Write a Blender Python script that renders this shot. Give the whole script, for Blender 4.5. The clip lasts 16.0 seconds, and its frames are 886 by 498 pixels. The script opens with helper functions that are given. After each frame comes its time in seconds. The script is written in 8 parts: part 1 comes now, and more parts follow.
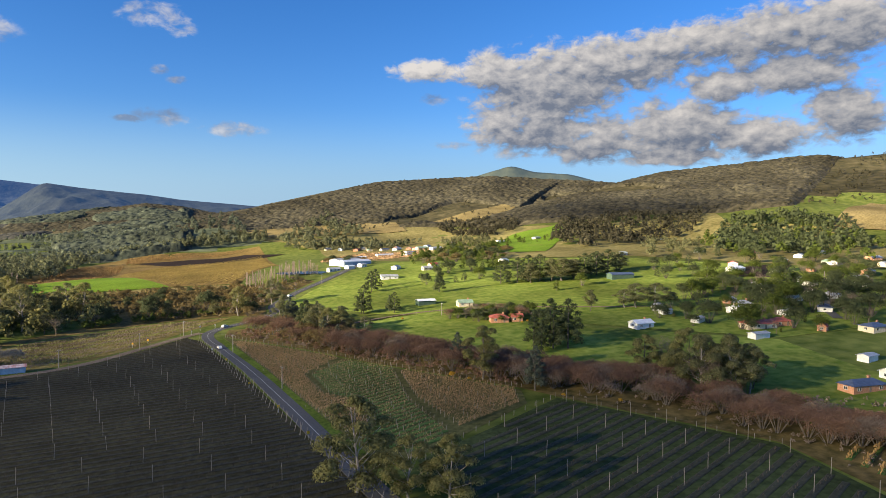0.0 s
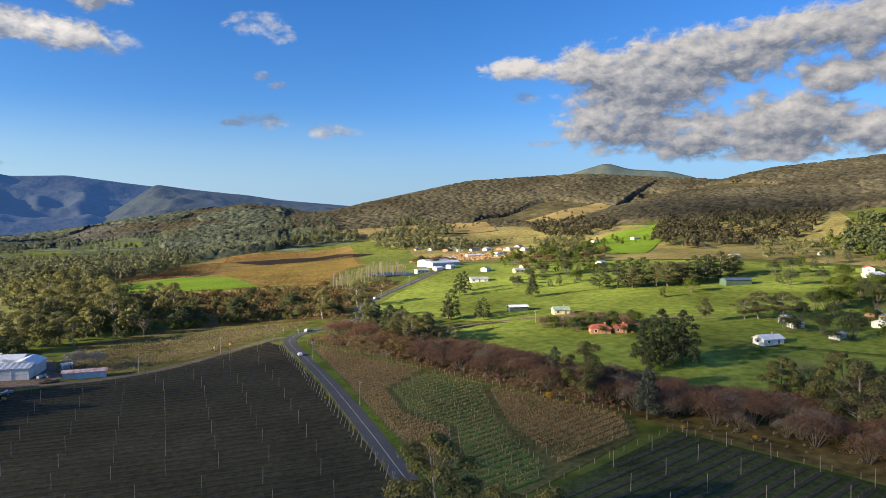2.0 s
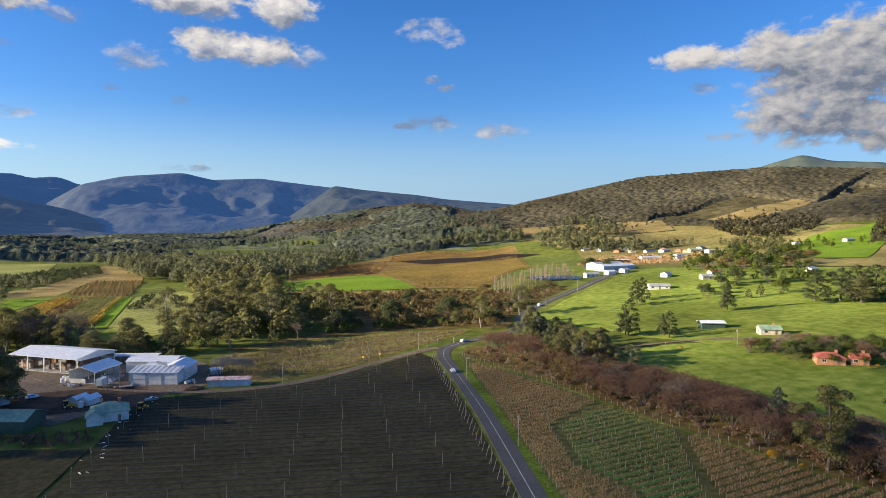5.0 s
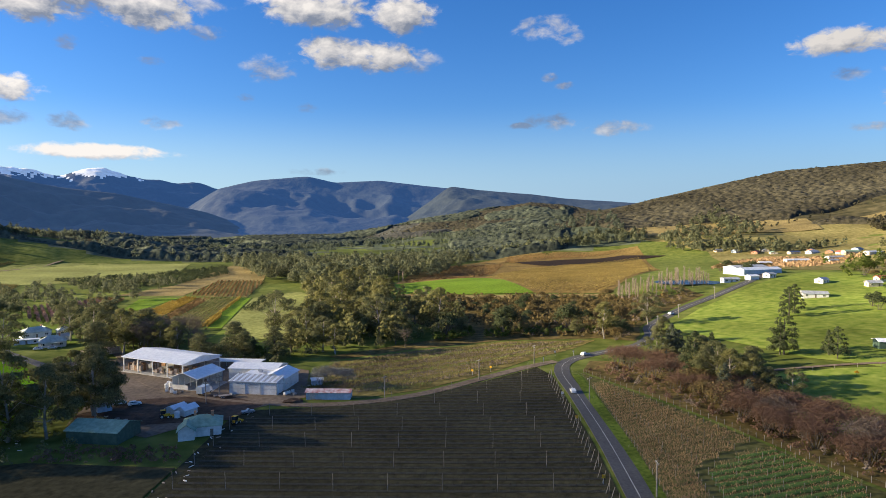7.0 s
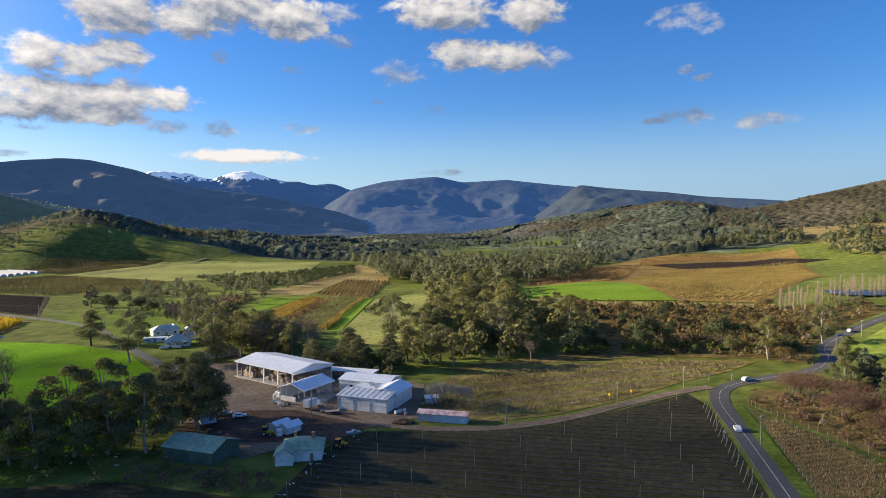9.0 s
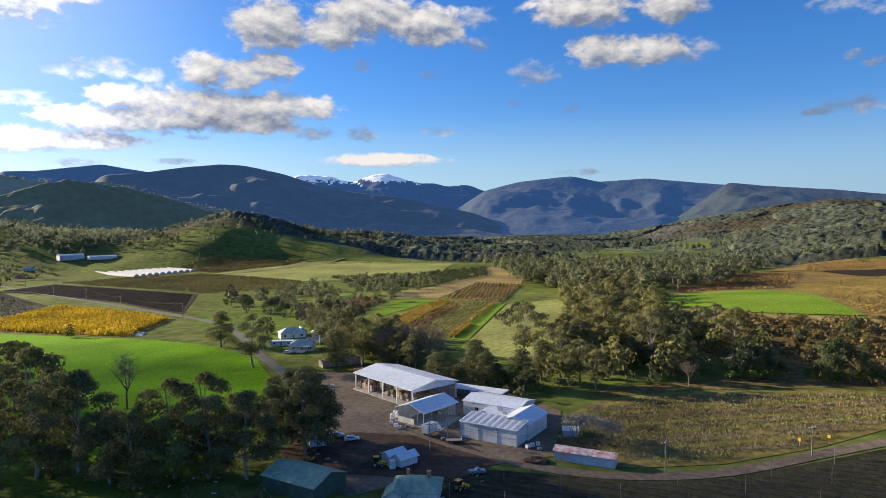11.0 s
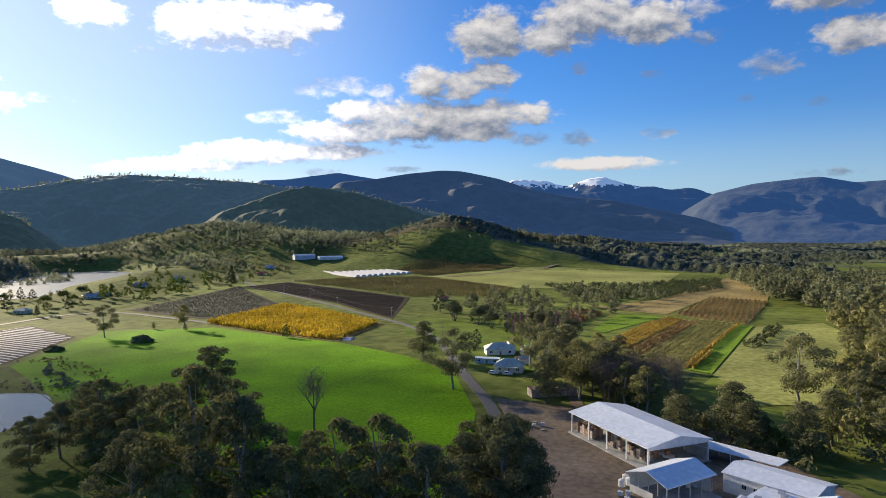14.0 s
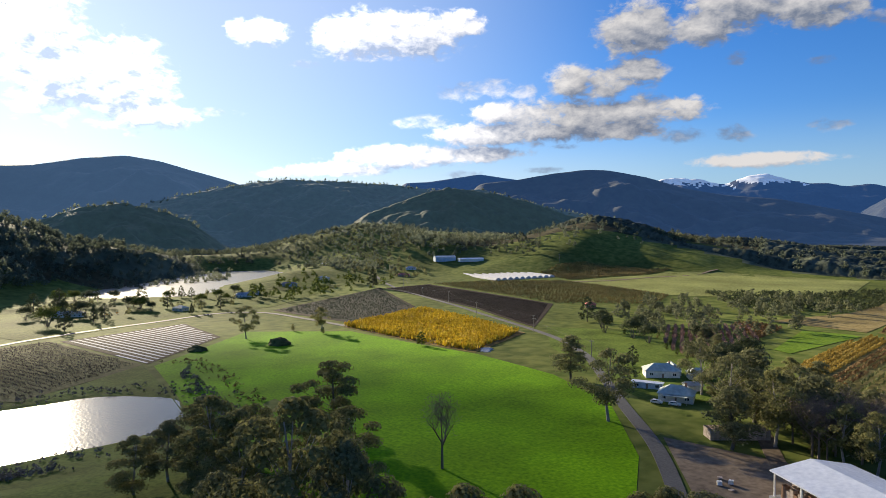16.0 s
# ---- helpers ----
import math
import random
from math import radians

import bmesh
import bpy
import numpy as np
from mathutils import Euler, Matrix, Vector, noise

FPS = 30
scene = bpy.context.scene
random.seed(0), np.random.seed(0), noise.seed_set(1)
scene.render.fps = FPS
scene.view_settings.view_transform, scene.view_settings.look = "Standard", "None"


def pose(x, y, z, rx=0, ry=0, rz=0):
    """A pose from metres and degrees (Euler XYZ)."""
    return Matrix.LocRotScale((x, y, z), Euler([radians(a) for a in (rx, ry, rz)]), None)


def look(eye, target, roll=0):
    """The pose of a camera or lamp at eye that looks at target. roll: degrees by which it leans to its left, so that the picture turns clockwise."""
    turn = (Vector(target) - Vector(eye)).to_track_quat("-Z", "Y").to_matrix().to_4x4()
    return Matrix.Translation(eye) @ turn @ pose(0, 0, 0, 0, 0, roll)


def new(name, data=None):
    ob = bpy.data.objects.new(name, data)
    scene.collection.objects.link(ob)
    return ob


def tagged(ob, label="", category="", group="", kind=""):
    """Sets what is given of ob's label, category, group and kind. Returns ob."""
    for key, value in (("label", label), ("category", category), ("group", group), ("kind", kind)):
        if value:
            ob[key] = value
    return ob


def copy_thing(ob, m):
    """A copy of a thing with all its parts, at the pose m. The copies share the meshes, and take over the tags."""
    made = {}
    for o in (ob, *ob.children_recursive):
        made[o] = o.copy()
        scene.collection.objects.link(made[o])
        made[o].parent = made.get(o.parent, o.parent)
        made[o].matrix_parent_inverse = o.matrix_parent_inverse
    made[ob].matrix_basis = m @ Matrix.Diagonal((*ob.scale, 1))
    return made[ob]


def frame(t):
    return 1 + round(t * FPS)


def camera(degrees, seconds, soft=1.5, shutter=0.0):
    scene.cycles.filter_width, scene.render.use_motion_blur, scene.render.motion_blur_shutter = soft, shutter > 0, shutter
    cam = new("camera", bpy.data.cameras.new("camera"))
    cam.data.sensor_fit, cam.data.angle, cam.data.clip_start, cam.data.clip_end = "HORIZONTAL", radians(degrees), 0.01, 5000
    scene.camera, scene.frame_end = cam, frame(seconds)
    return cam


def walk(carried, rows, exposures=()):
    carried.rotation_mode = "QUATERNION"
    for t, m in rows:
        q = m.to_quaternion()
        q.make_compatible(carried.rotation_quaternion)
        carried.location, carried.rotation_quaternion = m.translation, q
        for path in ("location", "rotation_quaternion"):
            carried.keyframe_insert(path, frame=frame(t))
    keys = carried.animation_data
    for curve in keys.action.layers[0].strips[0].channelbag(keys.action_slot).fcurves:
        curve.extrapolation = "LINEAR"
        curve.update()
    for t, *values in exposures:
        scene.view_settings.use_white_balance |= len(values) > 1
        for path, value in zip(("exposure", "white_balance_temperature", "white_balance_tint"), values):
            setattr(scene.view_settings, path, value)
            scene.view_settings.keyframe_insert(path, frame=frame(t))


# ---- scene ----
cam = camera(68.0, 16.0, soft=0.6)
PATH = [
    (0, (-40.11, -91.82, 63.10), (17.96, -10.51, 58.96), 0.37),
    (0.5, (-36.36, -86.19, 63.18), (19.55, -3.39, 59.01), 0.38),
    (1, (-32.67, -80.47, 63.29), (20.21, 4.31, 59.08), 0.39),
    (1.5, (-29.10, -74.66, 63.41), (20.71, 11.95, 59.12), 0.41),
    (2, (-25.68, -68.73, 63.49), (20.68, 19.77, 59.15), 0.32),
    (2.5, (-22.41, -62.60, 63.51), (20.25, 27.74, 59.13), 0.33),
    (3, (-19.35, -56.25, 63.51), (19.77, 35.67, 59.04), 0.34),
    (3.5, (-16.55, -49.64, 63.51), (18.76, 43.81, 59.04), 0.36),
    (4, (-14.07, -42.90, 63.50), (17.18, 51.98, 58.93), 0.37),
    (6.5, (-4.97, -9.89, 63.20), (5.09, 89.50, 58.62), -0.10),
    (7, (-3.87, -2.84, 63.21), (1.63, 96.90, 58.58), -0.20),
    (7.5, (-3.16, 4.49, 63.23), (-2.35, 104.38, 58.59), -0.30),
    (8, (-2.90, 12.00, 63.23), (-6.74, 111.81, 58.58), -0.30),
    (8.5, (-3.13, 19.70, 63.21), (-11.83, 119.21, 58.55), -0.30),
    (11, (-10.12, 58.41, 62.70), (-43.46, 152.58, 58.34), -0.44),
    (11.5, (-12.55, 65.57, 62.61), (-50.67, 157.92, 58.30), -0.55),
    (12, (-15.55, 72.51, 62.48), (-58.55, 162.69, 58.30), -0.47),
    (12.5, (-19.19, 79.31, 62.31), (-67.15, 166.97, 58.38), -0.29),
    (13, (-23.37, 85.98, 62.16), (-75.87, 171.01, 58.37), -0.30),
    (13.5, (-28.01, 92.60, 62.03), (-85.21, 174.54, 58.39), -0.13),
    (14, (-32.90, 99.17, 61.93), (-94.37, 177.97, 58.43), -0.05),
    (14.5, (-38.23, 105.72, 61.84), (-103.78, 181.16, 58.39), -0.07),
    (15, (-44.13, 112.23, 61.75), (-113.72, 183.96, 58.35), -0.10),
    (15.5, (-50.51, 118.64, 61.66), (-123.69, 186.71, 58.32), -0.12),
    (16, (-57.28, 124.99, 61.57), (-134.14, 188.88, 58.33), -0.15),
]
walk(cam, [(t, look(e, g, r)) for t, e, g, r in PATH], exposures=[(0.0, 1.54, 6600, 10), (8.0, 1.49, 6580, 10), (12.0, 1.36, 6420, 10), (16.0, 1.16, 6360, 10)])

# ---- sky, clouds and sun ----
SUN_AZ, SUN_EL = -84.0, 15.5
# fair-weather clouds as soft ellipses: azimuth, elevation, half width, half height (degrees)
CLOUDS_EAST = [(34.2, 12.8, 3.7, 0.92), (39.6, 12.8, 3.4, 1.6), (44.8, 11.5, 6.6, 3.42), (50.3, 13.1, 6.7, 2.42), (56.0, 14.2, 6.3, 1.89), (61.6, 14.2, 5.4, 2.41), (66.3, 14.4, 4.2, 2.48), (42.5, 8.6, 5.3, 3.05), (47.7, 7.1, 6.0, 2.1), (55.3, 7.7, 5.5, 2.67), (60.6, 6.8, 5.1, 1.72), (58.1, 10.8, 3.3, 1.49), (63.5, 11.4, 5.2, 1.62), (66.8, 8.3, 3.1, 2.4), (54.9, 5.5, 4.3, 0.9)]
CLOUDS_EAST_SMALL = [(12.3, 8.2, 2.3, 0.75), (17.8, 7.5, 2.5, 0.69), (10.1, 7.9, 1.2, 0.31), (11.6, 15.8, 2.3, 0.9), (13.5, 15.3, 1.3, 0.92), (1.0, 13.3, 1.7, 1.07), (12.4, 11.8, 0.8, 0.39), (13.7, 11.1, 0.8, 0.35), (36.2, 6.6, 2.0, 0.38), (34.7, 10.4, 1.3, 0.52)]
CLOUDS_NORTH = [(-7.7, 17.2, 4.6, 1.61), (-0.2, 17.0, 2.9, 1.65), (-19.9, 15.9, 3.0, 1.4), (-16.1, 14.8, 1.7, 0.75), (-3.6, 13.6, 5.2, 1.26), (-6.8, 14.1, 2.1, 1.1), (-11.6, 12.3, 2.2, 0.97), (0.3, 13.3, 2.4, 0.68), (12.4, 15.8, 1.7, 0.97), (14.1, 15.0, 1.0, 0.62), (11.0, 15.4, 1.2, 0.36), (-20.6, 12.3, 1.0, 0.37), (-26.3, 13.1, 0.8, 0.54), (-13.4, 10.0, 1.0, 0.4), (-8.4, 9.3, 0.8, 0.46), (-20.7, 7.7, 0.8, 0.38), (-19.3, 7.6, 1.0, 0.35), (-24.2, 5.2, 5.2, 0.63), (-26.7, 5.2, 2.1, 0.65), (-20.8, 5.2, 2.7, 0.39), (-7.7, 4.0, 2.3, 0.38)]
CLOUDS_WEST_HIGH = [(-33.8, 15.9, 3.6, 2.36), (-28.7, 15.7, 2.8, 1.54), (-26.3, 17.1, 4.3, 2.17), (-21.5, 16.5, 4.4, 1.76), (-17.1, 16.9, 2.4, 0.88), (-48.5, 11.6, 2.1, 0.89), (-45.8, 11.9, 1.6, 0.91), (-43.2, 11.6, 1.4, 0.68), (-39.4, 12.1, 2.2, 1.39), (-36.2, 11.9, 2.2, 1.33), (-33.9, 12.7, 2.3, 1.25), (-45.9, 9.7, 2.5, 1.01), (-46.3, 8.0, 5.1, 1.11)]
CLOUDS_WEST_LOW = [(-40.6, 9.0, 5.9, 1.99), (-34.4, 9.5, 4.1, 1.37), (-30.7, 9.6, 2.6, 1.02), (-35.8, 8.1, 4.5, 0.91), (-51.8, 9.2, 1.7, 0.48), (-51.2, 6.3, 3.2, 0.9), (-46.7, 6.3, 3.5, 0.77), (-30.3, 7.5, 2.1, 0.66), (-26.4, 7.4, 1.4, 0.81), (-39.8, 6.9, 1.3, 0.27), (-20.1, 7.6, 1.2, 0.57), (-20.5, 12.3, 0.9, 0.41), (-48.3, 4.6, 1.9, 0.34), (-41.5, 4.9, 1.7, 0.31)]
CLOUDS_FAR_WEST = [(-56.0, 16.2, 4.8, 2.11), (-52.4, 16.1, 4.1, 1.94), (-48.7, 17.0, 2.4, 1.21), (-59.1, 15.8, 2.5, 1.67), (-65.9, 15.8, 2.7, 1.11), (-61.8, 13.6, 1.4, 0.38), (-52.1, 9.1, 2.8, 0.6), (-53.9, 6.1, 5.9, 1.02), (-46.9, 6.4, 4.3, 0.67), (-59.2, 5.0, 4.7, 0.63), (-63.0, 4.6, 3.2, 0.44), (-69.7, 9.5, 2.1, 0.32)]
CLOUDS_SUN = [(-76.3, 11.1, 4.3, 3.57), (-80.5, 11.5, 4.0, 3.63), (-74.4, 9.1, 3.7, 1.3), (-69.7, 9.4, 2.2, 0.36), (-81.9, 14.0, 4.2, 3.49), (-80.1, 15.3, 1.7, 0.78)]


def sky_world():
    world = bpy.data.worlds.new("sky")
    scene.world = world
    world.use_nodes = True
    tree = world.node_tree
    nodes, link = tree.nodes, tree.links.new
    nodes.clear()

    def math_node(kind, a, b=None, c=None, clamp=False):
        n = nodes.new("ShaderNodeMath")
        n.operation, n.use_clamp = kind, clamp
        for i, v in enumerate((a, b, c)):
            if v is None:
                continue
            if isinstance(v, (int, float)):
                n.inputs[i].default_value = v
            else:
                link(v, n.inputs[i])
        return n.outputs[0]

    sky = nodes.new("ShaderNodeTexSky")
    sky.sky_type, sky.sun_disc = "NISHITA", False
    sky.sun_elevation, sky.sun_rotation = radians(SUN_EL), radians(SUN_AZ)
    sky.air_density, sky.dust_density, sky.ozone_density = 1.0, 0.25, 4.0
    way = nodes.new("ShaderNodeTexCoord")
    split = nodes.new("ShaderNodeSeparateXYZ")
    link(way.outputs["Generated"], split.inputs[0])
    azimuth = math_node("MULTIPLY", math_node("ARCTAN2", split.outputs[0], split.outputs[1]), 57.2958)
    elevation = math_node("MULTIPLY", math_node("ARCSINE", split.outputs[2]), 57.2958)
    angles = nodes.new("ShaderNodeCombineXYZ")
    link(azimuth, angles.inputs[0])
    link(elevation, angles.inputs[1])

    def cloud_noise(scale, detail, seed, stretch=1.7, ahead=None):
        m = nodes.new("ShaderNodeMapping")
        m.inputs["Location"].default_value = (seed + (ahead[0] if ahead else 0), seed * 0.7 + (ahead[1] * stretch if ahead else 0), 0)
        m.inputs["Scale"].default_value = (1, stretch, 1)
        link(angles.outputs[0], m.inputs[0])
        n = nodes.new("ShaderNodeTexNoise")
        n.noise_dimensions = "2D"
        n.inputs["Scale"].default_value, n.inputs["Detail"].default_value, n.inputs["Roughness"].default_value = scale, detail, 0.6
        n.inputs["Distortion"].default_value = 0.25
        link(m.outputs[0], n.inputs["Vector"])
        return n.outputs["Fac"]

    clouds = CLOUDS_EAST + CLOUDS_EAST_SMALL + CLOUDS_NORTH + CLOUDS_WEST_HIGH + CLOUDS_WEST_LOW + CLOUDS_FAR_WEST + CLOUDS_SUN

    def nearness(group, ahead):
        """1 in the middle of a cloud of the group, 0 at its rim, looked up a little ahead towards the light."""
        near = None
        for a, e, w, h in group:
            off = nodes.new("ShaderNodeVectorMath")
            off.operation = "MULTIPLY_ADD"
            link(angles.outputs[0], off.inputs[0])
            off.inputs[1].default_value = (1 / w, 1 / h, 0)
            off.inputs[2].default_value = ((ahead[0] - a) / w, (ahead[1] - e) / h, 0)
            size = nodes.new("ShaderNodeVectorMath")
            size.operation = "LENGTH"
            link(off.outputs[0], size.inputs[0])
            near = size.outputs["Value"] if near is None else math_node("SMOOTH_MIN", near, size.outputs["Value"], 0.3)
        return math_node("SUBTRACT", 1.12, near)

    def noisy(billow, puff):
        return math_node("ADD", math_node("MULTIPLY", math_node("SUBTRACT", billow, 0.5), 1.2), math_node("MULTIPLY", math_node("SUBTRACT", puff, 0.5), 1.75))

    def veil(body, gain, most, thin, thick, top):
        """Cover of a cloud whose rim frays out in wisps."""
        cover = nodes.new("ShaderNodeMapRange")
        cover.interpolation_type = "SMOOTHSTEP"
        link(math_node("ADD", math_node("MINIMUM", math_node("MULTIPLY", body, gain), most), grain), cover.inputs[0])
        cover.inputs[1].default_value, cover.inputs[2].default_value = thin, thick
        cover.inputs[4].default_value = top
        wisp = nodes.new("ShaderNodeMapRange")
        wisp.interpolation_type = "SMOOTHSTEP"
        link(body, wisp.inputs[0])
        wisp.inputs[1].default_value, wisp.inputs[2].default_value = -0.35, 0.25
        return math_node("MULTIPLY", cover.outputs[0], wisp.outputs[0])

    large, small = [c for c in clouds if c[2] * c[3] > 2.2], [c for c in clouds if c[2] * c[3] <= 2.2]
    grain = noisy(cloud_noise(0.3, 3, 3.1), cloud_noise(0.75, 9, 6.3))
    body = nearness(large, (0, 0))
    thin_cover = veil(nearness(small, (0, 0)), 1.0, 0.6, 0.0, 1.0, 0.7)
    cover_all = math_node("MAXIMUM", veil(body, 1.6, 1.0, 0.0, 0.8, 1.0), thin_cover)
    # broken cumulus added overhead, out of view, to whiten the fill light
    over, gather = nodes.new("ShaderNodeMapRange"), nodes.new("ShaderNodeMapRange")
    over.interpolation_type = gather.interpolation_type = "SMOOTHSTEP"
    link(elevation, over.inputs[0])
    over.inputs[1].default_value, over.inputs[2].default_value = 21.0, 30.0
    link(grain, gather.inputs[0])
    gather.inputs[1].default_value, gather.inputs[2].default_value = 0.0, 0.55
    gather.inputs[4].default_value = 0.6
    cover_all = math_node("MAXIMUM", cover_all, math_node("MULTIPLY", over.outputs[0], gather.outputs[0]))
    # lit where the cloud thins out towards the light, grey below and inside
    slope = math_node("SUBTRACT", math_node("MINIMUM", body, 0.9), math_node("MINIMUM", nearness(large, (-0.7, 1.3)), 0.9))
    lumps = math_node("SUBTRACT", noisy(cloud_noise(0.3, 2, 3.1), cloud_noise(0.75, 3.5, 6.3)), noisy(cloud_noise(0.3, 2, 3.1, 1.7, (-0.4, 0.7)), cloud_noise(0.75, 3.5, 6.3, 1.7, (-0.4, 0.7))))
    glow = math_node("ADD", math_node("MULTIPLY", slope, 0.5), math_node("MULTIPLY", lumps, 0.4))
    glow = math_node("SUBTRACT", glow, math_node("ADD", math_node("MULTIPLY", math_node("MAXIMUM", body, 0.0), 0.16), math_node("MULTIPLY", thin_cover, 0.15)))
    shade = nodes.new("ShaderNodeValToRGB")
    link(math_node("ADD", glow, 0.4, clamp=True), shade.inputs[0])
    shade.color_ramp.elements[0].color, shade.color_ramp.elements[1].color = (1.35, 1.6, 2.15, 1), (5.4, 5.15, 4.95, 1)
    shade.color_ramp.elements[0].position, shade.color_ramp.elements[1].position = 0.08, 0.85
    # clouds round the sun shine brighter, those across from it less
    toward = nodes.new("ShaderNodeVectorMath")
    toward.operation = "DOT_PRODUCT"
    link(way.outputs["Generated"], toward.inputs[0])
    a, e = radians(SUN_AZ), radians(SUN_EL)
    toward.inputs[1].default_value = (math.sin(a) * math.cos(e), math.cos(a) * math.cos(e), math.sin(e))
    bright = nodes.new("ShaderNodeMapRange")
    link(toward.outputs["Value"], bright.inputs[0])
    bright.inputs[1].default_value, bright.inputs[2].default_value = 0.72, 0.98
    bright.inputs[3].default_value, bright.inputs[4].default_value = 1.0, 3.4
    across = nodes.new("ShaderNodeMapRange")
    link(toward.outputs["Value"], across.inputs[0])
    across.inputs[1].default_value, across.inputs[2].default_value = -0.7, 0.5
    across.inputs[3].default_value, across.inputs[4].default_value = 0.68, 1.0
    lit = nodes.new("ShaderNodeVectorMath")
    lit.operation = "SCALE"
    link(shade.outputs[0], lit.inputs[0])
    link(math_node("MULTIPLY", bright.outputs[0], across.outputs[0]), lit.inputs["Scale"])
    mix = nodes.new("ShaderNodeMix")
    mix.data_type = "RGBA"
    link(cover_all, mix.inputs[0])
    deep = nodes.new("ShaderNodeHueSaturation")
    deep.inputs["Saturation"].default_value = 1.2
    link(sky.outputs[0], deep.inputs["Color"])
    clear = nodes.new("ShaderNodeMix")
    clear.data_type, clear.blend_type = "RGBA", "MULTIPLY"
    clear.inputs[0].default_value, clear.inputs[7].default_value = 1.0, (0.7, 0.8, 1.06, 1)
    link(deep.outputs[0], clear.inputs[6])
    # pale blue air low over the hills, whiter towards the sun
    air = nodes.new("ShaderNodeValToRGB")
    link(math_node("MULTIPLY_ADD", toward.outputs["Value"], 0.5, 0.5), air.inputs[0])
    air.color_ramp.elements[0].position, air.color_ramp.elements[0].color = 0.3, (1.75, 2.85, 4.1, 1)
    air.color_ramp.elements[1].position, air.color_ramp.elements[1].color = 0.97, (6.5, 7.0, 7.2, 1)
    middle = air.color_ramp.elements.new(0.78)
    middle.color = (2.9, 4.2, 5.2, 1)
    low = nodes.new("ShaderNodeMapRange")
    low.interpolation_type = "SMOOTHSTEP"
    link(elevation, low.inputs[0])
    low.inputs[1].default_value, low.inputs[2].default_value = 10.0, 0.5
    low.inputs[3].default_value, low.inputs[4].default_value = 0.0, 0.85
    hazy = nodes.new("ShaderNodeMix")
    hazy.data_type = "RGBA"
    sunward = nodes.new("ShaderNodeMapRange")
    sunward.interpolation_type = "SMOOTHSTEP"
    link(toward.outputs["Value"], sunward.inputs[0])
    sunward.inputs[1].default_value, sunward.inputs[2].default_value = 0.62, 1.0
    sunward.inputs[4].default_value = 0.48
    link(math_node("MAXIMUM", low.outputs[0], sunward.outputs[0]), hazy.inputs[0])
    link(clear.outputs[2], hazy.inputs[6])
    link(air.outputs[0], hazy.inputs[7])
    link(hazy.outputs[2], mix.inputs[6])
    link(lit.outputs[0], mix.inputs[7])
    back = nodes.new("ShaderNodeBackground")
    back.inputs[1].default_value = 0.0635
    link(mix.outputs[2], back.inputs[0])
    out = nodes.new("ShaderNodeOutputWorld")
    link(back.outputs[0], out.inputs[0])


sky_world()
sun = new("sun", bpy.data.lights.new("sun", "SUN"))
sun.data.energy, sun.data.angle, sun.data.color = 5.0, radians(0.6), (1.0, 0.84, 0.58)
sun_way = Vector((math.sin(radians(SUN_AZ)) * math.cos(radians(SUN_EL)), math.cos(radians(SUN_AZ)) * math.cos(radians(SUN_EL)), math.sin(radians(SUN_EL))))
sun.matrix_world = look(sun_way * 500, (0, 0, 0))


def cloud_stuff(dense):
    white = bpy.data.materials.new("cloud")
    white.use_nodes = True
    n = white.node_tree.nodes
    n.remove(n["Principled BSDF"])
    thin, body, both = n.new("ShaderNodeBsdfTranslucent"), n.new("ShaderNodeBsdfDiffuse"), n.new("ShaderNodeMixShader")
    thin.inputs[0].default_value = body.inputs[0].default_value = (0.92, 0.92, 0.92, 1)
    both.inputs[0].default_value = 0.3
    white.node_tree.links.new(thin.outputs[0], both.inputs[1])
    white.node_tree.links.new(body.outputs[0], both.inputs[2])
    gauze, veil = n.new("ShaderNodeBsdfTransparent"), n.new("ShaderNodeMixShader")
    veil.inputs[0].default_value = dense
    white.node_tree.links.new(gauze.outputs[0], veil.inputs[1])
    white.node_tree.links.new(both.outputs[0], veil.inputs[2])
    white.node_tree.links.new(veil.outputs[0], n["Material Output"].inputs[0])
    return white


CLOUD, THICK_CLOUD = cloud_stuff(0.36), cloud_stuff(0.52)


def cloud_bank(x, y, half, low, high, puffs, away, seed, label, shear=0.75, stuff=CLOUD):
    """An unseen cumulus cloud, added beyond camera range towards the low sun to shade a stretch of the valley; light
    comes through it.
    """
    rng = random.Random(seed)
    bm = bmesh.new()
    for k in range(puffs):
        f = k / (puffs - 1) * 2 - 1
        r = rng.uniform(52, 74) * (1 - 0.3 * f * f)
        lift = rng.uniform(low, high)
        where = Vector((rng.uniform(-50, 50), f * half - shear * lift, lift))
        bmesh.ops.create_icosphere(bm, subdivisions=3, radius=r, matrix=Matrix.Translation(where) @ Matrix.Diagonal((1.1, 1.15, 0.38, 1)))
    for v in bm.verts:
        v.co += Vector((noise.noise(v.co / 35), noise.noise(v.co / 35 + Vector((9, 0, 0))), noise.noise(v.co / 35 + Vector((0, 9, 0))))) * 14
    me = bpy.data.meshes.new("cloud")
    bm.to_mesh(me)
    bm.free()
    me.materials.append(stuff)
    ob = new("cloud", me)
    join = ob.modifiers.new("join", "REMESH")
    join.mode, join.voxel_size = "VOXEL", 9.0
    ob.location = Vector((x, y, 0)) + sun_way * away
    tagged(ob, label, "cloud", kind="structure")


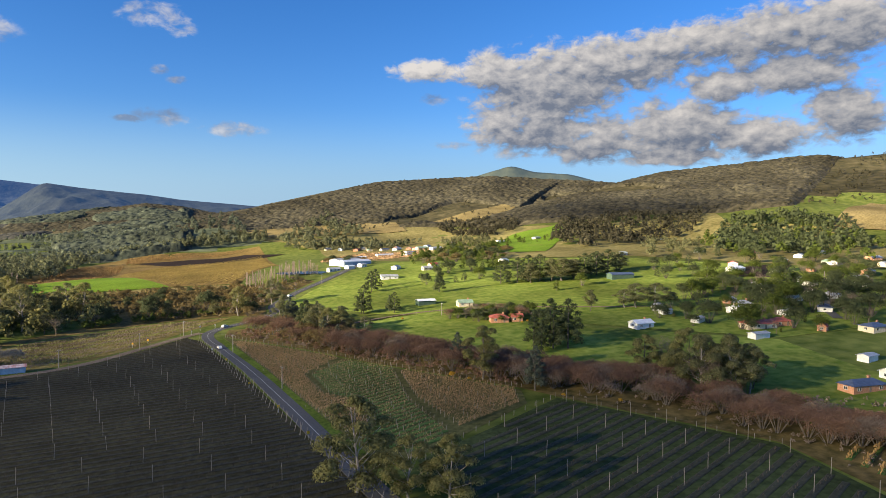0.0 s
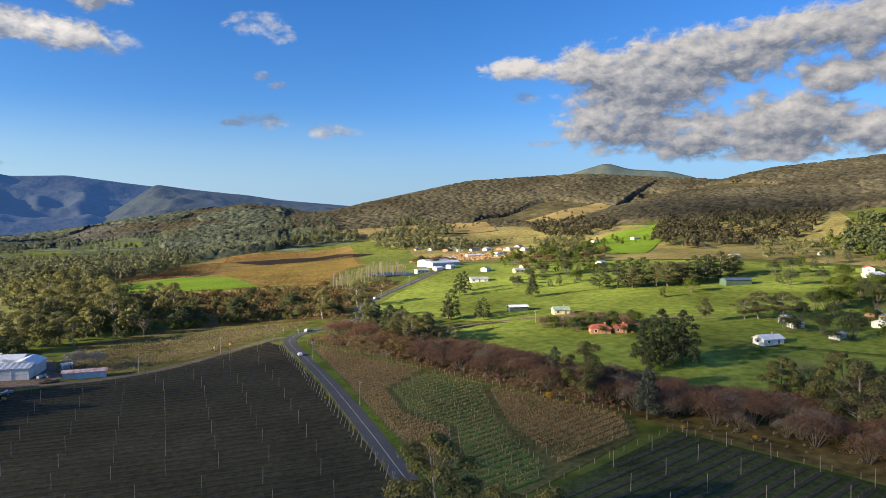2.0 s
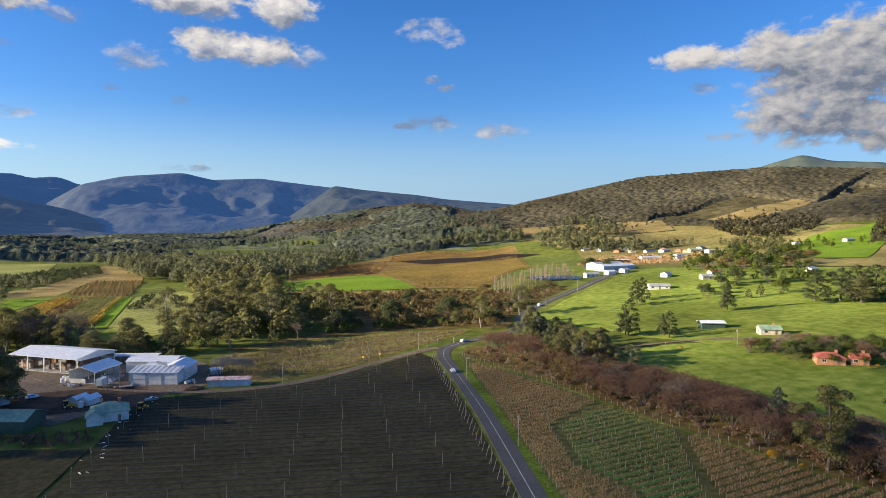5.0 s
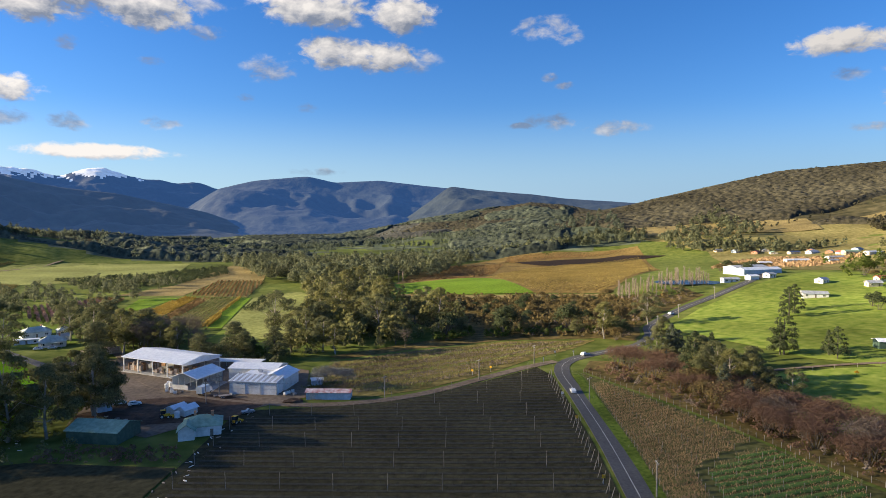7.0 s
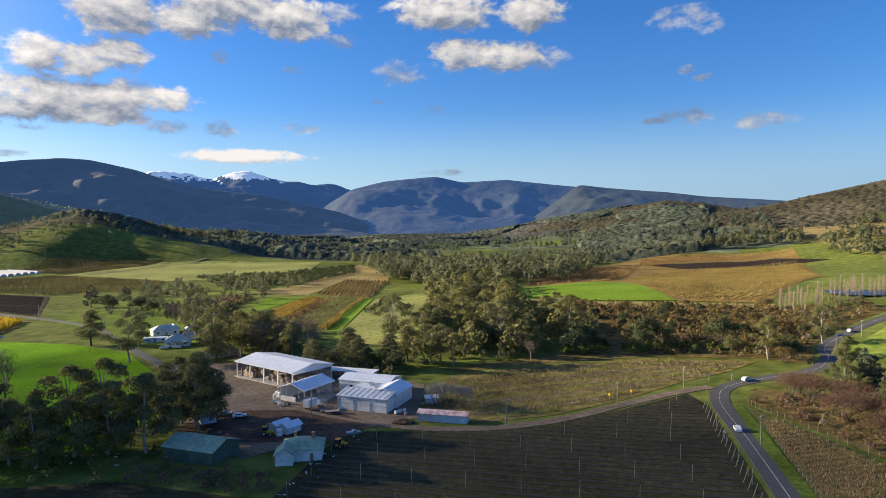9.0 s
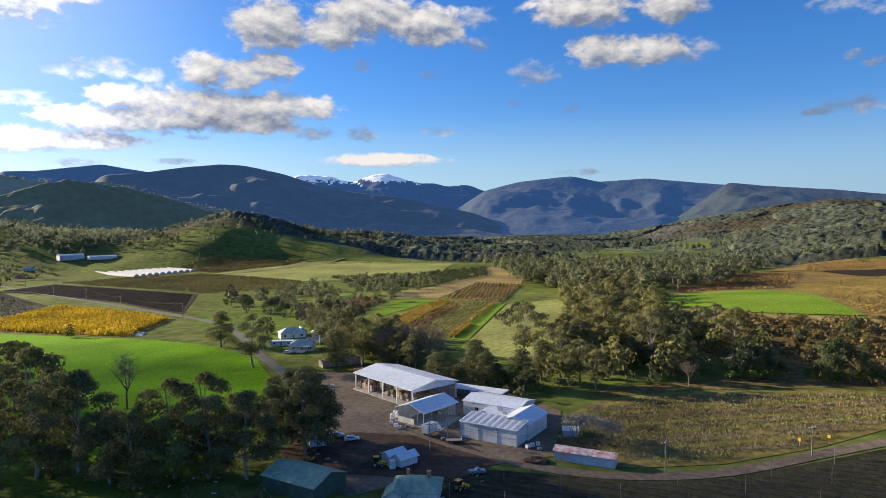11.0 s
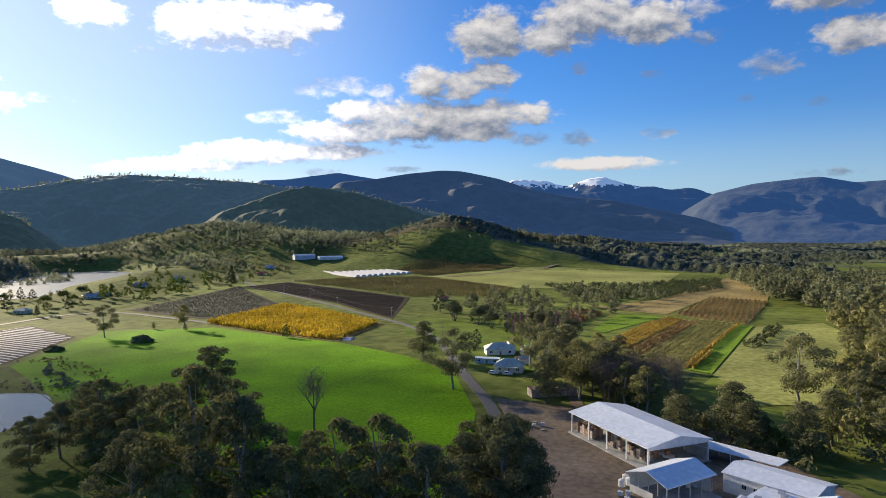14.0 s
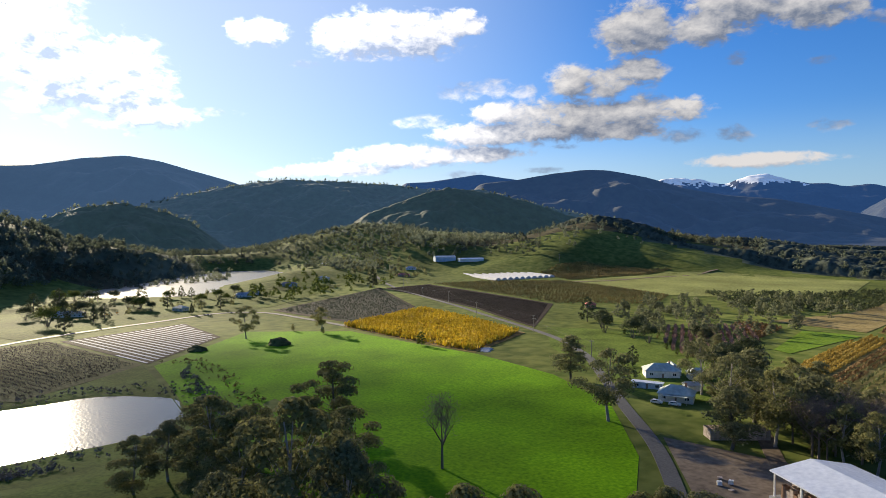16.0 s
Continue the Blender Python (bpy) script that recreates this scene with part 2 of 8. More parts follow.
# shade casters only: all stand past the camera's far limit
cloud_bank(88, 45, 150, -20, 18, 34, 6600, 4, "cumulus cloud before the low sun, out of view, shading the orchard", 0.6, cloud_stuff(0.36))
cloud_bank(-285, 190, 86, -45, 20, 40, 6600, 5, "unseen cumulus cloud that shades the paddock and farm dam", -1.2, THICK_CLOUD)
cloud_bank(75, -10, 75, -14, 14, 20, 6600, 9, "small unseen cloud adding shade on the hop field", 0.4, cloud_stuff(0.2))
cloud_bank(-52, 220, 34, -10, 10, 12, 6600, 12, "thin unseen cloud adding shade on the shed yard", 0.3, cloud_stuff(0.14))
cloud_bank(500, 0, 60, -60, 70, 18, 6600, 6, "unseen cumulus cloud that shades the village")
cloud_bank(1250, 640, 170, -30, 20, 22, 6600, 7, "unseen cumulus cloud that shades the eastern forest")

# ---- materials ----
def surface(name, dark, light, scale=1.0, roughness=0.85, bump=0.0, stain=0.25, stain_scale=0.03, metal=0.0, island=0.0, translucent=0.0, spec=0.3, single=0.0, haze=None, ribs=0.0):
    """Two colours mixed by fine grain, with broad stains over them; scale is in cycles a metre. haze: a glow that
    stands in for distant air.
    """
    m = bpy.data.materials.new(name)
    m.use_nodes = True
    tree = m.node_tree
    nodes, link = tree.nodes, tree.links.new
    bsdf = nodes["Principled BSDF"]
    bsdf.inputs["Roughness"].default_value, bsdf.inputs["Metallic"].default_value = roughness, metal
    bsdf.inputs["Specular IOR Level"].default_value = spec
    where = nodes.new("ShaderNodeTexCoord")
    grain = nodes.new("ShaderNodeTexNoise")
    grain.inputs["Scale"].default_value, grain.inputs["Detail"].default_value = scale, 5
    link(where.outputs["Object"], grain.inputs["Vector"])
    broad = nodes.new("ShaderNodeTexNoise")
    broad.inputs["Scale"].default_value, broad.inputs["Detail"].default_value = stain_scale, 4
    link(where.outputs["Object"], broad.inputs["Vector"])
    ramp = nodes.new("ShaderNodeMapRange")
    link(grain.outputs["Fac"], ramp.inputs[0])
    ramp.inputs[1].default_value, ramp.inputs[2].default_value = 0.3, 0.7
    mix = nodes.new("ShaderNodeMix")
    mix.data_type = "RGBA"
    mix.inputs[6].default_value, mix.inputs[7].default_value = (*dark, 1), (*light, 1)
    fac = ramp.outputs[0]
    if island or single:
        pick = nodes.new("ShaderNodeNewGeometry" if island else "ShaderNodeObjectInfo")
        add = nodes.new("ShaderNodeMix")
        add.inputs[0].default_value = island or single
        link(fac, add.inputs[2])
        link(pick.outputs["Random Per Island" if island else "Random"], add.inputs[3])
        fac = add.outputs[0]
    link(fac, mix.inputs[0])
    tone = nodes.new("ShaderNodeMapRange")
    link(broad.outputs["Fac"], tone.inputs[0])
    tone.inputs[1].default_value, tone.inputs[2].default_value = 0.3, 0.7
    tone.inputs[3].default_value, tone.inputs[4].default_value = 1 - stain, 1 + stain
    scaled = nodes.new("ShaderNodeVectorMath")
    scaled.operation = "SCALE"
    link(mix.outputs[2], scaled.inputs[0])
    link(tone.outputs[0], scaled.inputs["Scale"])
    link(scaled.outputs[0], bsdf.inputs["Base Color"])
    if bump:
        b = nodes.new("ShaderNodeBump")
        b.inputs["Strength"].default_value, b.inputs["Distance"].default_value = bump, 0.18 / scale
        link(grain.outputs["Fac"], b.inputs["Height"])
        link(b.outputs[0], bsdf.inputs["Normal"])
    if ribs:
        wave = nodes.new("ShaderNodeTexWave")
        wave.inputs["Scale"].default_value = ribs
        link(where.outputs["Object"], wave.inputs["Vector"])
        b = nodes.new("ShaderNodeBump")
        b.inputs["Strength"].default_value, b.inputs["Distance"].default_value = 0.35, 0.05
        link(wave.outputs["Fac"], b.inputs["Height"])
        link(b.outputs[0], bsdf.inputs["Normal"])
    shader = bsdf.outputs[0]
    if translucent:
        t = nodes.new("ShaderNodeBsdfTranslucent")
        link(scaled.outputs[0], t.inputs[0])
        both = nodes.new("ShaderNodeMixShader")
        both.inputs[0].default_value = translucent
        link(shader, both.inputs[1])
        link(t.outputs[0], both.inputs[2])
        link(both.outputs[0], nodes["Material Output"].inputs[0])
    # even emission that imitates hazy air before far slopes
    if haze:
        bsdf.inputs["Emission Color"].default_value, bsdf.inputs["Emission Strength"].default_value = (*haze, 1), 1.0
    return m


GRASS = surface("pasture", (0.1, 0.155, 0.021), (0.235, 0.275, 0.058), 0.25, bump=0.3, stain=0.5, stain_scale=0.013, spec=0.03)
LUSH = surface("lush grass", (0.07, 0.18, 0.002), (0.165, 0.325, 0.004), 0.9, bump=0.5, stain=0.36, stain_scale=0.025, spec=0.03)
CROP = surface("young crop", (0.085, 0.16, 0.012), (0.19, 0.285, 0.032), 0.7, bump=0.4, stain=0.25, stain_scale=0.02, spec=0.03)
PALE_GRASS = surface("grazed pale grass", (0.145, 0.165, 0.045), (0.29, 0.3, 0.105), 0.4, bump=0.3, stain=0.3, stain_scale=0.015, spec=0.03)
LAKE_GRASS = surface("dark lakeside grass", (0.05, 0.075, 0.012), (0.125, 0.15, 0.032), 0.5, bump=0.6, stain=0.45, stain_scale=0.02, spec=0.02)
MUD = surface("red-brown yard mud", (0.05, 0.032, 0.022), (0.105, 0.068, 0.046), 0.5, bump=0.5, stain=0.35, stain_scale=0.06, spec=0.1)
DRY = surface("dry grass", (0.17, 0.135, 0.055), (0.32, 0.25, 0.11), 0.4, bump=0.4, stain=0.3, stain_scale=0.02, spec=0.03)
VALLEY = surface("rough pasture", (0.06, 0.088, 0.016), (0.155, 0.175, 0.045), 0.12, bump=0.4, stain=0.45, stain_scale=0.006, spec=0.03)
HOP_GROUND = surface("hop field ground", (0.026, 0.038, 0.014), (0.062, 0.08, 0.03), 0.5, bump=0.4, stain=0.3, stain_scale=0.03, spec=0.04)
SCRUB = surface("scrub ground", (0.09, 0.08, 0.026), (0.23, 0.18, 0.06), 0.35, bump=0.6, stain=0.35, stain_scale=0.03, spec=0.04)
ORCHARD_GROUND = surface("orchard ground", (0.028, 0.028, 0.015), (0.066, 0.062, 0.034), 0.5, bump=0.4, stain=0.3, stain_scale=0.03, spec=0.04)
VINE_GROUND = surface("vineyard ground", (0.055, 0.06, 0.02), (0.125, 0.12, 0.045), 0.5, bump=0.4, stain=0.3, stain_scale=0.03, spec=0.04)
GOLD_GROUND = surface("autumn vineyard ground", (0.12, 0.085, 0.03), (0.25, 0.175, 0.06), 0.3, bump=0.5, stain=0.3, stain_scale=0.02, spec=0.04)
EARTH = surface("ploughed earth", (0.02, 0.015, 0.012), (0.045, 0.033, 0.026), 0.5, bump=0.6, stain=0.2, stain_scale=0.03, spec=0.04)
GRAVEL = surface("gravel yard", (0.105, 0.075, 0.05), (0.21, 0.158, 0.108), 0.6, bump=0.3, stain=0.3, stain_scale=0.05)
ASPHALT = surface("worn asphalt", (0.06, 0.058, 0.056), (0.10, 0.097, 0.092), 1.5, roughness=0.75, bump=0.1, stain=0.15, stain_scale=0.06)
LINE_PAINT = surface("road paint", (0.35, 0.35, 0.33), (0.55, 0.55, 0.52), 2, roughness=0.6)
BRACKEN = surface("bracken bank", (0.055, 0.05, 0.018), (0.17, 0.125, 0.05), 0.3, bump=0.6, stain=0.4, stain_scale=0.03, spec=0.03)
VERGE = surface("verge grass", (0.05, 0.085, 0.012), (0.13, 0.17, 0.03), 0.8, bump=0.4, stain=0.35, stain_scale=0.06, spec=0.03)
LAKE_WATER = surface("wind-roughened lake water", (0.03, 0.042, 0.05), (0.05, 0.065, 0.075), 0.8, roughness=0.42, bump=0.6, stain=0.05, spec=0.6)
WATER = surface("lake water", (0.012, 0.018, 0.02), (0.02, 0.028, 0.03), 0.8, roughness=0.22, bump=0.4, stain=0.05, spec=0.22)
FOREST_GROUND = surface("forest floor", (0.04, 0.04, 0.02), (0.115, 0.098, 0.052), 0.06, bump=0.6, stain=0.35, stain_scale=0.004, spec=0.04)


# ---- building blocks ----
def mesh_of(name, verts, faces, *materials):
    me = bpy.data.meshes.new(name)
    me.from_pydata([tuple(map(float, v)) for v in verts], [], faces)
    for m in materials:
        me.materials.append(m)
    me.update()
    return me


def part(name, bm, material, parent=None, label=""):
    """One bmesh as one mesh object under a thing or a part."""
    me = bpy.data.meshes.new(name)
    bm.normal_update()
    bm.to_mesh(me)
    bm.free()
    me.materials.append(material)
    ob = new(name, me)
    ob.parent = parent
    return tagged(ob, label)


def box(bm, x0, y0, z0, x1, y1, z1, turn=0.0):
    m = Matrix.Translation(((x0 + x1) / 2, (y0 + y1) / 2, (z0 + z1) / 2))
    if turn:
        m = m @ Matrix.Rotation(turn, 4, "Z")
    bmesh.ops.create_cube(bm, size=1, matrix=m @ Matrix.Diagonal((abs(x1 - x0), abs(y1 - y0), abs(z1 - z0), 1)))


def boxed(*sizes):
    bm = bmesh.new()
    for s in sizes:
        box(bm, *s)
    return bm


def pipe(bm, a, b, r0, r1, sides=6):
    a, b = Vector(a), Vector(b)
    q = (b - a).to_track_quat("Z", "Y").to_matrix().to_4x4()
    m = Matrix.Translation((a + b) / 2) @ q
    bmesh.ops.create_cone(bm, cap_ends=True, segments=sides, radius1=r0, radius2=r1, depth=(b - a).length, matrix=m)

# ---- lie of the land ----
# spot heights of the valley floor: x, y, z, reach
SPOTS = [
    (0, 150, 0, 150), (60, 250, 0, 110), (60, -20, 0, 150), (-90, 235, 1, 90), (150, 60, 2, 80), (-60, 60, 0, 110),
    (235, 115, 15, 80), (192, 215, 18, 60), (205, 265, 16, 70), (330, 212, 27, 110), (255, 488, 29, 110), (110, 340, -1, 70),
    (78, 586, 15, 80), (90, 976, -8, 260), (-200, 345, 0, 100), (-396, 506, -8, 140), (-430, 300, -9, 90), (-550, 320, -14, 110),
    (-700, 330, -13.5, 200), (480, 720, 24, 160), (620, 250, 32, 140), (650, 480, 34, 140), (820, 380, 50, 180), (640, 60, 28, 150), (-100, 520, 2, 120), (-150, 800, -6, 260), (330, -50, 14, 160), (-300, 150, -6.5, 130),
]
# hill crests on the sheet of ground: foot width, then crest points x, y, z
HILLS = [
    (900, [(693, 2088, 90), (835, 1817, 130), (907, 1555, 170), (1084, 1440, 184), (1174, 1370, 189), (1326, 1228, 179),
            (1361, 1038, 161), (1332, 912, 182), (1422, 775, 198), (1479, 672, 210), (1551, 508, 215), (1710, 329, 217), (1750, -300, 215)]),
    (420, [(155, 2292, 66), (273, 2280, 89), (427, 2256, 112), (540, 2232, 103), (650, 2202, 78)]),
    (650, [(-2273, 740, 132), (-2239, 853, 165), (-2177, 1018, 200), (-2123, 1135, 218), (-2033, 1302, 213), (-1927, 1465, 202),
           (-1831, 1590, 180), (-1740, 1693, 187), (-1671, 1764, 160), (-1528, 1894, 109), (-1400, 2010, 80)]),
    (330, [(-1741, 357, 66), (-1729, 432, 99), (-1708, 533, 113), (-1682, 627, 90), (-1666, 674, 68)]),
    (340, [(-960, 1000, 30), (-911, 1038, 46), (-872, 1073, 60), (-824, 1112, 72), (-775, 1148, 64), (-709, 1191, 44), (-640, 1260, 30)]),
    (400, [(-1250, 60, 86), (-1156, 174, 82), (-1152, 236, 75), (-1147, 275, 60), (-1141, 316, 40)]),
    (450, [(-1250, 690, 16), (-1256, 785, 48), (-1250, 890, 66), (-1235, 970, 64), (-1205, 1040, 56), (-1130, 1125, 48), (-1045, 1180, 38)]),
]

# hollows that hold water: line of the middle, radius, level
BASINS = [([(-860, 345), (-965, 440), (-1090, 565)], 64, -12.8), ([(-321, 142), (-321, 177)], 31, -8.0), ([(188, 456), (206, 458)], 13, 16.4)]


def lattice(ix, iy):
    v = np.sin(ix * 127.1 + iy * 311.7) * 43758.5453
    return v - np.floor(v)


def wave_noise(x, y):
    ix, iy = np.floor(x), np.floor(y)
    fx, fy = x - ix, y - iy
    fx, fy = fx * fx * (3 - 2 * fx), fy * fy * (3 - 2 * fy)
    a = lattice(ix, iy) * (1 - fx) + lattice(ix + 1, iy) * fx
    b = lattice(ix, iy + 1) * (1 - fx) + lattice(ix + 1, iy + 1) * fx
    return a * (1 - fy) + b * fy - 0.5


def rough(x, y, size, octaves=4):
    total, gain = 0.0, 1.0
    for k in range(octaves):
        total = total + gain * wave_noise(x / size + 17.3 * k, y / size - 9.1 * k)
        size, gain = size / 2.1, gain * 0.5
    return total


def crest_of(x, y, crest):
    """Distance to a crest line and the crest's height there."""
    best, high = np.full(np.shape(x), 1e9), np.zeros(np.shape(x))
    for (ax, ay, az), (bx, by, bz) in zip(crest, crest[1:]):
        dx, dy = bx - ax, by - ay
        u = np.clip(((x - ax) * dx + (y - ay) * dy) / (dx * dx + dy * dy), 0, 1)
        d = np.hypot(x - ax - u * dx, y - ay - u * dy)
        high = np.where(d < best, az + u * (bz - az), high)
        best = np.minimum(best, d)
    return best, high


def land(x, y):
    """Height of the ground at x, y (numbers or arrays)."""
    x, y = np.asarray(x, float), np.asarray(y, float)
    weight, total = np.full(x.shape, 0.02), np.full(x.shape, 0.02 * -10.0)
    for sx, sy, sz, reach in SPOTS:
        w = np.exp(-((x - sx) ** 2 + (y - sy) ** 2) / (2 * reach * reach))
        weight, total = weight + w, total + w * sz
    z = total / weight
    far = np.clip((np.hypot(x, y - 100) - 500) / 700, 0, 1)
    z = z + far * 7 * rough(x, y, 420, 3)
    for foot, crest in HILLS[:2] + HILLS[4:]:
        d, high = crest_of(x, y, crest)
        d = d * (1 + 0.3 * rough(x, y, foot * 0.45, 3)) + 0.06 * foot * np.clip(d / foot, 0, 1) * rough(x + 900, y, foot * 0.2, 3)
        rise = np.clip(1 - np.abs(d) / foot, 0, 1)
        rise = rise ** 1.5 * (1.5 - 0.5 * rise) if foot > 350 else rise * rise * (3 - 2 * rise)
        z = np.maximum(z, z * (1 - rise) + high * rise)
    for line, reach, level in BASINS:
        d, _ = crest_of(x, y, [(a, b, 0) for a, b in line])
        d = d * (1 + 0.25 * rough(x, y, reach, 2))
        shore, bed = np.clip((reach * 2.2 - d) / (reach * 1.2), 0, 1), np.clip((reach * 1.05 - d) / (reach * 0.2), 0, 1)
        z = z * (1 - shore) + (level + 0.35) * shore
        z = z * (1 - bed) + (level - 1.5) * bed
    return z


def lay(x, y):
    return float(land(x, y))

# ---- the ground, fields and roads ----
# bluer and paler than the near floor: distance haze put into its colour
HAZE_FOREST_GROUND = surface("haze-blue forest floor", (0.06, 0.078, 0.05), (0.14, 0.16, 0.1), 0.03, bump=0.6, stain=0.35, stain_scale=0.004, spec=0.04)


def ground_sheet():
    rings = np.concatenate((np.linspace(0, 600, 61), 600 * (4700 / 600) ** np.linspace(0.012, 1, 84)))
    turns = 540
    a = np.linspace(0, 2 * math.pi, turns, endpoint=False)
    x = (rings[:, None] * np.sin(a)[None, :]).ravel() - 30
    y = (rings[:, None] * np.cos(a)[None, :]).ravel() + 80
    z = land(x, y)
    i = np.arange(len(rings) - 1)[:, None] * turns + np.arange(turns)[None, :]
    j = np.arange(len(rings) - 1)[:, None] * turns + (np.arange(turns)[None, :] + 1) % turns
    faces = np.stack((i, i + turns, j + turns, j), -1).reshape(-1, 4)
    me = bpy.data.meshes.new("ground")
    me.from_pydata(np.stack((x, y, z), -1).tolist(), [], faces.tolist())
    me.materials.append(VALLEY)
    me.materials.append(FOREST_GROUND)
    me.materials.append(HAZE_FOREST_GROUND)
    cx, cy = x[faces].mean(1), y[faces].mean(1)
    wooded = np.zeros(len(faces), int)
    for k, (foot, crest) in enumerate(HILLS):
        d, _ = crest_of(cx, cy, crest)
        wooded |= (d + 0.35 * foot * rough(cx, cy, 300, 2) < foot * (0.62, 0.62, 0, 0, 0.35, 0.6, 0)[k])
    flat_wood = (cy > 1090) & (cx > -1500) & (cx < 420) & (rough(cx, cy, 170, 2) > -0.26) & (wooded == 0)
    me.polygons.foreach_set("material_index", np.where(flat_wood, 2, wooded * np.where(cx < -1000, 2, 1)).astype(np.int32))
    me.polygons.foreach_set("use_smooth", np.ones(len(faces), bool))
    me.update()
    tagged(new("ground", me), "rolling green valley floor with wooded hillsides", "ground", kind="structure")


def drape(name, corners, material, step=12, lift=0.12, label="", category="field"):
    """A field: its outline in plan, cut into a net and laid on the ground."""
    bm = bmesh.new()
    bm.faces.new([bm.verts.new((x, y, 0)) for x, y in corners])
    xs, ys = [c[0] for c in corners], [c[1] for c in corners]
    for lo, hi, axis in ((min(xs), max(xs), (1, 0, 0)), (min(ys), max(ys), (0, 1, 0))):
        n = int((hi - lo) / step)
        for k in range(1, n):
            p = lo + (hi - lo) * k / n
            bmesh.ops.bisect_plane(bm, geom=bm.verts[:] + bm.edges[:] + bm.faces[:], plane_co=Vector(axis) * p, plane_no=axis)
    co = np.array([v.co for v in bm.verts])
    z = land(co[:, 0], co[:, 1]) + lift
    for v, h in zip(bm.verts, z):
        v.co.z = h
    bmesh.ops.recalc_face_normals(bm, faces=bm.faces[:])
    me = bpy.data.meshes.new(name)
    bm.to_mesh(me)
    bm.free()
    if me.polygons[0].normal.z < 0:
        me.flip_normals()
    me.materials.append(material)
    return tagged(new(name, me), label, category, kind="structure")


def smooth_line(points, step=6):
    """Catmull-Rom through points of the plan."""
    out = []
    p = [points[0]] + list(points) + [points[-1]]
    for a, b, c, d in zip(p, p[1:], p[2:], p[3:]):
        n = max(2, int(math.dist(b, c) / step))
        for k in range(n):
            t = k / n
            out.append(tuple(0.5 * (2 * b[i] + (c[i] - a[i]) * t + (2 * a[i] - 5 * b[i] + 4 * c[i] - d[i]) * t * t + (3 * b[i] - a[i] - 3 * c[i] + d[i]) * t ** 3) for i in (0, 1)))
    return out + [tuple(points[-1])]


def ribbon(name, points, half, material, lift=0.25, label="", category="road", shift=0.0, parent=None, depth=0.2):
    """A road along a line of the plan, with a little thickness."""
    line = smooth_line(points)
    verts, faces = [], []
    for k, (x, y) in enumerate(line):
        a, b = line[max(k - 1, 0)], line[min(k + 1, len(line) - 1)]
        d = Vector((b[0] - a[0], b[1] - a[1])).normalized()
        nx, ny = d.y, -d.x
        z = lay(x + nx * shift, y + ny * shift) + lift
        for s, dz in ((-half, -depth), (-half, 0), (half, 0), (half, -depth)):
            verts.append((x + nx * (s + shift), y + ny * (s + shift), z + dz))
        if k:
            o = 4 * k
            faces += [(o - 4 + i, o - 3 + i, o + 1 + i, o + i) for i in range(3)]
    ob = new(name, mesh_of(name, verts, faces, material))
    ob.parent = parent
    return tagged(ob, label, "" if parent else category, kind="" if parent else "structure")


ground_sheet()
ROAD = [(24, -60), (32, 20), (39, 74), (44, 110), (51, 168), (55, 215), (58, 255), (66, 275), (84, 287), (104, 297), (118, 318), (126, 341), (145, 366), (167, 388), (205, 416), (245, 452), (300, 520), (380, 640)]
TRACK = [(-150, 330), (-125, 290), (-104, 256), (-80, 236), (-55, 225), (-37, 220), (-18, 222), (2, 231), (26, 251), (46, 267), (60, 275)]
LANE = [(-128, 250), (-159, 288), (-197, 325), (-240, 368), (-276, 402), (-344, 447), (-481, 506), (-600, 550), (-710, 592), (-867, 664)]
LAKE_ROAD = [(-420, 60), (-500, 130), (-556, 178), (-590, 240), (-605, 284), (-625, 340), (-600, 372), (-540, 378), (-470, 378)]
road = ribbon("road", ROAD, 3.1, ASPHALT, label="grey two-lane country road with a white centre line")
ribbon("centre_line", ROAD, 0.075, LINE_PAINT, lift=0.262, parent=road, depth=0.01)
ribbon("road_track", TRACK, 2.3, GRAVEL, lift=0.2, label="pale gravel farm track beside the orchard")
ribbon("road_lane", LANE, 2.2, ASPHALT, label="narrow grey lane between paddocks and fields")
ribbon("road_lake", LAKE_ROAD, 2.6, ASPHALT, label="narrow road past the houses by the lake")

drape("field_orchard", [(-66, 100), (-60, 215), (-37, 217), (-18, 219), (2, 227), (28, 248), (50, 266), (53, 250), (47, 170), (38, 90), (28, 0), (10, -60), (-60, -60)], ORCHARD_GROUND, lift=0.1, label="dark orchard ground of bare trellised rows")
drape("field_hops", [(120, 65), (136, -3), (110, -60), (60, -70), (45, 10), (52, 48)], HOP_GROUND, lift=0.1, label="dark green trellised field with tall poles")
drape("field_vineyard", [(65, 252), (83, 192), (94, 148), (107, 110), (117, 80), (108, 67), (53, 50), (42, 50), (50, 110), (57, 168)], VINE_GROUND, lift=0.1, label="brown winter vineyard beside the road")
drape("field_scrub", [(-48, 236), (-45, 262), (-34, 289), (0, 310), (47, 326), (90, 318), (74, 300), (51, 282), (28, 258), (2, 237), (-18, 228), (-37, 226)], SCRUB, label="overgrown yellow and brown vine block")
drape("field_yard", [(-165, 300), (-125, 305), (-95, 310), (-45, 272), (-40, 230), (-50, 222), (-62, 212), (-80, 190), (-110, 205), (-118, 245)], GRAVEL, lift=0.14, label="packed gravel yard round the sheds")
drape("field_mud", [(-108, 200), (-60, 205), (-53, 222), (-70, 236), (-100, 232), (-112, 215)], MUD, lift=0.2, step=6, label="trodden red-brown mud between the farm sheds")
drape("field_east_paddock", [(118, 225), (150, 222), (171, 216), (196, 165), (175, 110), (146, 106), (125, 142), (105, 185)], GRASS, label="sunlit green paddock above the willows")
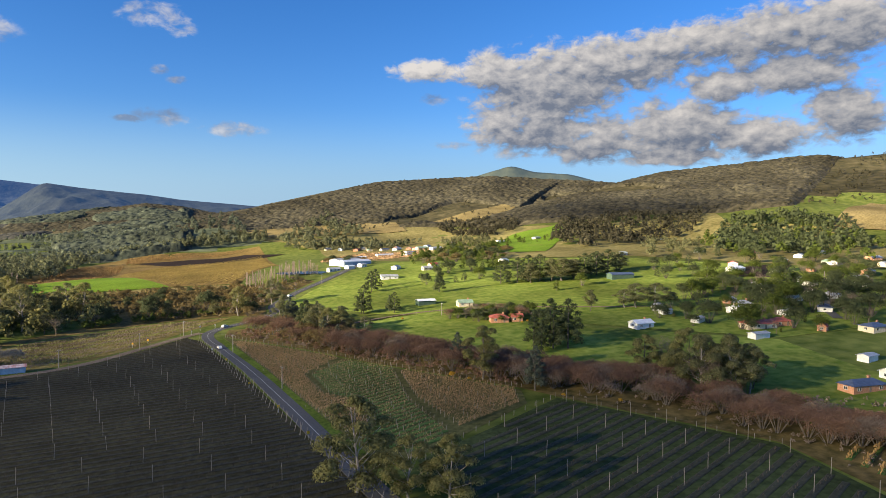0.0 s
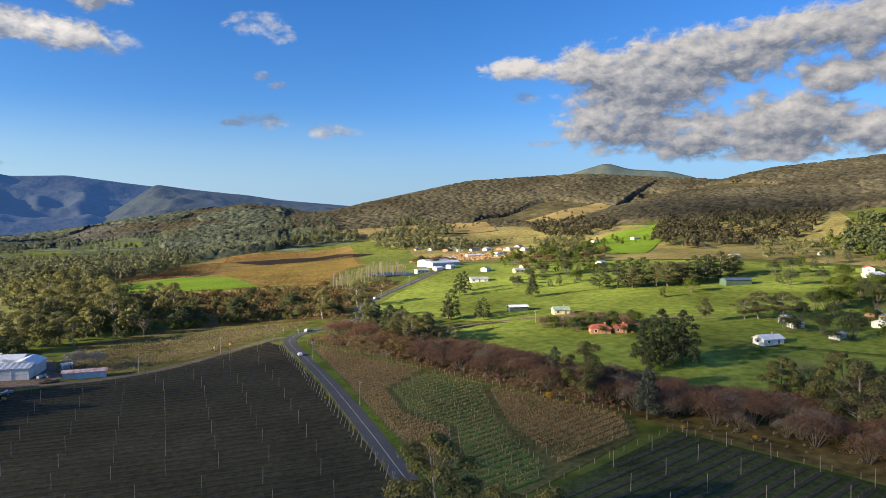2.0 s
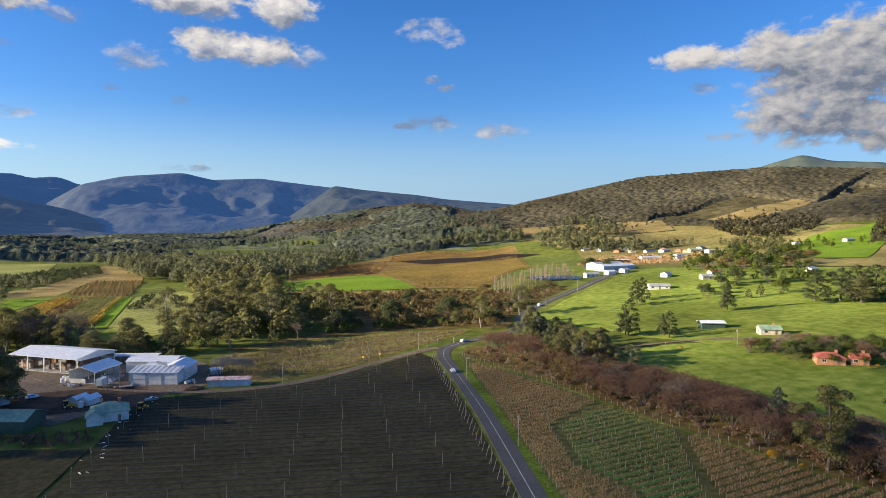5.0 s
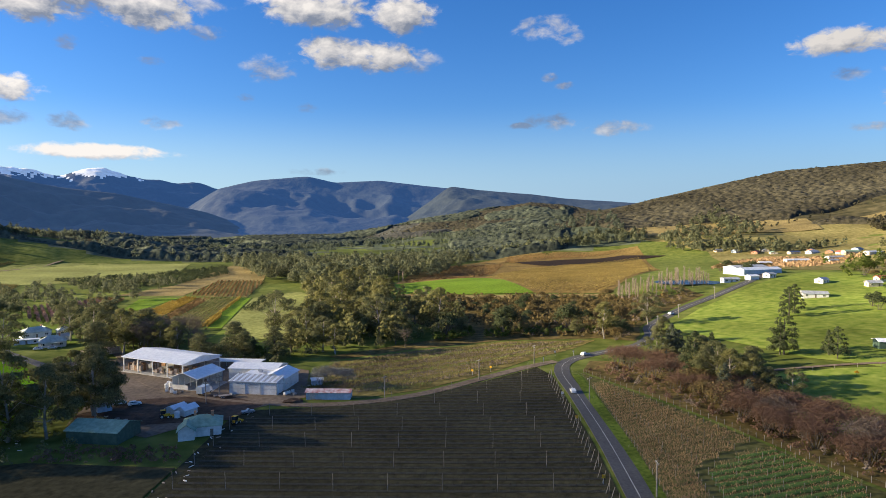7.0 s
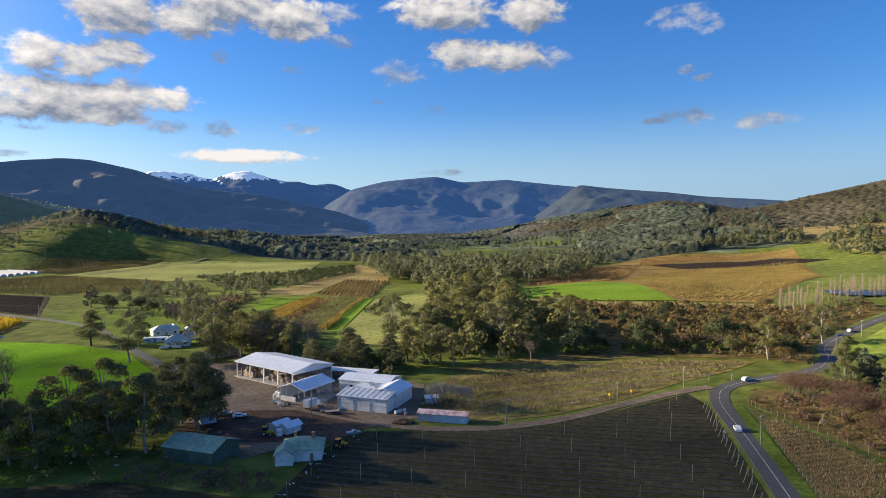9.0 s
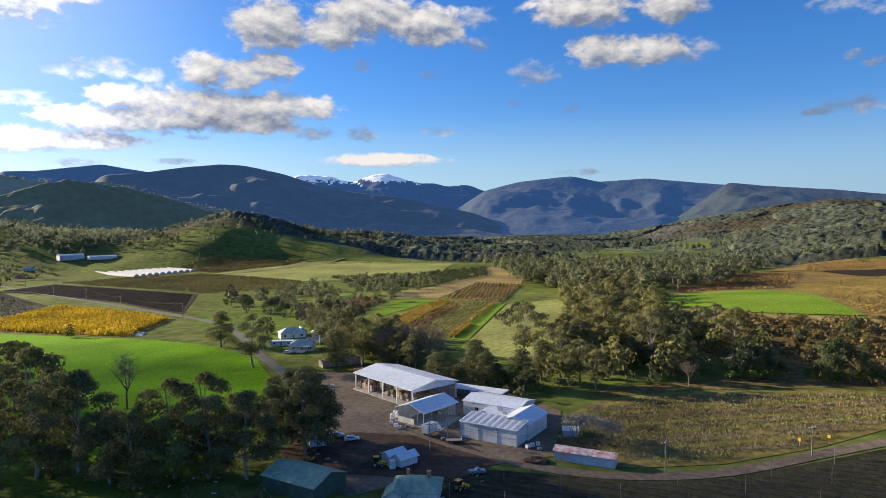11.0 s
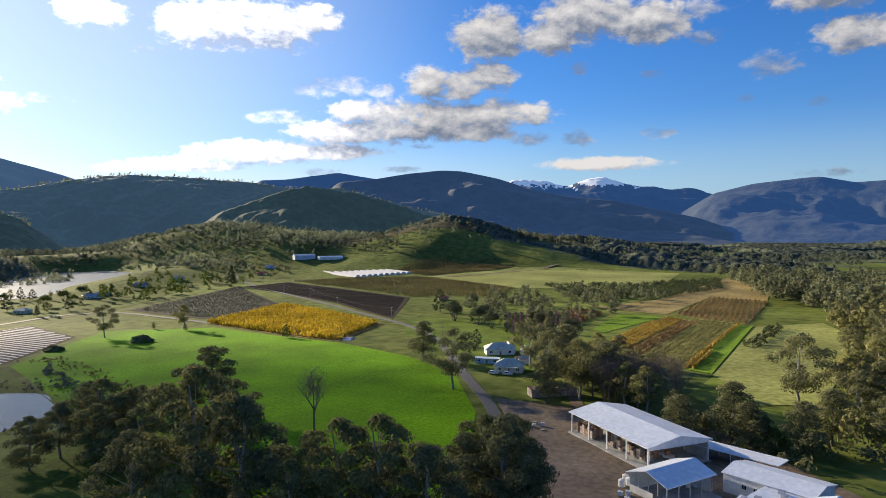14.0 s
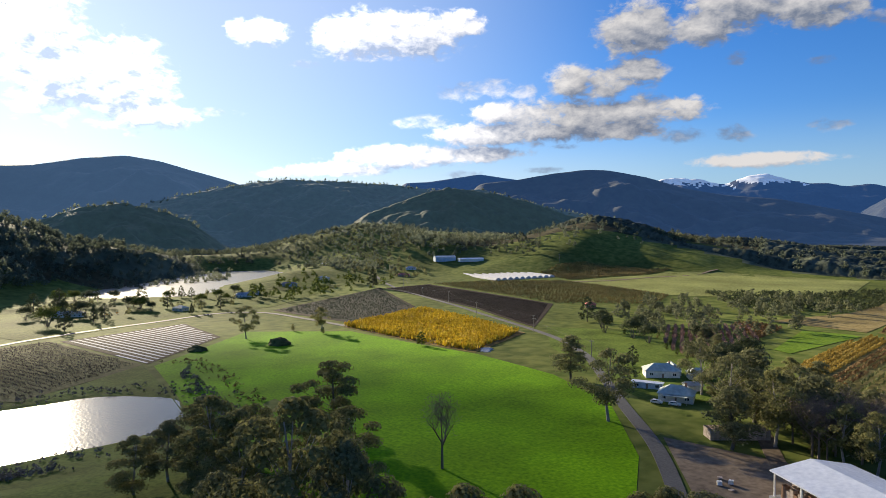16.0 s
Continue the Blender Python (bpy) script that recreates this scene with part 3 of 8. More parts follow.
drape("field_east_slope", [(132, 335), (150, 240), (200, 160), (260, 60), (360, 30), (505, 140), (460, 320), (380, 420), (290, 470), (230, 425), (170, 378)], GRASS, lift=0.2, label="green pasture slope with scattered trees")
drape("field_dome", [(-15, 613), (30, 560), (91, 482), (140, 453), (165, 500), (250, 640), (353, 967), (372, 1050), (170, 1110), (4, 917)], GOLD_GROUND, lift=0.3, step=25, label="golden vineyard on a low dome")
drape("field_dome_green", [(-32, 600), (-16, 528), (44, 498), (91, 482), (84, 590), (60, 680), (20, 640)], CROP, lift=0.5, step=15, label="bright green crop on the dome")
drape("field_dome_dark", [(160, 990), (330, 1000), (373, 929), (205, 906)], EARTH, lift=0.8, step=25, label="dark ploughed strip on the dome")
drape("field_flat", [(-411, 715), (-594, 780), (-563, 983), (-343, 1049), (-300, 860), (-330, 760)], PALE_GRASS, lift=0.3, step=25, label="wide pale green grazing flat")
drape("field_green", [(-410, 225), (-500, 313), (-448, 366), (-313, 362), (-247, 346), (-200, 322), (-160, 280), (-125, 225), (-125, 190), (-204, 190), (-290, 205)], LUSH, lift=0.08, label="vivid green grazing paddock")
drape("field_gold", [(-473, 374), (-518, 486), (-440, 470), (-352, 440), (-318, 364)], GOLD_GROUND, lift=0.2, label="golden orchard block")
drape("field_plough", [(-716, 580), (-717, 650), (-453, 585), (-365, 463), (-480, 515)], EARTH, lift=0.2, step=20, label="dark ploughed field with furrows")
drape("field_blueberry", [(-611, 385), (-726, 580), (-533, 488), (-487, 390)], EARTH, lift=0.2, step=20, label="dark field of low staked rows")
drape("field_plastic", [(-544, 205), (-418, 224), (-488, 290), (-578, 296)], EARTH, lift=0.15, label="ploughed bed laid with white plastic strips")
drape("field_brown", [(-537, 165), (-550, 200), (-418, 222), (-384, 184), (-365, 160), (-420, 120)], VINE_GROUND, lift=0.15, label="brown winter vine block by the pond")
drape("field_lake_side", [(-610, 295), (-560, 190), (-700, 130), (-800, 220), (-810, 330), (-900, 450), (-780, 560), (-640, 400)], LAKE_GRASS, lift=0.2, step=20, label="sunlit grass round the lakeside houses")

HILL_PASTURE = surface("hill pasture", (0.135, 0.125, 0.04), (0.29, 0.245, 0.1), 0.2, bump=0.4, stain=0.4, stain_scale=0.008, spec=0.03)
drape("field_hill_pasture", [(300, 500), (480, 320), (520, 150), (620, 40), (760, 180), (860, 300), (820, 460), (760, 700), (700, 1000), (560, 1180), (400, 1200), (420, 900), (330, 660)], HILL_PASTURE, lift=0.35, step=30, label="tawny green hillside pasture below the forest")
drape("field_hill_green", [(450, 497), (540, 600), (640, 680), (791, 710), (680, 590), (564, 505), (480, 440)], CROP, lift=0.8, step=25, label="bright green hillside field")
drape("field_hill_tan", [(854, 305), (960, 330), (1052, 338), (1048, 310), (880, 252)], DRY, lift=2.0, step=20, label="bare tan field high on the slope")
drape("field_glade", [(755, 1060), (770, 952), (860, 982), (985, 1055), (985, 1100), (860, 1074)], DRY, lift=2.0, step=20, label="dry tan clearing in the ridge forest")
drape("field_upper", [(695, 445), (705, 497), (800, 553), (893, 562), (897, 494), (828, 427), (762, 388)], HILL_PASTURE, lift=1.2, step=20, label="pale green field between forest tongues")
drape("field_tan", [(387, 1212), (547, 1189), (674, 1079), (634, 972), (488, 1011)], DRY, lift=1.5, step=25, label="dry tan field under the forest")
drape("field_slope_plough", [(403, 184), (486, 203), (510, 182), (431, 151)], EARTH, lift=0.6, step=12, label="ploughed brown field above the village")
drape("field_dome_edge", [(-16, 590), (0, 528), (44, 492), (92, 474), (142, 448), (136, 438), (88, 462), (40, 480), (-8, 512)], DRY, lift=0.35, step=10, label="dry grass strip below the green crop")
drape("field_orchard_west", [(-68, 100), (-63, 165), (-104, 172), (-150, 160), (-150, 90)], ORCHARD_GROUND, lift=0.3, label="dark netted orchard ground beside the shed")
drape("field_verge", [(43, 52), (50, 110), (57, 168), (61, 215), (64, 250), (61, 250), (57, 215), (53, 168), (47, 112), (41, 74)], VERGE, lift=0.15, step=5, label="green grass verge along the road")
drape("field_pond_bank", [(-420, 222), (-290, 204), (-204, 189), (-124, 188), (-128, 110), (-300, 100), (-410, 118), (-364, 158), (-384, 186)], VERGE, lift=0.12, label="dark green grass round the farm dam")
drape("field_bracken", [(-34, 293), (0, 314), (47, 330), (92, 322), (106, 308), (114, 322), (122, 345), (140, 370), (162, 392), (190, 414), (186, 440), (140, 437), (100, 455), (44, 478), (-4, 512), (-14, 430), (20, 345), (-40, 300)], BRACKEN, lift=0.1, step=10, label="brown bracken and rough grass on the bank")
drape("field_creek_bank", [(66, 254), (84, 194), (95, 150), (108, 112), (118, 82), (121, 66), (137, -2), (112, -62), (168, -62), (160, -10), (150, 40), (138, 70), (126, 108), (112, 150), (104, 190), (100, 225), (92, 262), (74, 272)], BRACKEN, lift=0.13, step=8, label="rough brown bank along the willow creek")
drape("field_creek_grass", [(150, 100), (200, 150), (255, 60), (210, -30), (170, 10), (158, 60)], GRASS, lift=0.18, label="shaded green paddock above the creek")
drape("field_east_wood", [(-110, 345), (-66, 305), (-60, 345), (-84, 342), (-111, 384)], GRASS, lift=0.18, label="green grass beside the wood")
TAWNY = surface("tawny vine ground", (0.11, 0.10, 0.03), (0.24, 0.2, 0.07), 0.3, bump=0.4, stain=0.3, stain_scale=0.02, spec=0.03)
drape("field_strip_vines", [(-184, 442), (-149, 394), (-125, 392), (-143, 552), (-168, 556), (-194, 567)], TAWNY, lift=0.2, label="sparse autumn vines over tawny grass")
drape("field_strip_green", [(-124, 390), (-113, 387), (-133, 548), (-142, 549)], CROP, lift=0.24, label="bright mown strip beside the vines")
drape("field_strip_left", [(-210, 477), (-199, 471), (-196, 560), (-204, 566), (-230, 564)], CROP, lift=0.22, label="green strip between vine blocks")
drape("field_far_vines", [(-195, 585), (-214, 744), (-163, 739), (-138, 556), (-168, 562)], TAWNY, lift=0.22, label="russet vine block on tawny ground")
drape("field_tan_meadow", [(-267, 599), (-200, 582), (-215, 744), (-165, 742), (-202, 950), (-268, 1005), (-245, 690)], DRY, lift=0.25, step=20, label="pale dry meadow behind the vines")
drape("field_wood_edge", [(-112, 385), (-131, 548), (-100, 590), (-80, 540), (-70, 440), (-68, 359), (-85, 345)], PALE_GRASS, lift=0.2, label="soft green meadow beside the wood")
drape("field_back_lane", [(-230, 440), (-290, 500), (-360, 470), (-300, 405), (-215, 345), (-185, 330), (-170, 370), (-200, 420)], VERGE, lift=0.16, label="rough grass between the lane and gardens")
ribbon("road_farm", [(128, 228), (171, 221), (215, 196), (250, 166), (275, 146)], 1.2, GRAVEL, lift=0.35, label="narrow dirt track across the paddocks")
ribbon("road_street", [(318, 62), (352, 84), (430, 112), (520, 150), (600, 180)], 2.4, ASPHALT, lift=0.5, label="village street climbing the slope")
ribbon("road_flat", [(-620, 742), (-560, 800), (-540, 900), (-520, 1010)], 3.0, GRAVEL, lift=0.6, label="pale dirt track beside the grazing flat")

def crown_tops(x, y, cell):
    """Rounded tree tops packed over the plan: one, of uneven size, to a cell; 0 between them."""
    gx, gy = np.floor(x / cell), np.floor(y / cell)
    best = np.zeros(np.shape(x))
    for dx in (-1, 0, 1):
        for dy in (-1, 0, 1):
            ix, iy = gx + dx, gy + dy
            s = 0.55 + 0.5 * lattice(ix + 13, iy + 7)
            cx, cy = (ix + 0.1 + 0.8 * lattice(ix, iy)) * cell, (iy + 0.1 + 0.8 * lattice(ix + 57, iy + 91)) * cell
            d = ((x - cx) ** 2 + (y - cy) ** 2) / (1.1 * cell * s) ** 2
            best = np.maximum(best, s * np.sqrt(np.clip(1 - d, 0, 1)))
    return best


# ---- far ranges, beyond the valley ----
# distance haze is put into these forests and the snow as bluish emission
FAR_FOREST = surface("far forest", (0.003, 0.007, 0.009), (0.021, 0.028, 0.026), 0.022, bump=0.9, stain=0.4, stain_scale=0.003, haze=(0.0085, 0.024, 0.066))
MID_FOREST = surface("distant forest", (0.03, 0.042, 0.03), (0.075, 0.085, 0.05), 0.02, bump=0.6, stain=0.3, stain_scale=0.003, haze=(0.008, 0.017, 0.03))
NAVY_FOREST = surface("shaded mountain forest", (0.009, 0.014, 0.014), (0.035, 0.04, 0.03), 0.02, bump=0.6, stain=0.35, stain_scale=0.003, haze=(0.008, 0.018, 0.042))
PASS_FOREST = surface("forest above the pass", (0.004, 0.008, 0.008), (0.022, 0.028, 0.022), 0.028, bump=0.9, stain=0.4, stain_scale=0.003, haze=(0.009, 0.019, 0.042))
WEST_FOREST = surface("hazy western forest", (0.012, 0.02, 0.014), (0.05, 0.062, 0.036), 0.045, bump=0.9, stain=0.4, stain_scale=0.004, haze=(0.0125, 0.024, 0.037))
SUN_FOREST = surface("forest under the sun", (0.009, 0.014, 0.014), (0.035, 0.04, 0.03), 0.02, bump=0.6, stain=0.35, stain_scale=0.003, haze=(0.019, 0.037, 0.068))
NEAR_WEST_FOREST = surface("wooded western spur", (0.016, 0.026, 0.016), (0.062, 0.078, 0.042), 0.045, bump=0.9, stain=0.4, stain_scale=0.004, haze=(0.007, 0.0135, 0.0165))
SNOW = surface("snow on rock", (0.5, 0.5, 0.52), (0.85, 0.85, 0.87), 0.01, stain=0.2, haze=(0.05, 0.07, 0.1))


def far_range(crest, material, reach, label, snow_line=None, seed=0.0, pitch=16, steps=76, crowns=0.0, rugged=0.0):
    """A mountain range: crest line in plan and height, with spurs running down towards the valley."""
    (ax, ay, az), (bx, by, _), (cx, cy, _), (dx, dy, dz) = crest[0], crest[1], crest[-2], crest[-1]
    k, j = 0.4 * reach / math.hypot(bx - ax, by - ay), 0.4 * reach / math.hypot(dx - cx, dy - cy)
    crest = [(ax + (ax - bx) * k * u, ay + (ay - by) * k * u, -20 + (az + 20) * (1 - u) ** 1.2) for u in (1, 0.75, 0.5, 0.25)] + list(crest)
    crest += [(dx + (dx - cx) * j * u, dy + (dy - cy) * j * u, -20 + (dz + 20) * (1 - u) ** 1.2) for u in (0.25, 0.5, 0.75, 1)]
    line = []
    for (ax, ay, az), (bx, by, bz) in zip(crest, crest[1:]):
        n = max(2, int(math.hypot(bx - ax, by - ay) / pitch))
        line += [(ax + (bx - ax) * k / n, ay + (by - ay) * k / n, az + (bz - az) * k / n) for k in range(n)]
    line.append(crest[-1])
    arr = np.array(line)
    for _ in range(2):
        arr[1:-1, 2] = (arr[:-2, 2] + 2 * arr[1:-1, 2] + arr[2:, 2]) / 4
    arr[:, 2] += rugged * rough(arr[:, 0] + seed, arr[:, 1], 150, 4)
    verts, count = [], len(arr)
    v = np.linspace(-0.25, 1, steps)
    for x, y, z in arr:
        r = math.hypot(x, y)
        ux, uy = -x / r, -y / r
        px, py = x + ux * v * reach, y + uy * v * reach
        spur = rough(px + seed, py - seed, reach * 0.42, 5)
        fall = np.clip(np.abs(v), 0, 1)
        low = -20.0
        h = low + (z - low) * (1 - fall) ** 1.35
        fold = 0.3 - np.abs(2 * wave_noise(px / (reach * 0.16) + seed, py / (reach * 0.16))) - 0.4 * np.abs(2 * wave_noise(px / (reach * 0.07), py / (reach * 0.07) + seed))
        spur = 0.75 * spur + 0.28 * fold
        h = h + spur * (z - low) * 0.95 * np.clip(fall * 2.2, 0, 1) * (1 - fall) + 5 * rough(px, py, 60, 2) * (1 - fall) * np.clip(fall * 5, 0.25, 1)
        h = np.minimum(h, z + 4)
        if crowns:
            h = h + crown_tops(px, py, 9.0) * crowns
        verts += list(zip(px, py, h))
    faces = [(i * steps + j, i * steps + j + 1, (i + 1) * steps + j + 1, (i + 1) * steps + j) for i in range(count - 1) for j in range(steps - 1)]
    me = mesh_of("backdrop", verts, faces, material, SNOW)
    for p in me.polygons:
        p.use_smooth = True
        if snow_line and p.center.z + 60 * wave_noise(p.center.x / 34, p.center.y / 26) + 30 * wave_noise(p.center.x / 13, p.center.y / 11) > snow_line:
            p.material_index = 1
    me.update()
    tagged(new("backdrop_range", me), label, "mountain", kind="structure")
    return np.array(verts)


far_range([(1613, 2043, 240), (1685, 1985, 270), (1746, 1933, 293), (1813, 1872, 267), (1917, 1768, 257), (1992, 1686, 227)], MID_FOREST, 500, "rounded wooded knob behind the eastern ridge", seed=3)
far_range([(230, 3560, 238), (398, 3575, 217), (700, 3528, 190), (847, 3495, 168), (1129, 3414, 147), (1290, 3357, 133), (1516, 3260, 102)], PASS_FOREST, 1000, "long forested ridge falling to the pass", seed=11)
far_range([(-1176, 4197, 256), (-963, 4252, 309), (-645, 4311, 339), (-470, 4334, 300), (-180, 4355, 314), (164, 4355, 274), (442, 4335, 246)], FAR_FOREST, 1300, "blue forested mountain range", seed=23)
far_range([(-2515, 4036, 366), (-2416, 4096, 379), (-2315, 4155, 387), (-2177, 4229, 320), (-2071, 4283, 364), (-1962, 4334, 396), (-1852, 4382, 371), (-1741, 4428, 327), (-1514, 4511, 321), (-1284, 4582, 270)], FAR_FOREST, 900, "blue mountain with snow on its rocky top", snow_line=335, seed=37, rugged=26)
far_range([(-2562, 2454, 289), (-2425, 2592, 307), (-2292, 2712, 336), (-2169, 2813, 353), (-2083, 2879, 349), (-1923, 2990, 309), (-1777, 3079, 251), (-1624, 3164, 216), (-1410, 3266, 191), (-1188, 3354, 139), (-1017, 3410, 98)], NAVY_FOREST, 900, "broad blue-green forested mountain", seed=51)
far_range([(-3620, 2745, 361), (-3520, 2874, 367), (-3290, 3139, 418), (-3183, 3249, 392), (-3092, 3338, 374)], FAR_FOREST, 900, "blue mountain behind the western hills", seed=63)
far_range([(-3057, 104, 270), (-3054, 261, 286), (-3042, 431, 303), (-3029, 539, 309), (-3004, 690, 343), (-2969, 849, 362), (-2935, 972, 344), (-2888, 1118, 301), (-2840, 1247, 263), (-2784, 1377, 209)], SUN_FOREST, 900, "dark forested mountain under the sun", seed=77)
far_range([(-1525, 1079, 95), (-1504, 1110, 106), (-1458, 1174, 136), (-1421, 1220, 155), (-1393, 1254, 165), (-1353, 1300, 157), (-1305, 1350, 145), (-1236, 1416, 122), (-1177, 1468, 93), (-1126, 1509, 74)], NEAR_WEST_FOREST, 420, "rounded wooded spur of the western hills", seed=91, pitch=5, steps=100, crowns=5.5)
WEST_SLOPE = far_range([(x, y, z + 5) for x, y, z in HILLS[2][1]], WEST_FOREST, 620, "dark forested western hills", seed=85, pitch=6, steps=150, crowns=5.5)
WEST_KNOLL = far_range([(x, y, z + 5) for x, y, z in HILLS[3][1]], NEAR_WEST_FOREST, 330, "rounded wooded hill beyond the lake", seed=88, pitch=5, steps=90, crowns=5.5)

# ---- trees and shrubs ----
BARK = surface("grey bark", (0.06, 0.05, 0.04), (0.17, 0.15, 0.125), 0.8, bump=0.4, stain=0.3, stain_scale=0.3)
PALE_BARK = surface("pale gum bark", (0.2, 0.175, 0.15), (0.4, 0.36, 0.32), 0.8, bump=0.3, stain=0.3, stain_scale=0.3)
GUM_LEAF = surface("gum leaves", (0.08, 0.09, 0.042), (0.25, 0.245, 0.115), 0.15, island=0.75, translucent=0.5, stain=0.25, stain_scale=0.05, spec=0.2)
GOLD_GUM_LEAF = surface("olive gum leaves", (0.1, 0.107, 0.04), (0.3, 0.28, 0.11), 0.15, island=0.75, translucent=0.5, stain=0.25, stain_scale=0.05, spec=0.2)
PINE_LEAF = surface("dark pine needles", (0.034, 0.048, 0.022), (0.1, 0.118, 0.05), 0.15, island=0.75, translucent=0.25, stain=0.2, stain_scale=0.05, spec=0.2)
GREEN_LEAF = surface("broad green leaves", (0.045, 0.07, 0.012), (0.13, 0.16, 0.03), 0.15, island=0.75, translucent=0.35, stain=0.2, spec=0.2)
BLUE_LEAF = surface("grey-green wattle leaves", (0.05, 0.065, 0.045), (0.12, 0.135, 0.095), 0.15, island=0.75, translucent=0.2, spec=0.2)
GREY_TWIG = surface("grey lichened twigs", (0.15, 0.15, 0.13), (0.33, 0.32, 0.29), 0.3, island=0.7)
RED_TWIG = surface("red-brown willow twigs", (0.105, 0.06, 0.04), (0.225, 0.135, 0.088), 0.15, island=0.7, translucent=0.1)
PALE_TWIG = surface("pale poplar twigs", (0.27, 0.2, 0.165), (0.47, 0.38, 0.32), 0.2, island=0.7)
BROWN_TWIG = surface("bare brown twigs", (0.11, 0.08, 0.06), (0.24, 0.19, 0.15), 0.2, island=0.7)
YELLOW_LEAF = surface("yellow autumn leaves", (0.30, 0.17, 0.015), (0.62, 0.38, 0.03), 0.2, island=0.7, translucent=0.35)
GORSE_LEAF = surface("gorse and bracken", (0.07, 0.068, 0.028), (0.24, 0.165, 0.062), 0.1, island=0.7, translucent=0.3, stain=0.3, stain_scale=0.04)


def leaf_cards(lumps, count, size, rng, thin=1.0, outward=0.78):
    """Small leaf clumps over rounded lumps (x, y, z, rx, ry, rz): corner points, four to a clump."""
    lumps = np.array(lumps, float)
    weight = lumps[:, 3] * lumps[:, 4] + lumps[:, 5] * lumps[:, 3]
    pick = rng.choice(len(lumps), count, p=weight / weight.sum())
    n = rng.normal(size=(count, 3))
    n /= np.linalg.norm(n, axis=1)[:, None]
    n[:, 2] = np.where(n[:, 2] < -0.35, -n[:, 2], n[:, 2])
    centre = lumps[pick, :3] + n * lumps[pick, 3:] * rng.uniform(0.55, 1.08, (count, 1))
    face = n * outward + rng.normal(size=(count, 3)) * (1 - outward)
    face /= np.linalg.norm(face, axis=1)[:, None]
    side = np.cross(face, rng.normal(size=(count, 3)))
    side /= np.linalg.norm(side, axis=1)[:, None]
    up = np.cross(face, side)
    s = rng.uniform(0.55, 1.25, (count, 1)) * size
    a, b = side * s, up * s * thin * rng.uniform(0.6, 1.0, (count, 1))
    c = rng.uniform(-0.35, 0.35, (4, count, 1))
    quad = np.stack((centre - a + b * c[0], centre - b + a * c[1], centre + a + b * c[2], centre + b + a * c[3]), 1)
    return quad.reshape(-1, 3)


def cards_mesh(name, points, material):
    me = bpy.data.meshes.new(name)
    n = len(points) // 4
    me.vertices.add(4 * n)
    me.vertices.foreach_set("co", np.asarray(points, np.float32).ravel())
    me.loops.add(4 * n)
    me.loops.foreach_set("vertex_index", np.arange(4 * n, dtype=np.int32))
    me.polygons.add(n)
    me.polygons.foreach_set("loop_start", np.arange(0, 4 * n, 4, dtype=np.int32))
    me.materials.append(material)
    me.update(calc_edges=True)
    return me


def limbs(bm, base, top, r, rng, spread, levels, tips, forks=3):
    pipe(bm, base, top, r, r * 0.6, 6 if levels > 1 else 4)
    tips.append(Vector(top))
    if levels == 0:
        return
    length = (Vector(top) - Vector(base)).length
    for k in range(forks):
        turn = 2 * math.pi * (k + rng.uniform(0, 0.8)) / forks
        out = Vector((math.cos(turn) * spread, math.sin(turn) * spread, rng.uniform(0.55, 1.0)))
        start = Vector(base).lerp(Vector(top), rng.uniform(0.7, 1.0))
        limbs(bm, start, start + out * length * rng.uniform(0.5, 0.75), r * 0.5, rng, spread, levels - 1, tips, forks)


def gum_tree(name, seed, leaf, bark, label, height=18.0, cards=5200, size=0.014, spread=0.62, bare=0.3, category="tree", group="gum trees"):
    """A eucalypt: bent trunk, forked limbs and a deep, uneven crown of many leaf heads with gaps between."""
    rng = np.random.default_rng(seed)
    tree = tagged(new(name), label, category, group)
    bm = bmesh.new()
    bend = Vector((rng.uniform(-0.9, 0.9), rng.uniform(-0.9, 0.9), 0))
    fork, top = Vector((0, 0, height * bare)) + bend, Vector((rng.uniform(-1, 1), rng.uniform(-1, 1), height * 0.86))
    pipe(bm, (0, 0, -0.6), fork, height * 0.022, height * 0.017, 8)
    pipe(bm, fork, top, height * 0.016, height * 0.004, 6)
    heads = []
    count = 19
    for k in range(count):
        f = (k + 0.4) / count
        girth = math.sin(math.pi * min(1, 0.16 + 0.86 * f)) ** 0.7
        r = height * 0.27 * spread / 0.62 * girth * rng.uniform(0.35, 1.1)
        turn = 2.4 * k + rng.uniform(-0.6, 0.6)
        z = height * (bare * 0.95 + (0.95 - bare) * f ** 0.9)
        s = height * rng.uniform(0.085, 0.14) * (1.1 - 0.35 * f)
        p = Vector((math.cos(turn) * r, math.sin(turn) * r, z))
        heads.append((p.x, p.y, p.z, s * 1.2, s * 1.2, s * 0.8))
        start = fork.lerp(top, max(0.0, f * 0.8 - 0.12))
        pipe(bm, start, p, height * 0.005 * (1.3 - f), height * 0.002, 5)
    part("trunk", bm, bark, tree)
    new("crown", cards_mesh("crown", leaf_cards(heads, cards, height * size, rng), leaf)).parent = tree
    return tree


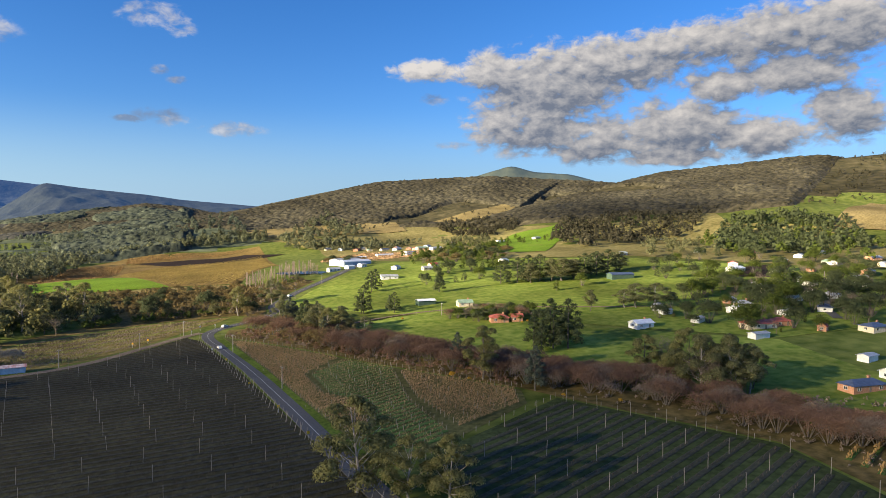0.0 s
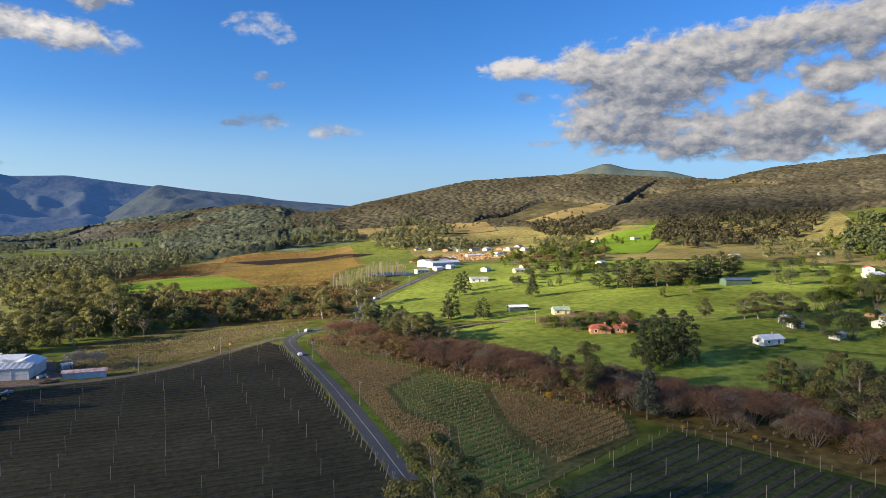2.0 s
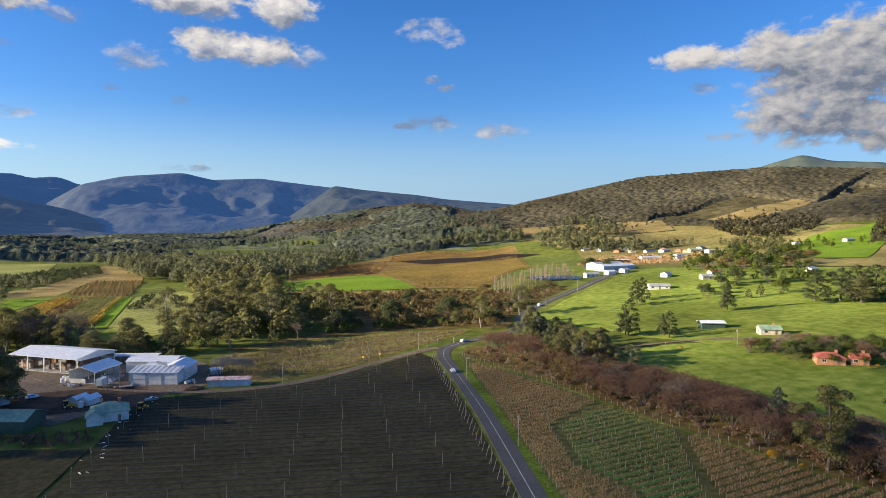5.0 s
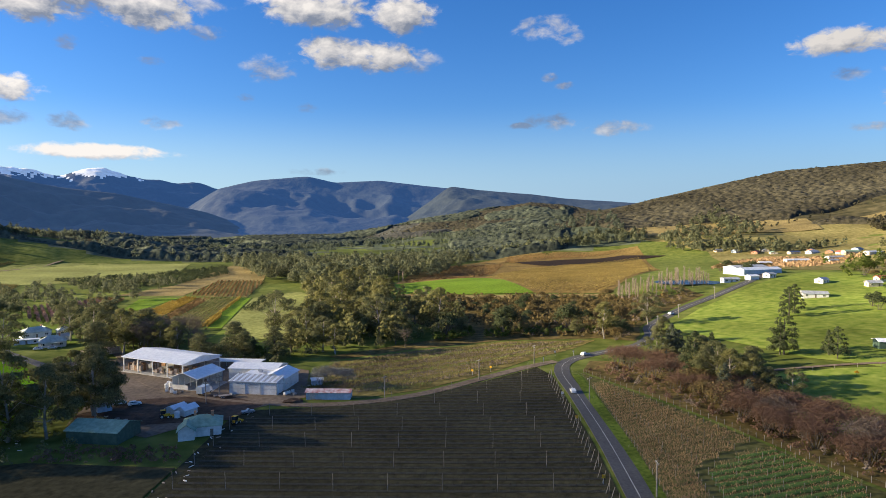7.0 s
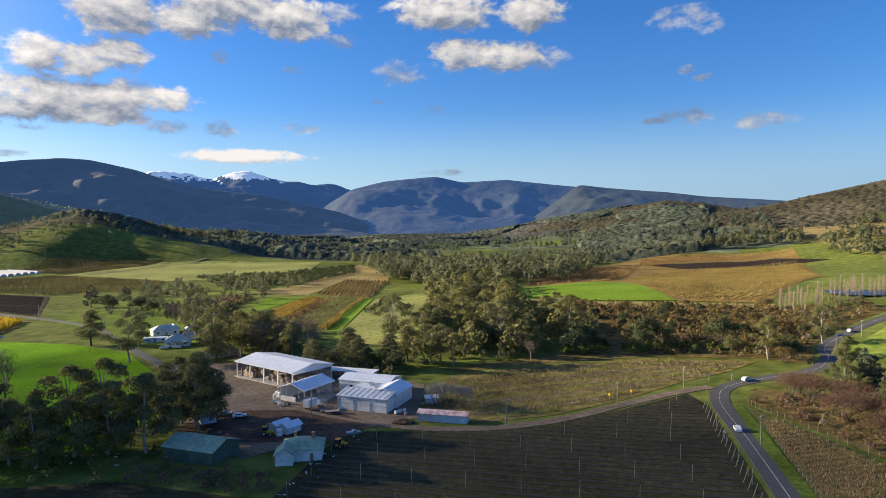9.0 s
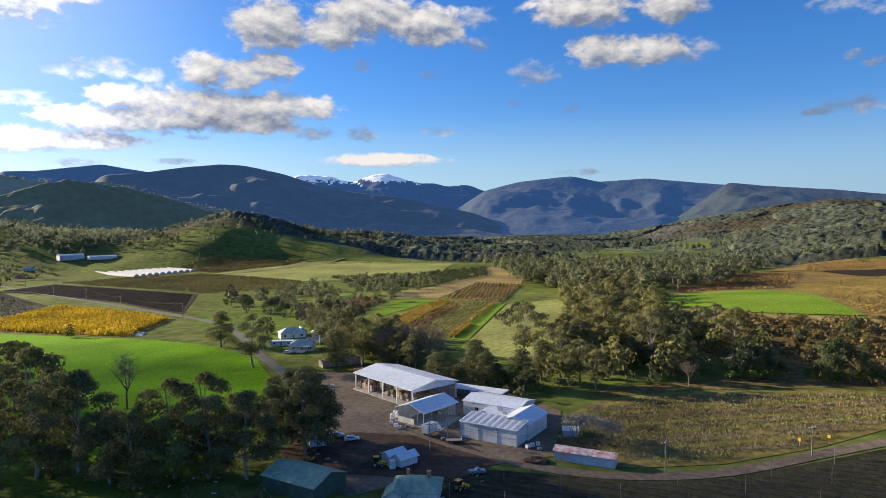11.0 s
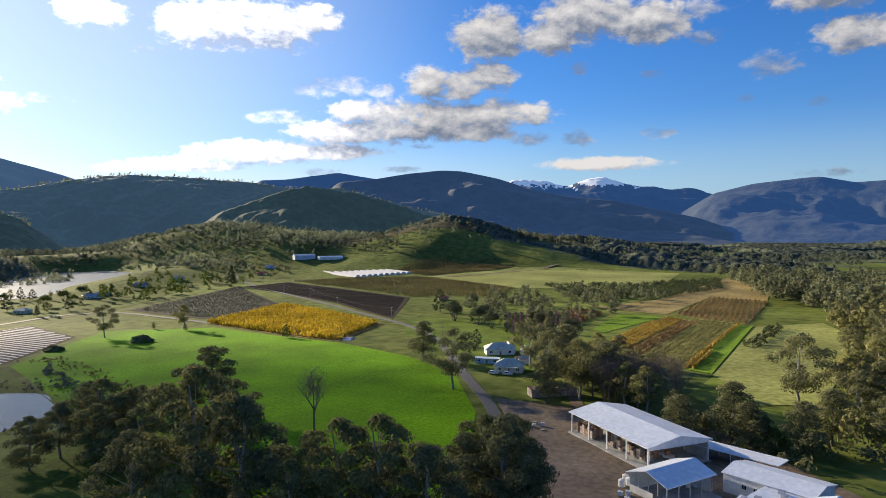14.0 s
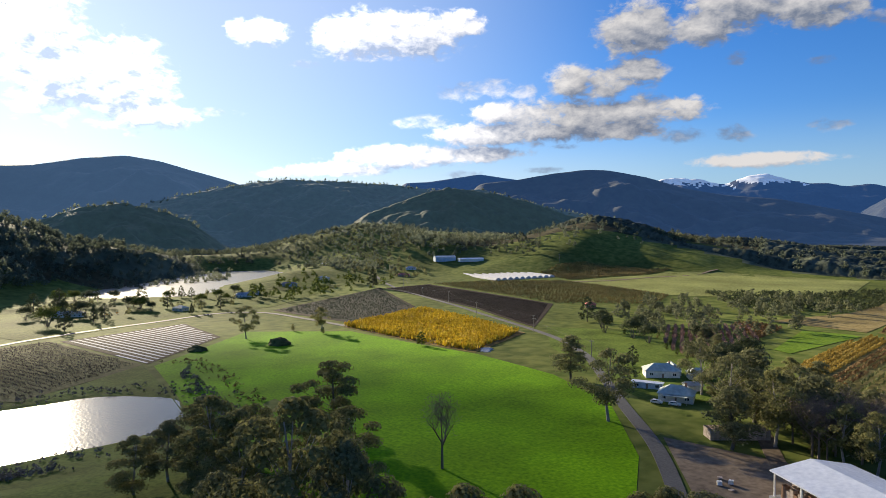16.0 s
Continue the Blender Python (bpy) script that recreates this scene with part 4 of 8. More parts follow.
def pine_tree(name, seed, leaf, label, height=16.0, cards=3600, width=0.30, point=0.6, group="dark trees"):
    """A dense dark conifer with tiers of drooping boughs."""
    rng = np.random.default_rng(seed)
    tree = tagged(new(name), label, "tree", group)
    bm = bmesh.new()
    pipe(bm, (0, 0, -0.5), (0, 0, height * 0.8), height * 0.022, height * 0.008, 7)
    part("trunk", bm, BARK, tree)
    heads = []
    for k in range(26):
        f = (k + 0.5) / 26
        r = height * width * (1 - f) ** point * rng.uniform(0.75, 1.1)
        turn = k * 2.4
        s = height * rng.uniform(0.07, 0.11) * (1.15 - 0.6 * f)
        heads.append((math.cos(turn) * max(r - s, 0) , math.sin(turn) * max(r - s, 0), height * (0.12 + 0.82 * f), s * 1.2, s * 1.2, s))
    new("crown", cards_mesh("crown", leaf_cards(heads, cards, height * 0.0155, rng), leaf)).parent = tree
    return tree


def round_tree(name, seed, leaf, label, height=7.0, cards=2000, width=0.5, lift=0.1, thin=1.0, outward=0.78, group="shrubs", category="bush", size=0.027):
    """A low broad bush or garden tree of several rounded heads on short stems."""
    rng = np.random.default_rng(seed)
    tree = tagged(new(name), label, category, group)
    bm = bmesh.new()
    heads = []
    for k in range(9):
        turn, r = 2.4 * k, height * width * math.sqrt(k / 9) * 0.8
        s = height * rng.uniform(0.2, 0.3)
        z = height * rng.uniform(0.45 + lift, 0.8) * (1 - 0.25 * k / 9)
        p = (math.cos(turn) * r, math.sin(turn) * r, z)
        heads.append((*p, s, s, s * 1.05))
        pipe(bm, (p[0] * 0.12, p[1] * 0.12, -0.3), p, height * 0.013, height * 0.005, 5)
    tagged(part("stem", bm, BARK, tree), "", kind="stuff")
    new("crown", cards_mesh("crown", leaf_cards(heads, cards, height * size, rng, thin, outward), leaf)).parent = tree
    return tree


def bare_tree(name, seed, label, height=14.0, narrow=0.55, twig=BROWN_TWIG, group="bare trees"):
    """A leafless tree: trunk, three orders of limbs and a haze of fine twigs."""
    rng = np.random.default_rng(seed)
    tree = tagged(new(name), label, "tree", group)
    bm = bmesh.new()
    tips = []
    limbs(bm, (0, 0, -0.4), (0, 0, height * 0.36), height * 0.02, rng, narrow, 3, tips, forks=4)
    part("trunk", bm, twig, tree)
    heads = [(t.x, t.y, t.z, height * 0.09, height * 0.09, height * 0.13) for t in tips if t.z > height * 0.3]
    new("crown", cards_mesh("crown", leaf_cards(heads, 1100, height * 0.055, rng, thin=0.032, outward=0.2), twig)).parent = tree
    return tree


def poplar_tree(name, seed, label, height=16.0):
    rng = np.random.default_rng(seed)
    tree = tagged(new(name), label, "tree", "bare poplars")
    bm = bmesh.new()
    pipe(bm, (0, 0, -0.4), (0, 0, height * 0.97), 0.09, 0.02, 6)
    part("trunk", bm, PALE_TWIG, tree)
    n = 520
    z = rng.uniform(0.12, 0.9, n) * height
    turn = rng.uniform(0, 2 * math.pi, n)
    long = rng.uniform(1.5, 3.8, n) * (1.15 - 0.6 * z / height)
    out = np.stack((np.cos(turn), np.sin(turn), np.zeros(n)), 1)
    a = out * 0.15 + np.stack((z * 0, z * 0, z), 1)
    b = a + out * (long * rng.uniform(0.2, 0.5, n))[:, None] + np.stack((z * 0, z * 0, long), 1)
    w = np.cross(out, (0, 0, 1)) * 0.018
    new("crown", cards_mesh("crown", np.stack((a - w, a + w, b + w * 0.4, b - w * 0.4), 1).reshape(-1, 3), PALE_TWIG)).parent = tree
    return tree


GUMS = [gum_tree("gum_tree", 11, GUM_LEAF, BARK, "tall grey-green gum tree with an open crown"),
        gum_tree("gum_tree", 12, GOLD_GUM_LEAF, PALE_BARK, "tall olive gum tree with pale bare limbs", spread=0.75),
        gum_tree("gum_tree", 13, GUM_LEAF, PALE_BARK, "spreading gum tree with a pale forked trunk", bare=0.25, spread=0.85),
        gum_tree("gum_tree", 14, GOLD_GUM_LEAF, BARK, "dense olive-green gum tree in the wood", bare=0.12, cards=4600),
        gum_tree("gum_tree", 15, GUM_LEAF, BARK, "narrow dark gum tree with a ragged top", bare=0.2, spread=0.45),
        gum_tree("gum_tree", 16, GREEN_LEAF, BARK, "fresh green gum tree among older ones", bare=0.12, spread=0.6)]
NEAR_GUMS = [gum_tree("gum_tree", 17, GOLD_GUM_LEAF, BARK, "large olive gum tree with fine layered foliage", cards=7500, size=0.0135, spread=0.8, bare=0.2),
             gum_tree("gum_tree", 18, GUM_LEAF, PALE_BARK, "spreading gum tree with fine dark foliage", cards=7500, size=0.0135, spread=0.95, bare=0.22),
             gum_tree("gum_tree", 19, GOLD_GUM_LEAF, PALE_BARK, "dense rounded olive gum tree", cards=8000, size=0.0135, spread=0.85, bare=0.12)]
PINES = [pine_tree("pine_tree", 21, PINE_LEAF, "dense dark green pine tree"),
         pine_tree("pine_tree", 22, PINE_LEAF, "broad dark cypress with a rounded head", width=0.42, point=0.45),
         pine_tree("pine_tree", 23, BLUE_LEAF, "grey-green wattle tree by the creek", width=0.32, point=0.5)]
BUSHES = [round_tree("bush", 31, GREEN_LEAF, "rounded green garden bush"),
          round_tree("bush", 32, PINE_LEAF, "dark green dense bush", cards=2200),
          round_tree("bush", 33, GORSE_LEAF, "brown and green gorse bush")]
WILLOWS = [round_tree("willow", 34, RED_TWIG, "leafless red-brown willow on the creek bank", height=8, cards=2600, thin=0.09, outward=0.3, group="creek willows", size=0.06, category="tree"),
           round_tree("willow", 35, BROWN_TWIG, "leafless brown willow on the creek bank", height=8, cards=2600, thin=0.09, outward=0.3, group="creek willows", size=0.06, category="tree")]
GREYS = [round_tree("fruit_tree", 36, GREY_TWIG, "leafless grey lichened tree by the packing house", height=9, cards=1800, thin=0.12, outward=0.25, group="grey trees", size=0.06, category="tree")]
YELLOWS = [round_tree("bush", 37, YELLOW_LEAF, "bright yellow autumn bush", height=5)]
BARES = [bare_tree("bare_tree", 41, "tall leafless tree in the paddock"), bare_tree("bare_tree", 42, "leafless brown tree at the wood's edge", narrow=0.7)]
POPLARS = [poplar_tree("poplar_tree", 43, "tall narrow leafless poplar")]
HEIGHTS = {"gum_tree": 17.0, "pine_tree": 15.5, "bush": 7.0, "willow": 8.0, "fruit_tree": 9.0, "bare_tree": 14.0, "poplar_tree": 16.0}
USED = set()
tree_rng = random.Random(5)


def plant(kinds, x, y, height, widen=1.0):
    """One tree of the given kinds, standing on the ground."""
    model = kinds[tree_rng.randrange(len(kinds))]
    k = height / HEIGHTS[model.name.split(".")[0]]
    m = Matrix.Translation((x, y, lay(x, y))) @ Matrix.Rotation(tree_rng.uniform(0, 6.28), 4, "Z") @ Matrix.Diagonal((k * widen, k * widen, k, 1))
    if model.name in USED:
        return copy_thing(model, m)
    USED.add(model.name)
    model.matrix_basis = m
    return model


def inside(x, y, corners):
    hit, n = False, len(corners)
    for k in range(n):
        (ax, ay), (bx, by) = corners[k], corners[(k + 1) % n]
        if (ay > y) != (by > y) and x < (bx - ax) * (y - ay) / (by - ay) + ax:
            hit = not hit
    return hit


def scatter(kinds, corners, count, low, high, apart=4.0, widen=1.0):
    """Trees spread over a plot of the plan, none too near another."""
    xs, ys = [c[0] for c in corners], [c[1] for c in corners]
    placed = []
    for _ in range(count * 30):
        if len(placed) >= count:
            break
        x, y = tree_rng.uniform(min(xs), max(xs)), tree_rng.uniform(min(ys), max(ys))
        if inside(x, y, corners) and all((x - a) ** 2 + (y - b) ** 2 > apart * apart for a, b in placed):
            placed.append((x, y))
            plant(kinds, x, y, tree_rng.uniform(low, high), widen * tree_rng.uniform(0.9, 1.15))


for x, y, h in [(30, 40, 22), (115, 99, 20), (160, 60, 14), (161, 43, 18), (159, 36, 20), (166, 30, 17), (178, 29, 12), (240, 158, 12), (114, 293, 19), (95, 320, 18), (178, 423, 10), (128, 348, 18), (44, 22, 12), (38, 30, 11)]:
    plant(NEAR_GUMS[2:] if x < 60 else NEAR_GUMS[:2] if y < 110 else GUMS[:3], x, y, h)
for x, y, h in [(120, 76, 16), (118, 119, 14), (98, 201, 12), (99, 188, 10), (106, 256, 13)]:
    plant(PINES[2:], x, y, h)
for x, y, h in [(162, 121, 17), (167, 114, 19), (172, 110, 18), (178, 116, 16), (172, 121, 17), (159, 113, 13), (100, 228, 14), (104, 236, 13), (97, 221, 11), (114, 244, 12), (145, 250, 12), (159, 241, 9), (208, 344, 12), (223, 281, 15)]:
    plant(PINES[:2], x, y, h)
for x, y, h in [(287, 271, 17), (296, 269, 18), (302, 263, 18), (307, 256, 18), (312, 250, 19), (322, 248, 17), (335, 249, 17), (348, 249, 17), (366, 253, 17), (383, 256, 17), (275, 276, 13), (292, 262, 16), (330, 256, 16), (356, 258, 15)]:
    plant([GUMS[4], PINES[1], PINES[1]], x, y, h * 0.9, 1.45)
for x, y, h in [(267, 148, 13), (276, 141, 13), (262, 152, 10)]:
    plant(GUMS[2:3], x, y, h, 1.5)
for x, y, h in [(305, 224, 10), (278, 222, 7), (394, 196, 9), (345, 150, 7), (262, 124, 6), (276, 122, 8), (289, 101, 9), (308, 96, 9), (334, 97, 10), (317, 79, 9), (355, 82, 12), (319, 59, 9), (345, 58, 11), (380, 155, 10), (323, 140, 9), (269, 66, 5), (259, 75, 5), (366, 97, 8), (407, 86, 10), (300, 70, 6), (250, 100, 5)]:
    plant([BUSHES[0], BUSHES[1], GUMS[5], GUMS[3]], x, y, h)
# by the sheds and along the lane
for x, y, h in [(-127, 187, 19), (-119, 190, 20), (-109, 192, 18), (-106, 214, 19), (-113, 217, 16), (-103, 209, 17), (-123, 198, 15), (-162, 178, 25), (-152, 182, 22), (-108, 223, 15), (-115, 211, 15), (-141, 191, 13), (-161, 199, 10), (-131, 178, 14), (-172, 168, 16), (-140, 180, 14)]:
    plant(NEAR_GUMS, x, y, h, 1.0)
for x, y, h in [(-73, 348, 24), (-235, 343, 19), (-186, 302, 22), (-468, 299, 20), (-479, 338, 15), (-459, 349, 16), (-451, 346, 14), (-155, 323, 22), (-146, 304, 18), (-139, 315, 20), (-129, 317, 20), (-101, 304, 16), (-91, 300, 16), (-83, 301, 17), (-80, 314, 10), (-154, 335, 24), (-184, 357, 20), (-137, 330, 22), (-131, 322, 21), (-120, 312, 15), (-112, 309, 15), (-74, 300, 12)]:
    plant(GUMS[:5], x, y, h)
for x, y, h in [(-234, 227, 20), (-230, 216, 13), (-227, 199, 14), (-226, 187, 16), (-230, 177, 13), (-227, 168, 11), (-191, 207, 16), (-202, 195, 14), (-215, 190, 16), (-240, 190, 15), (-210, 178, 15), (-195, 182, 14)]:
    plant(NEAR_GUMS, x, y, h, 1.15)
for x, y, h in [(-224, 416, 9), (-249, 439, 9), (-286, 463, 10), (-314, 473, 10), (-218, 422, 9), (-300, 475, 9), (-268, 452, 9), (-236, 428, 9), (-205, 405, 10), (-196, 392, 11), (-185, 378, 12), (-330, 492, 10)]:
    plant([GUMS[3], GUMS[5], BUSHES[1]], x, y, h)
plant(GUMS[5:], -361, 361, 20, 1.05)
for x, y, h in [(-715, 301, 17), (-731, 573, 24), (-755, 240, 16), (-636, 244, 13), (-599, 217, 13), (-738, 217, 15), (-636, 321, 9), (-358, 512, 15), (-234, 386, 8), (196, 329, 13), (146, 249, 14), (158, 234, 10)]:
    plant(PINES[:2], x, y, h)
plant(BARES[:1], -189, 234, 22)
for x, y, h in [(-137, 322, 17), (-127, 314, 16), (-118, 318, 14), (-122, 326, 15), (-33, 262, 6), (-5, 318, 9)]:
    plant(BARES[1:], x, y, h)
for x, y, h in [(-36, 243, 9), (-27, 243, 8), (-32, 248, 7)]:
    plant(GREYS, x, y, h)
for x, y in [(107, 108), (110, 101), (122, 64), (132, 48), (150, 212)]:
    plant(YELLOWS, x, y, 4)
for k in range(44):
    plant(POPLARS, 136 + 1.7 * k + tree_rng.uniform(-2, 2), 420 + 7.0 * (k % 4) + 0.5 * k, tree_rng.uniform(11, 19), 1.15)
plant(POPLARS, -12, 640, 18)
plant(POPLARS, -8, 644, 16)
# the creek bank
CREEK = [(86, 262), (92, 235), (96, 205), (103, 170), (115, 130), (127, 92), (140, 62), (148, 35), (150, 8), (156, -18), (166, -45)]
creek_line = smooth_line(CREEK, 5)
for k, (x, y) in enumerate(creek_line):
    for s in (-6, -2, 2, 6, 10):
        if tree_rng.random() < (0.68 if k > 14 else 0.4):
            plant(WILLOWS[:1] * 3 + WILLOWS[1:] if k > 16 else WILLOWS[:1] * 2 + BUSHES[2:], x + s + tree_rng.uniform(-2, 2), y + tree_rng.uniform(-3, 3), tree_rng.uniform(5.5, 8.5), 1.2)
scatter(GUMS[:4] + PINES[2:], [(96, 262), (112, 258), (108, 205), (100, 205)], 10, 10, 16)
# the wood behind the overgrown block
scatter(GUMS, [(-70, 350), (-66, 440), (-100, 560), (-60, 640), (-20, 560), (-5, 430), (30, 345), (5, 330), (-40, 300), (-56, 300)], 62, 13, 24, 5.5)
scatter(GUMS[3:] + BUSHES[1:2], [(10, 330), (62, 336), (95, 330), (90, 350), (50, 352), (10, 350)], 16, 6, 13)
scatter(BUSHES[1:] + GUMS[5:], [(90, 300), (104, 312), (120, 345), (150, 380), (130, 400), (100, 350)], 18, 3, 7)
scatter(BUSHES[1:], [(5, 430), (10, 500), (60, 470), (134, 440), (110, 370), (60, 365)], 60, 2.5, 6, 4)

# woods round the cottages and along the lane
scatter(GUMS, [(-180, 372), (-160, 396), (-128, 368), (-118, 318), (-150, 332), (-178, 350)], 24, 9, 15, 5)
scatter(GUMS[3:] + BUSHES[1:2], [(-343, 560), (-250, 500), (-200, 430), (-190, 395), (-225, 425), (-300, 480)], 34, 6, 10, 5)
scatter(BARES[1:], [(-140, 330), (-112, 345), (-106, 320), (-128, 312)], 12, 11, 17, 3)
scatter(GUMS[3:], [(-106, 296), (-60, 282), (-58, 300), (-100, 312)], 11, 8, 16, 4)
# gardens of the village and the eastern slope
scatter(BUSHES[:2] + GUMS[3:4] + BARES[1:], [(250, 130), (255, 60), (330, 40), (480, 90), (480, 170), (380, 170), (300, 140)], 110, 4, 10, 5)
scatter(BUSHES[:2] + WILLOWS[1:], [(172, 200), (178, 160), (205, 150), (205, 190)], 24, 2.5, 5, 3)
scatter(GUMS[:5] + PINES[2:], [(100, 262), (118, 250), (122, 190), (108, 200)], 10, 9, 15, 4)
scatter(GUMS[:3] + BARES[1:], [(150, 70), (182, 60), (186, 22), (158, 25)], 16, 9, 17, 4)
scatter(BUSHES[:2] + PINES[1:2], [(-620, 300), (-600, 220), (-700, 150), (-800, 230), (-800, 300), (-760, 420), (-660, 380)], 30, 4, 12, 9)
scatter(YELLOWS, [(-700, 290), (-660, 260), (-690, 250)], 3, 4, 6)
scatter(BUSHES[:2] + PINES[1:2], [(300, 20), (300, 150), (420, 260), (560, 260), (600, 120), (480, 10)], 75, 4, 10, 7)
# the garden of the red-roofed house, hedges and paddock clumps
scatter(BUSHES[:2] + WILLOWS + BARES[1:], [(166, 196), (176, 204), (200, 196), (214, 178), (210, 162), (196, 174), (178, 186)], 26, 2.5, 6, 3)
scatter(YELLOWS, [(186, 162), (196, 160), (194, 154)], 2, 3, 4)
scatter(BUSHES, [(300, 420), (420, 560), (480, 520), (420, 420), (330, 380)], 40, 4, 10, 7)
scatter(BUSHES[:2] + PINES[1:2], [(225, 320), (260, 300), (330, 320), (360, 350), (280, 370)], 22, 3, 9, 7)
scatter(BUSHES[1:] + WILLOWS[1:], [(250, 470), (300, 500), (330, 560), (280, 560), (240, 510)], 16, 3, 7, 6)

# ---- far woods ----
def woods(name, places, heights, material, cards, label, seed=1, broad=0.34, base=None):
    """Many trees of a far wood as one thing: clumps of leaves over a rounded crown each."""
    rng = np.random.default_rng(seed)
    x, y = np.array(places).T
    z = land(x, y) if base is None else base
    pts = []
    for k in range(len(x)):
        h = heights[k]
        heads = [(x[k] + rng.uniform(-1, 1) * h * 0.16, y[k] + rng.uniform(-1, 1) * h * 0.16, z[k] + h * f, h * broad * g, h * broad * g, h * 0.26) for f, g in ((0.38, 1.0), (0.62, 0.85), (0.82, 0.5))]
        pts.append(leaf_cards(heads, cards, h * 0.8 / math.sqrt(cards), rng))
    return tagged(new(name, cards_mesh(name, np.concatenate(pts), material)), label, "woodland", kind="stuff")


def wood_plot(corners, count, rng, open_land=None):
    c = np.array(corners, float)
    out = []
    while len(out) < count:
        x, y = rng.uniform(c[:, 0].min(), c[:, 0].max()), rng.uniform(c[:, 1].min(), c[:, 1].max())
        if inside(x, y, corners) and (open_land is None or rough(x, y, open_land, 2) > -0.26) and all(crest_of(np.array(x), np.array(y), [(a, b, 0) for a, b in line])[0] > reach * 1.3 for line, reach, _ in BASINS):
            out.append((x, y))
    return out


FAR_LEAF = surface("far gum canopy", (0.06, 0.075, 0.042), (0.225, 0.23, 0.125), 0.05, island=0.7, translucent=0.4, stain=0.3, stain_scale=0.01, spec=0.15)
HILL_LEAF = surface("hill gum canopy", (0.038, 0.04, 0.023), (0.135, 0.12, 0.075), 0.02, island=0.65, translucent=0.4, stain=0.35, stain_scale=0.004, spec=0.15)
# these two canopies are blued and paled to imitate haze over far slopes
HAZE_HILL_LEAF = surface("haze-blue gum canopy", (0.058, 0.078, 0.056), (0.185, 0.208, 0.145), 0.02, island=0.5, translucent=0.5, stain=0.3, stain_scale=0.004, spec=0.15)
WEST_LEAF = surface("haze-paled western canopy", (0.09, 0.115, 0.08), (0.27, 0.29, 0.19), 0.02, island=0.5, translucent=0.55, stain=0.35, stain_scale=0.004, spec=0.1)
wood_rng = np.random.default_rng(8)
belts = [
    ([(-75, 560), (-160, 730), (-240, 930), (-300, 1020), (100, 1020), (20, 740), (-45, 650), (-62, 605)], 480, 13, 23),
    ([(-300, 1060), (-700, 1150), (-800, 1500), (100, 1900), (450, 1500), (400, 1130), (170, 1150), (60, 1010)], 900, 11, 18),
    ([(390, 1000), (420, 1080), (620, 1300), (560, 1000), (440, 880)], 160, 10, 17),
    ([(-700, 1180), (-1500, 1500), (-1600, 2300), (300, 2700), (300, 1950)], 500, 11, 16),
    ([(-780, 130), (-1000, 60), (-1300, 120), (-1300, 420), (-1060, 380), (-960, 290), (-860, 240)], 700, 10, 17),
    ([(-1060, 520), (-1300, 420), (-1700, 750), (-1400, 1150), (-1020, 900), (-900, 620)], 420, 7, 14),
    ([(-40, 960), (100, 1085), (200, 1125), (390, 1080), (425, 1150), (200, 1200), (60, 1160), (-80, 1020)], 260, 12, 19),
    ([(-700, 950), (-1000, 720), (-1400, 640), (-1850, 1150), (-1300, 1850), (-760, 1400)], 700, 7, 13),
    ([(-1080, 420), (-1300, 420), (-1650, 620), (-1500, 900), (-1150, 700)], 300, 7, 13),
    ([(-260, 470), (-210, 520), (-240, 700), (-330, 720), (-400, 620), (-330, 500)], 110, 7, 13),
]
for k, (corners, count, low, high) in enumerate(belts):
    spots = wood_plot(corners, count, wood_rng, 170 if k in (1, 3) else 110 if k in (7, 8) else None)
    woods("woodland", spots, wood_rng.uniform(low, high, count), HAZE_HILL_LEAF if k in (1, 3, 4, 5, 7, 8) else FAR_LEAF, 170 if k == 0 else 130 if k in (6, 9) else 80, "dense dark gum woodland across the valley floor", seed=60 + k)


def canopy_sheet(a0, a1, r0, r1, turn, step, wooded, cell, high, material, label):
    """The closed canopy of a far forest: packed crowns over the ground, sinking away at its edges."""
    a, r = np.radians(np.arange(a0, a1, turn)), np.arange(r0, r1, step)
    rng = np.random.default_rng(int(r0 + a1))
    turns, out = np.meshgrid(a, r, indexing="ij")
    out = out + rng.uniform(-0.35, 0.35, out.shape) * step
    x, y = out * np.sin(turns) - 20, out * np.cos(turns) + 80
    m = np.clip(wooded(x, y), 0, 1) * np.clip(np.minimum(turns - a[0], a[-1] - turns) * 60, 0, 1) * np.clip(np.minimum(out - r0, r1 - out) / 40, 0, 1)
    z = land(x, y) - 1.5 + (1.5 + high * (0.35 + crown_tops(x, y, cell))) * m
    n = len(r)
    i = (np.arange(len(a) - 1)[:, None] * n + np.arange(n - 1)[None, :]).ravel()
    faces = np.stack((i, i + 1, i + n + 1, i + n), -1)
    faces = faces[(m.ravel()[faces] > 0).any(1)]
    used, faces = np.unique(faces, return_inverse=True)
    me = mesh_of("woodland", np.stack((x.ravel(), y.ravel(), z.ravel()), -1)[used], faces.reshape(-1, 4).tolist(), material)
    me.polygons.foreach_set("use_smooth", np.ones(len(me.polygons), bool))
    tagged(new("woodland", me), label, "woodland", kind="stuff")


def plots_free(x, y, plots):
    """1 outside all plots of the plan, 0 in them."""
    free = np.ones(np.shape(x), bool)
    for corners in plots:
        hit = np.zeros(np.shape(x), bool)
        for (ax, ay), (bx, by) in zip(corners, corners[1:] + corners[:1]):
            if ay != by:
                hit ^= ((ay > y) != (by > y)) & (x < (bx - ax) * (y - ay) / (by - ay) + ax)
        free &= ~hit
    return free


RIDGE_CANOPY = surface("ridge forest canopy", (0.026, 0.026, 0.017), (0.104, 0.092, 0.06), 0.13, bump=0.9, stain=0.4, stain_scale=0.006, spec=0.05)
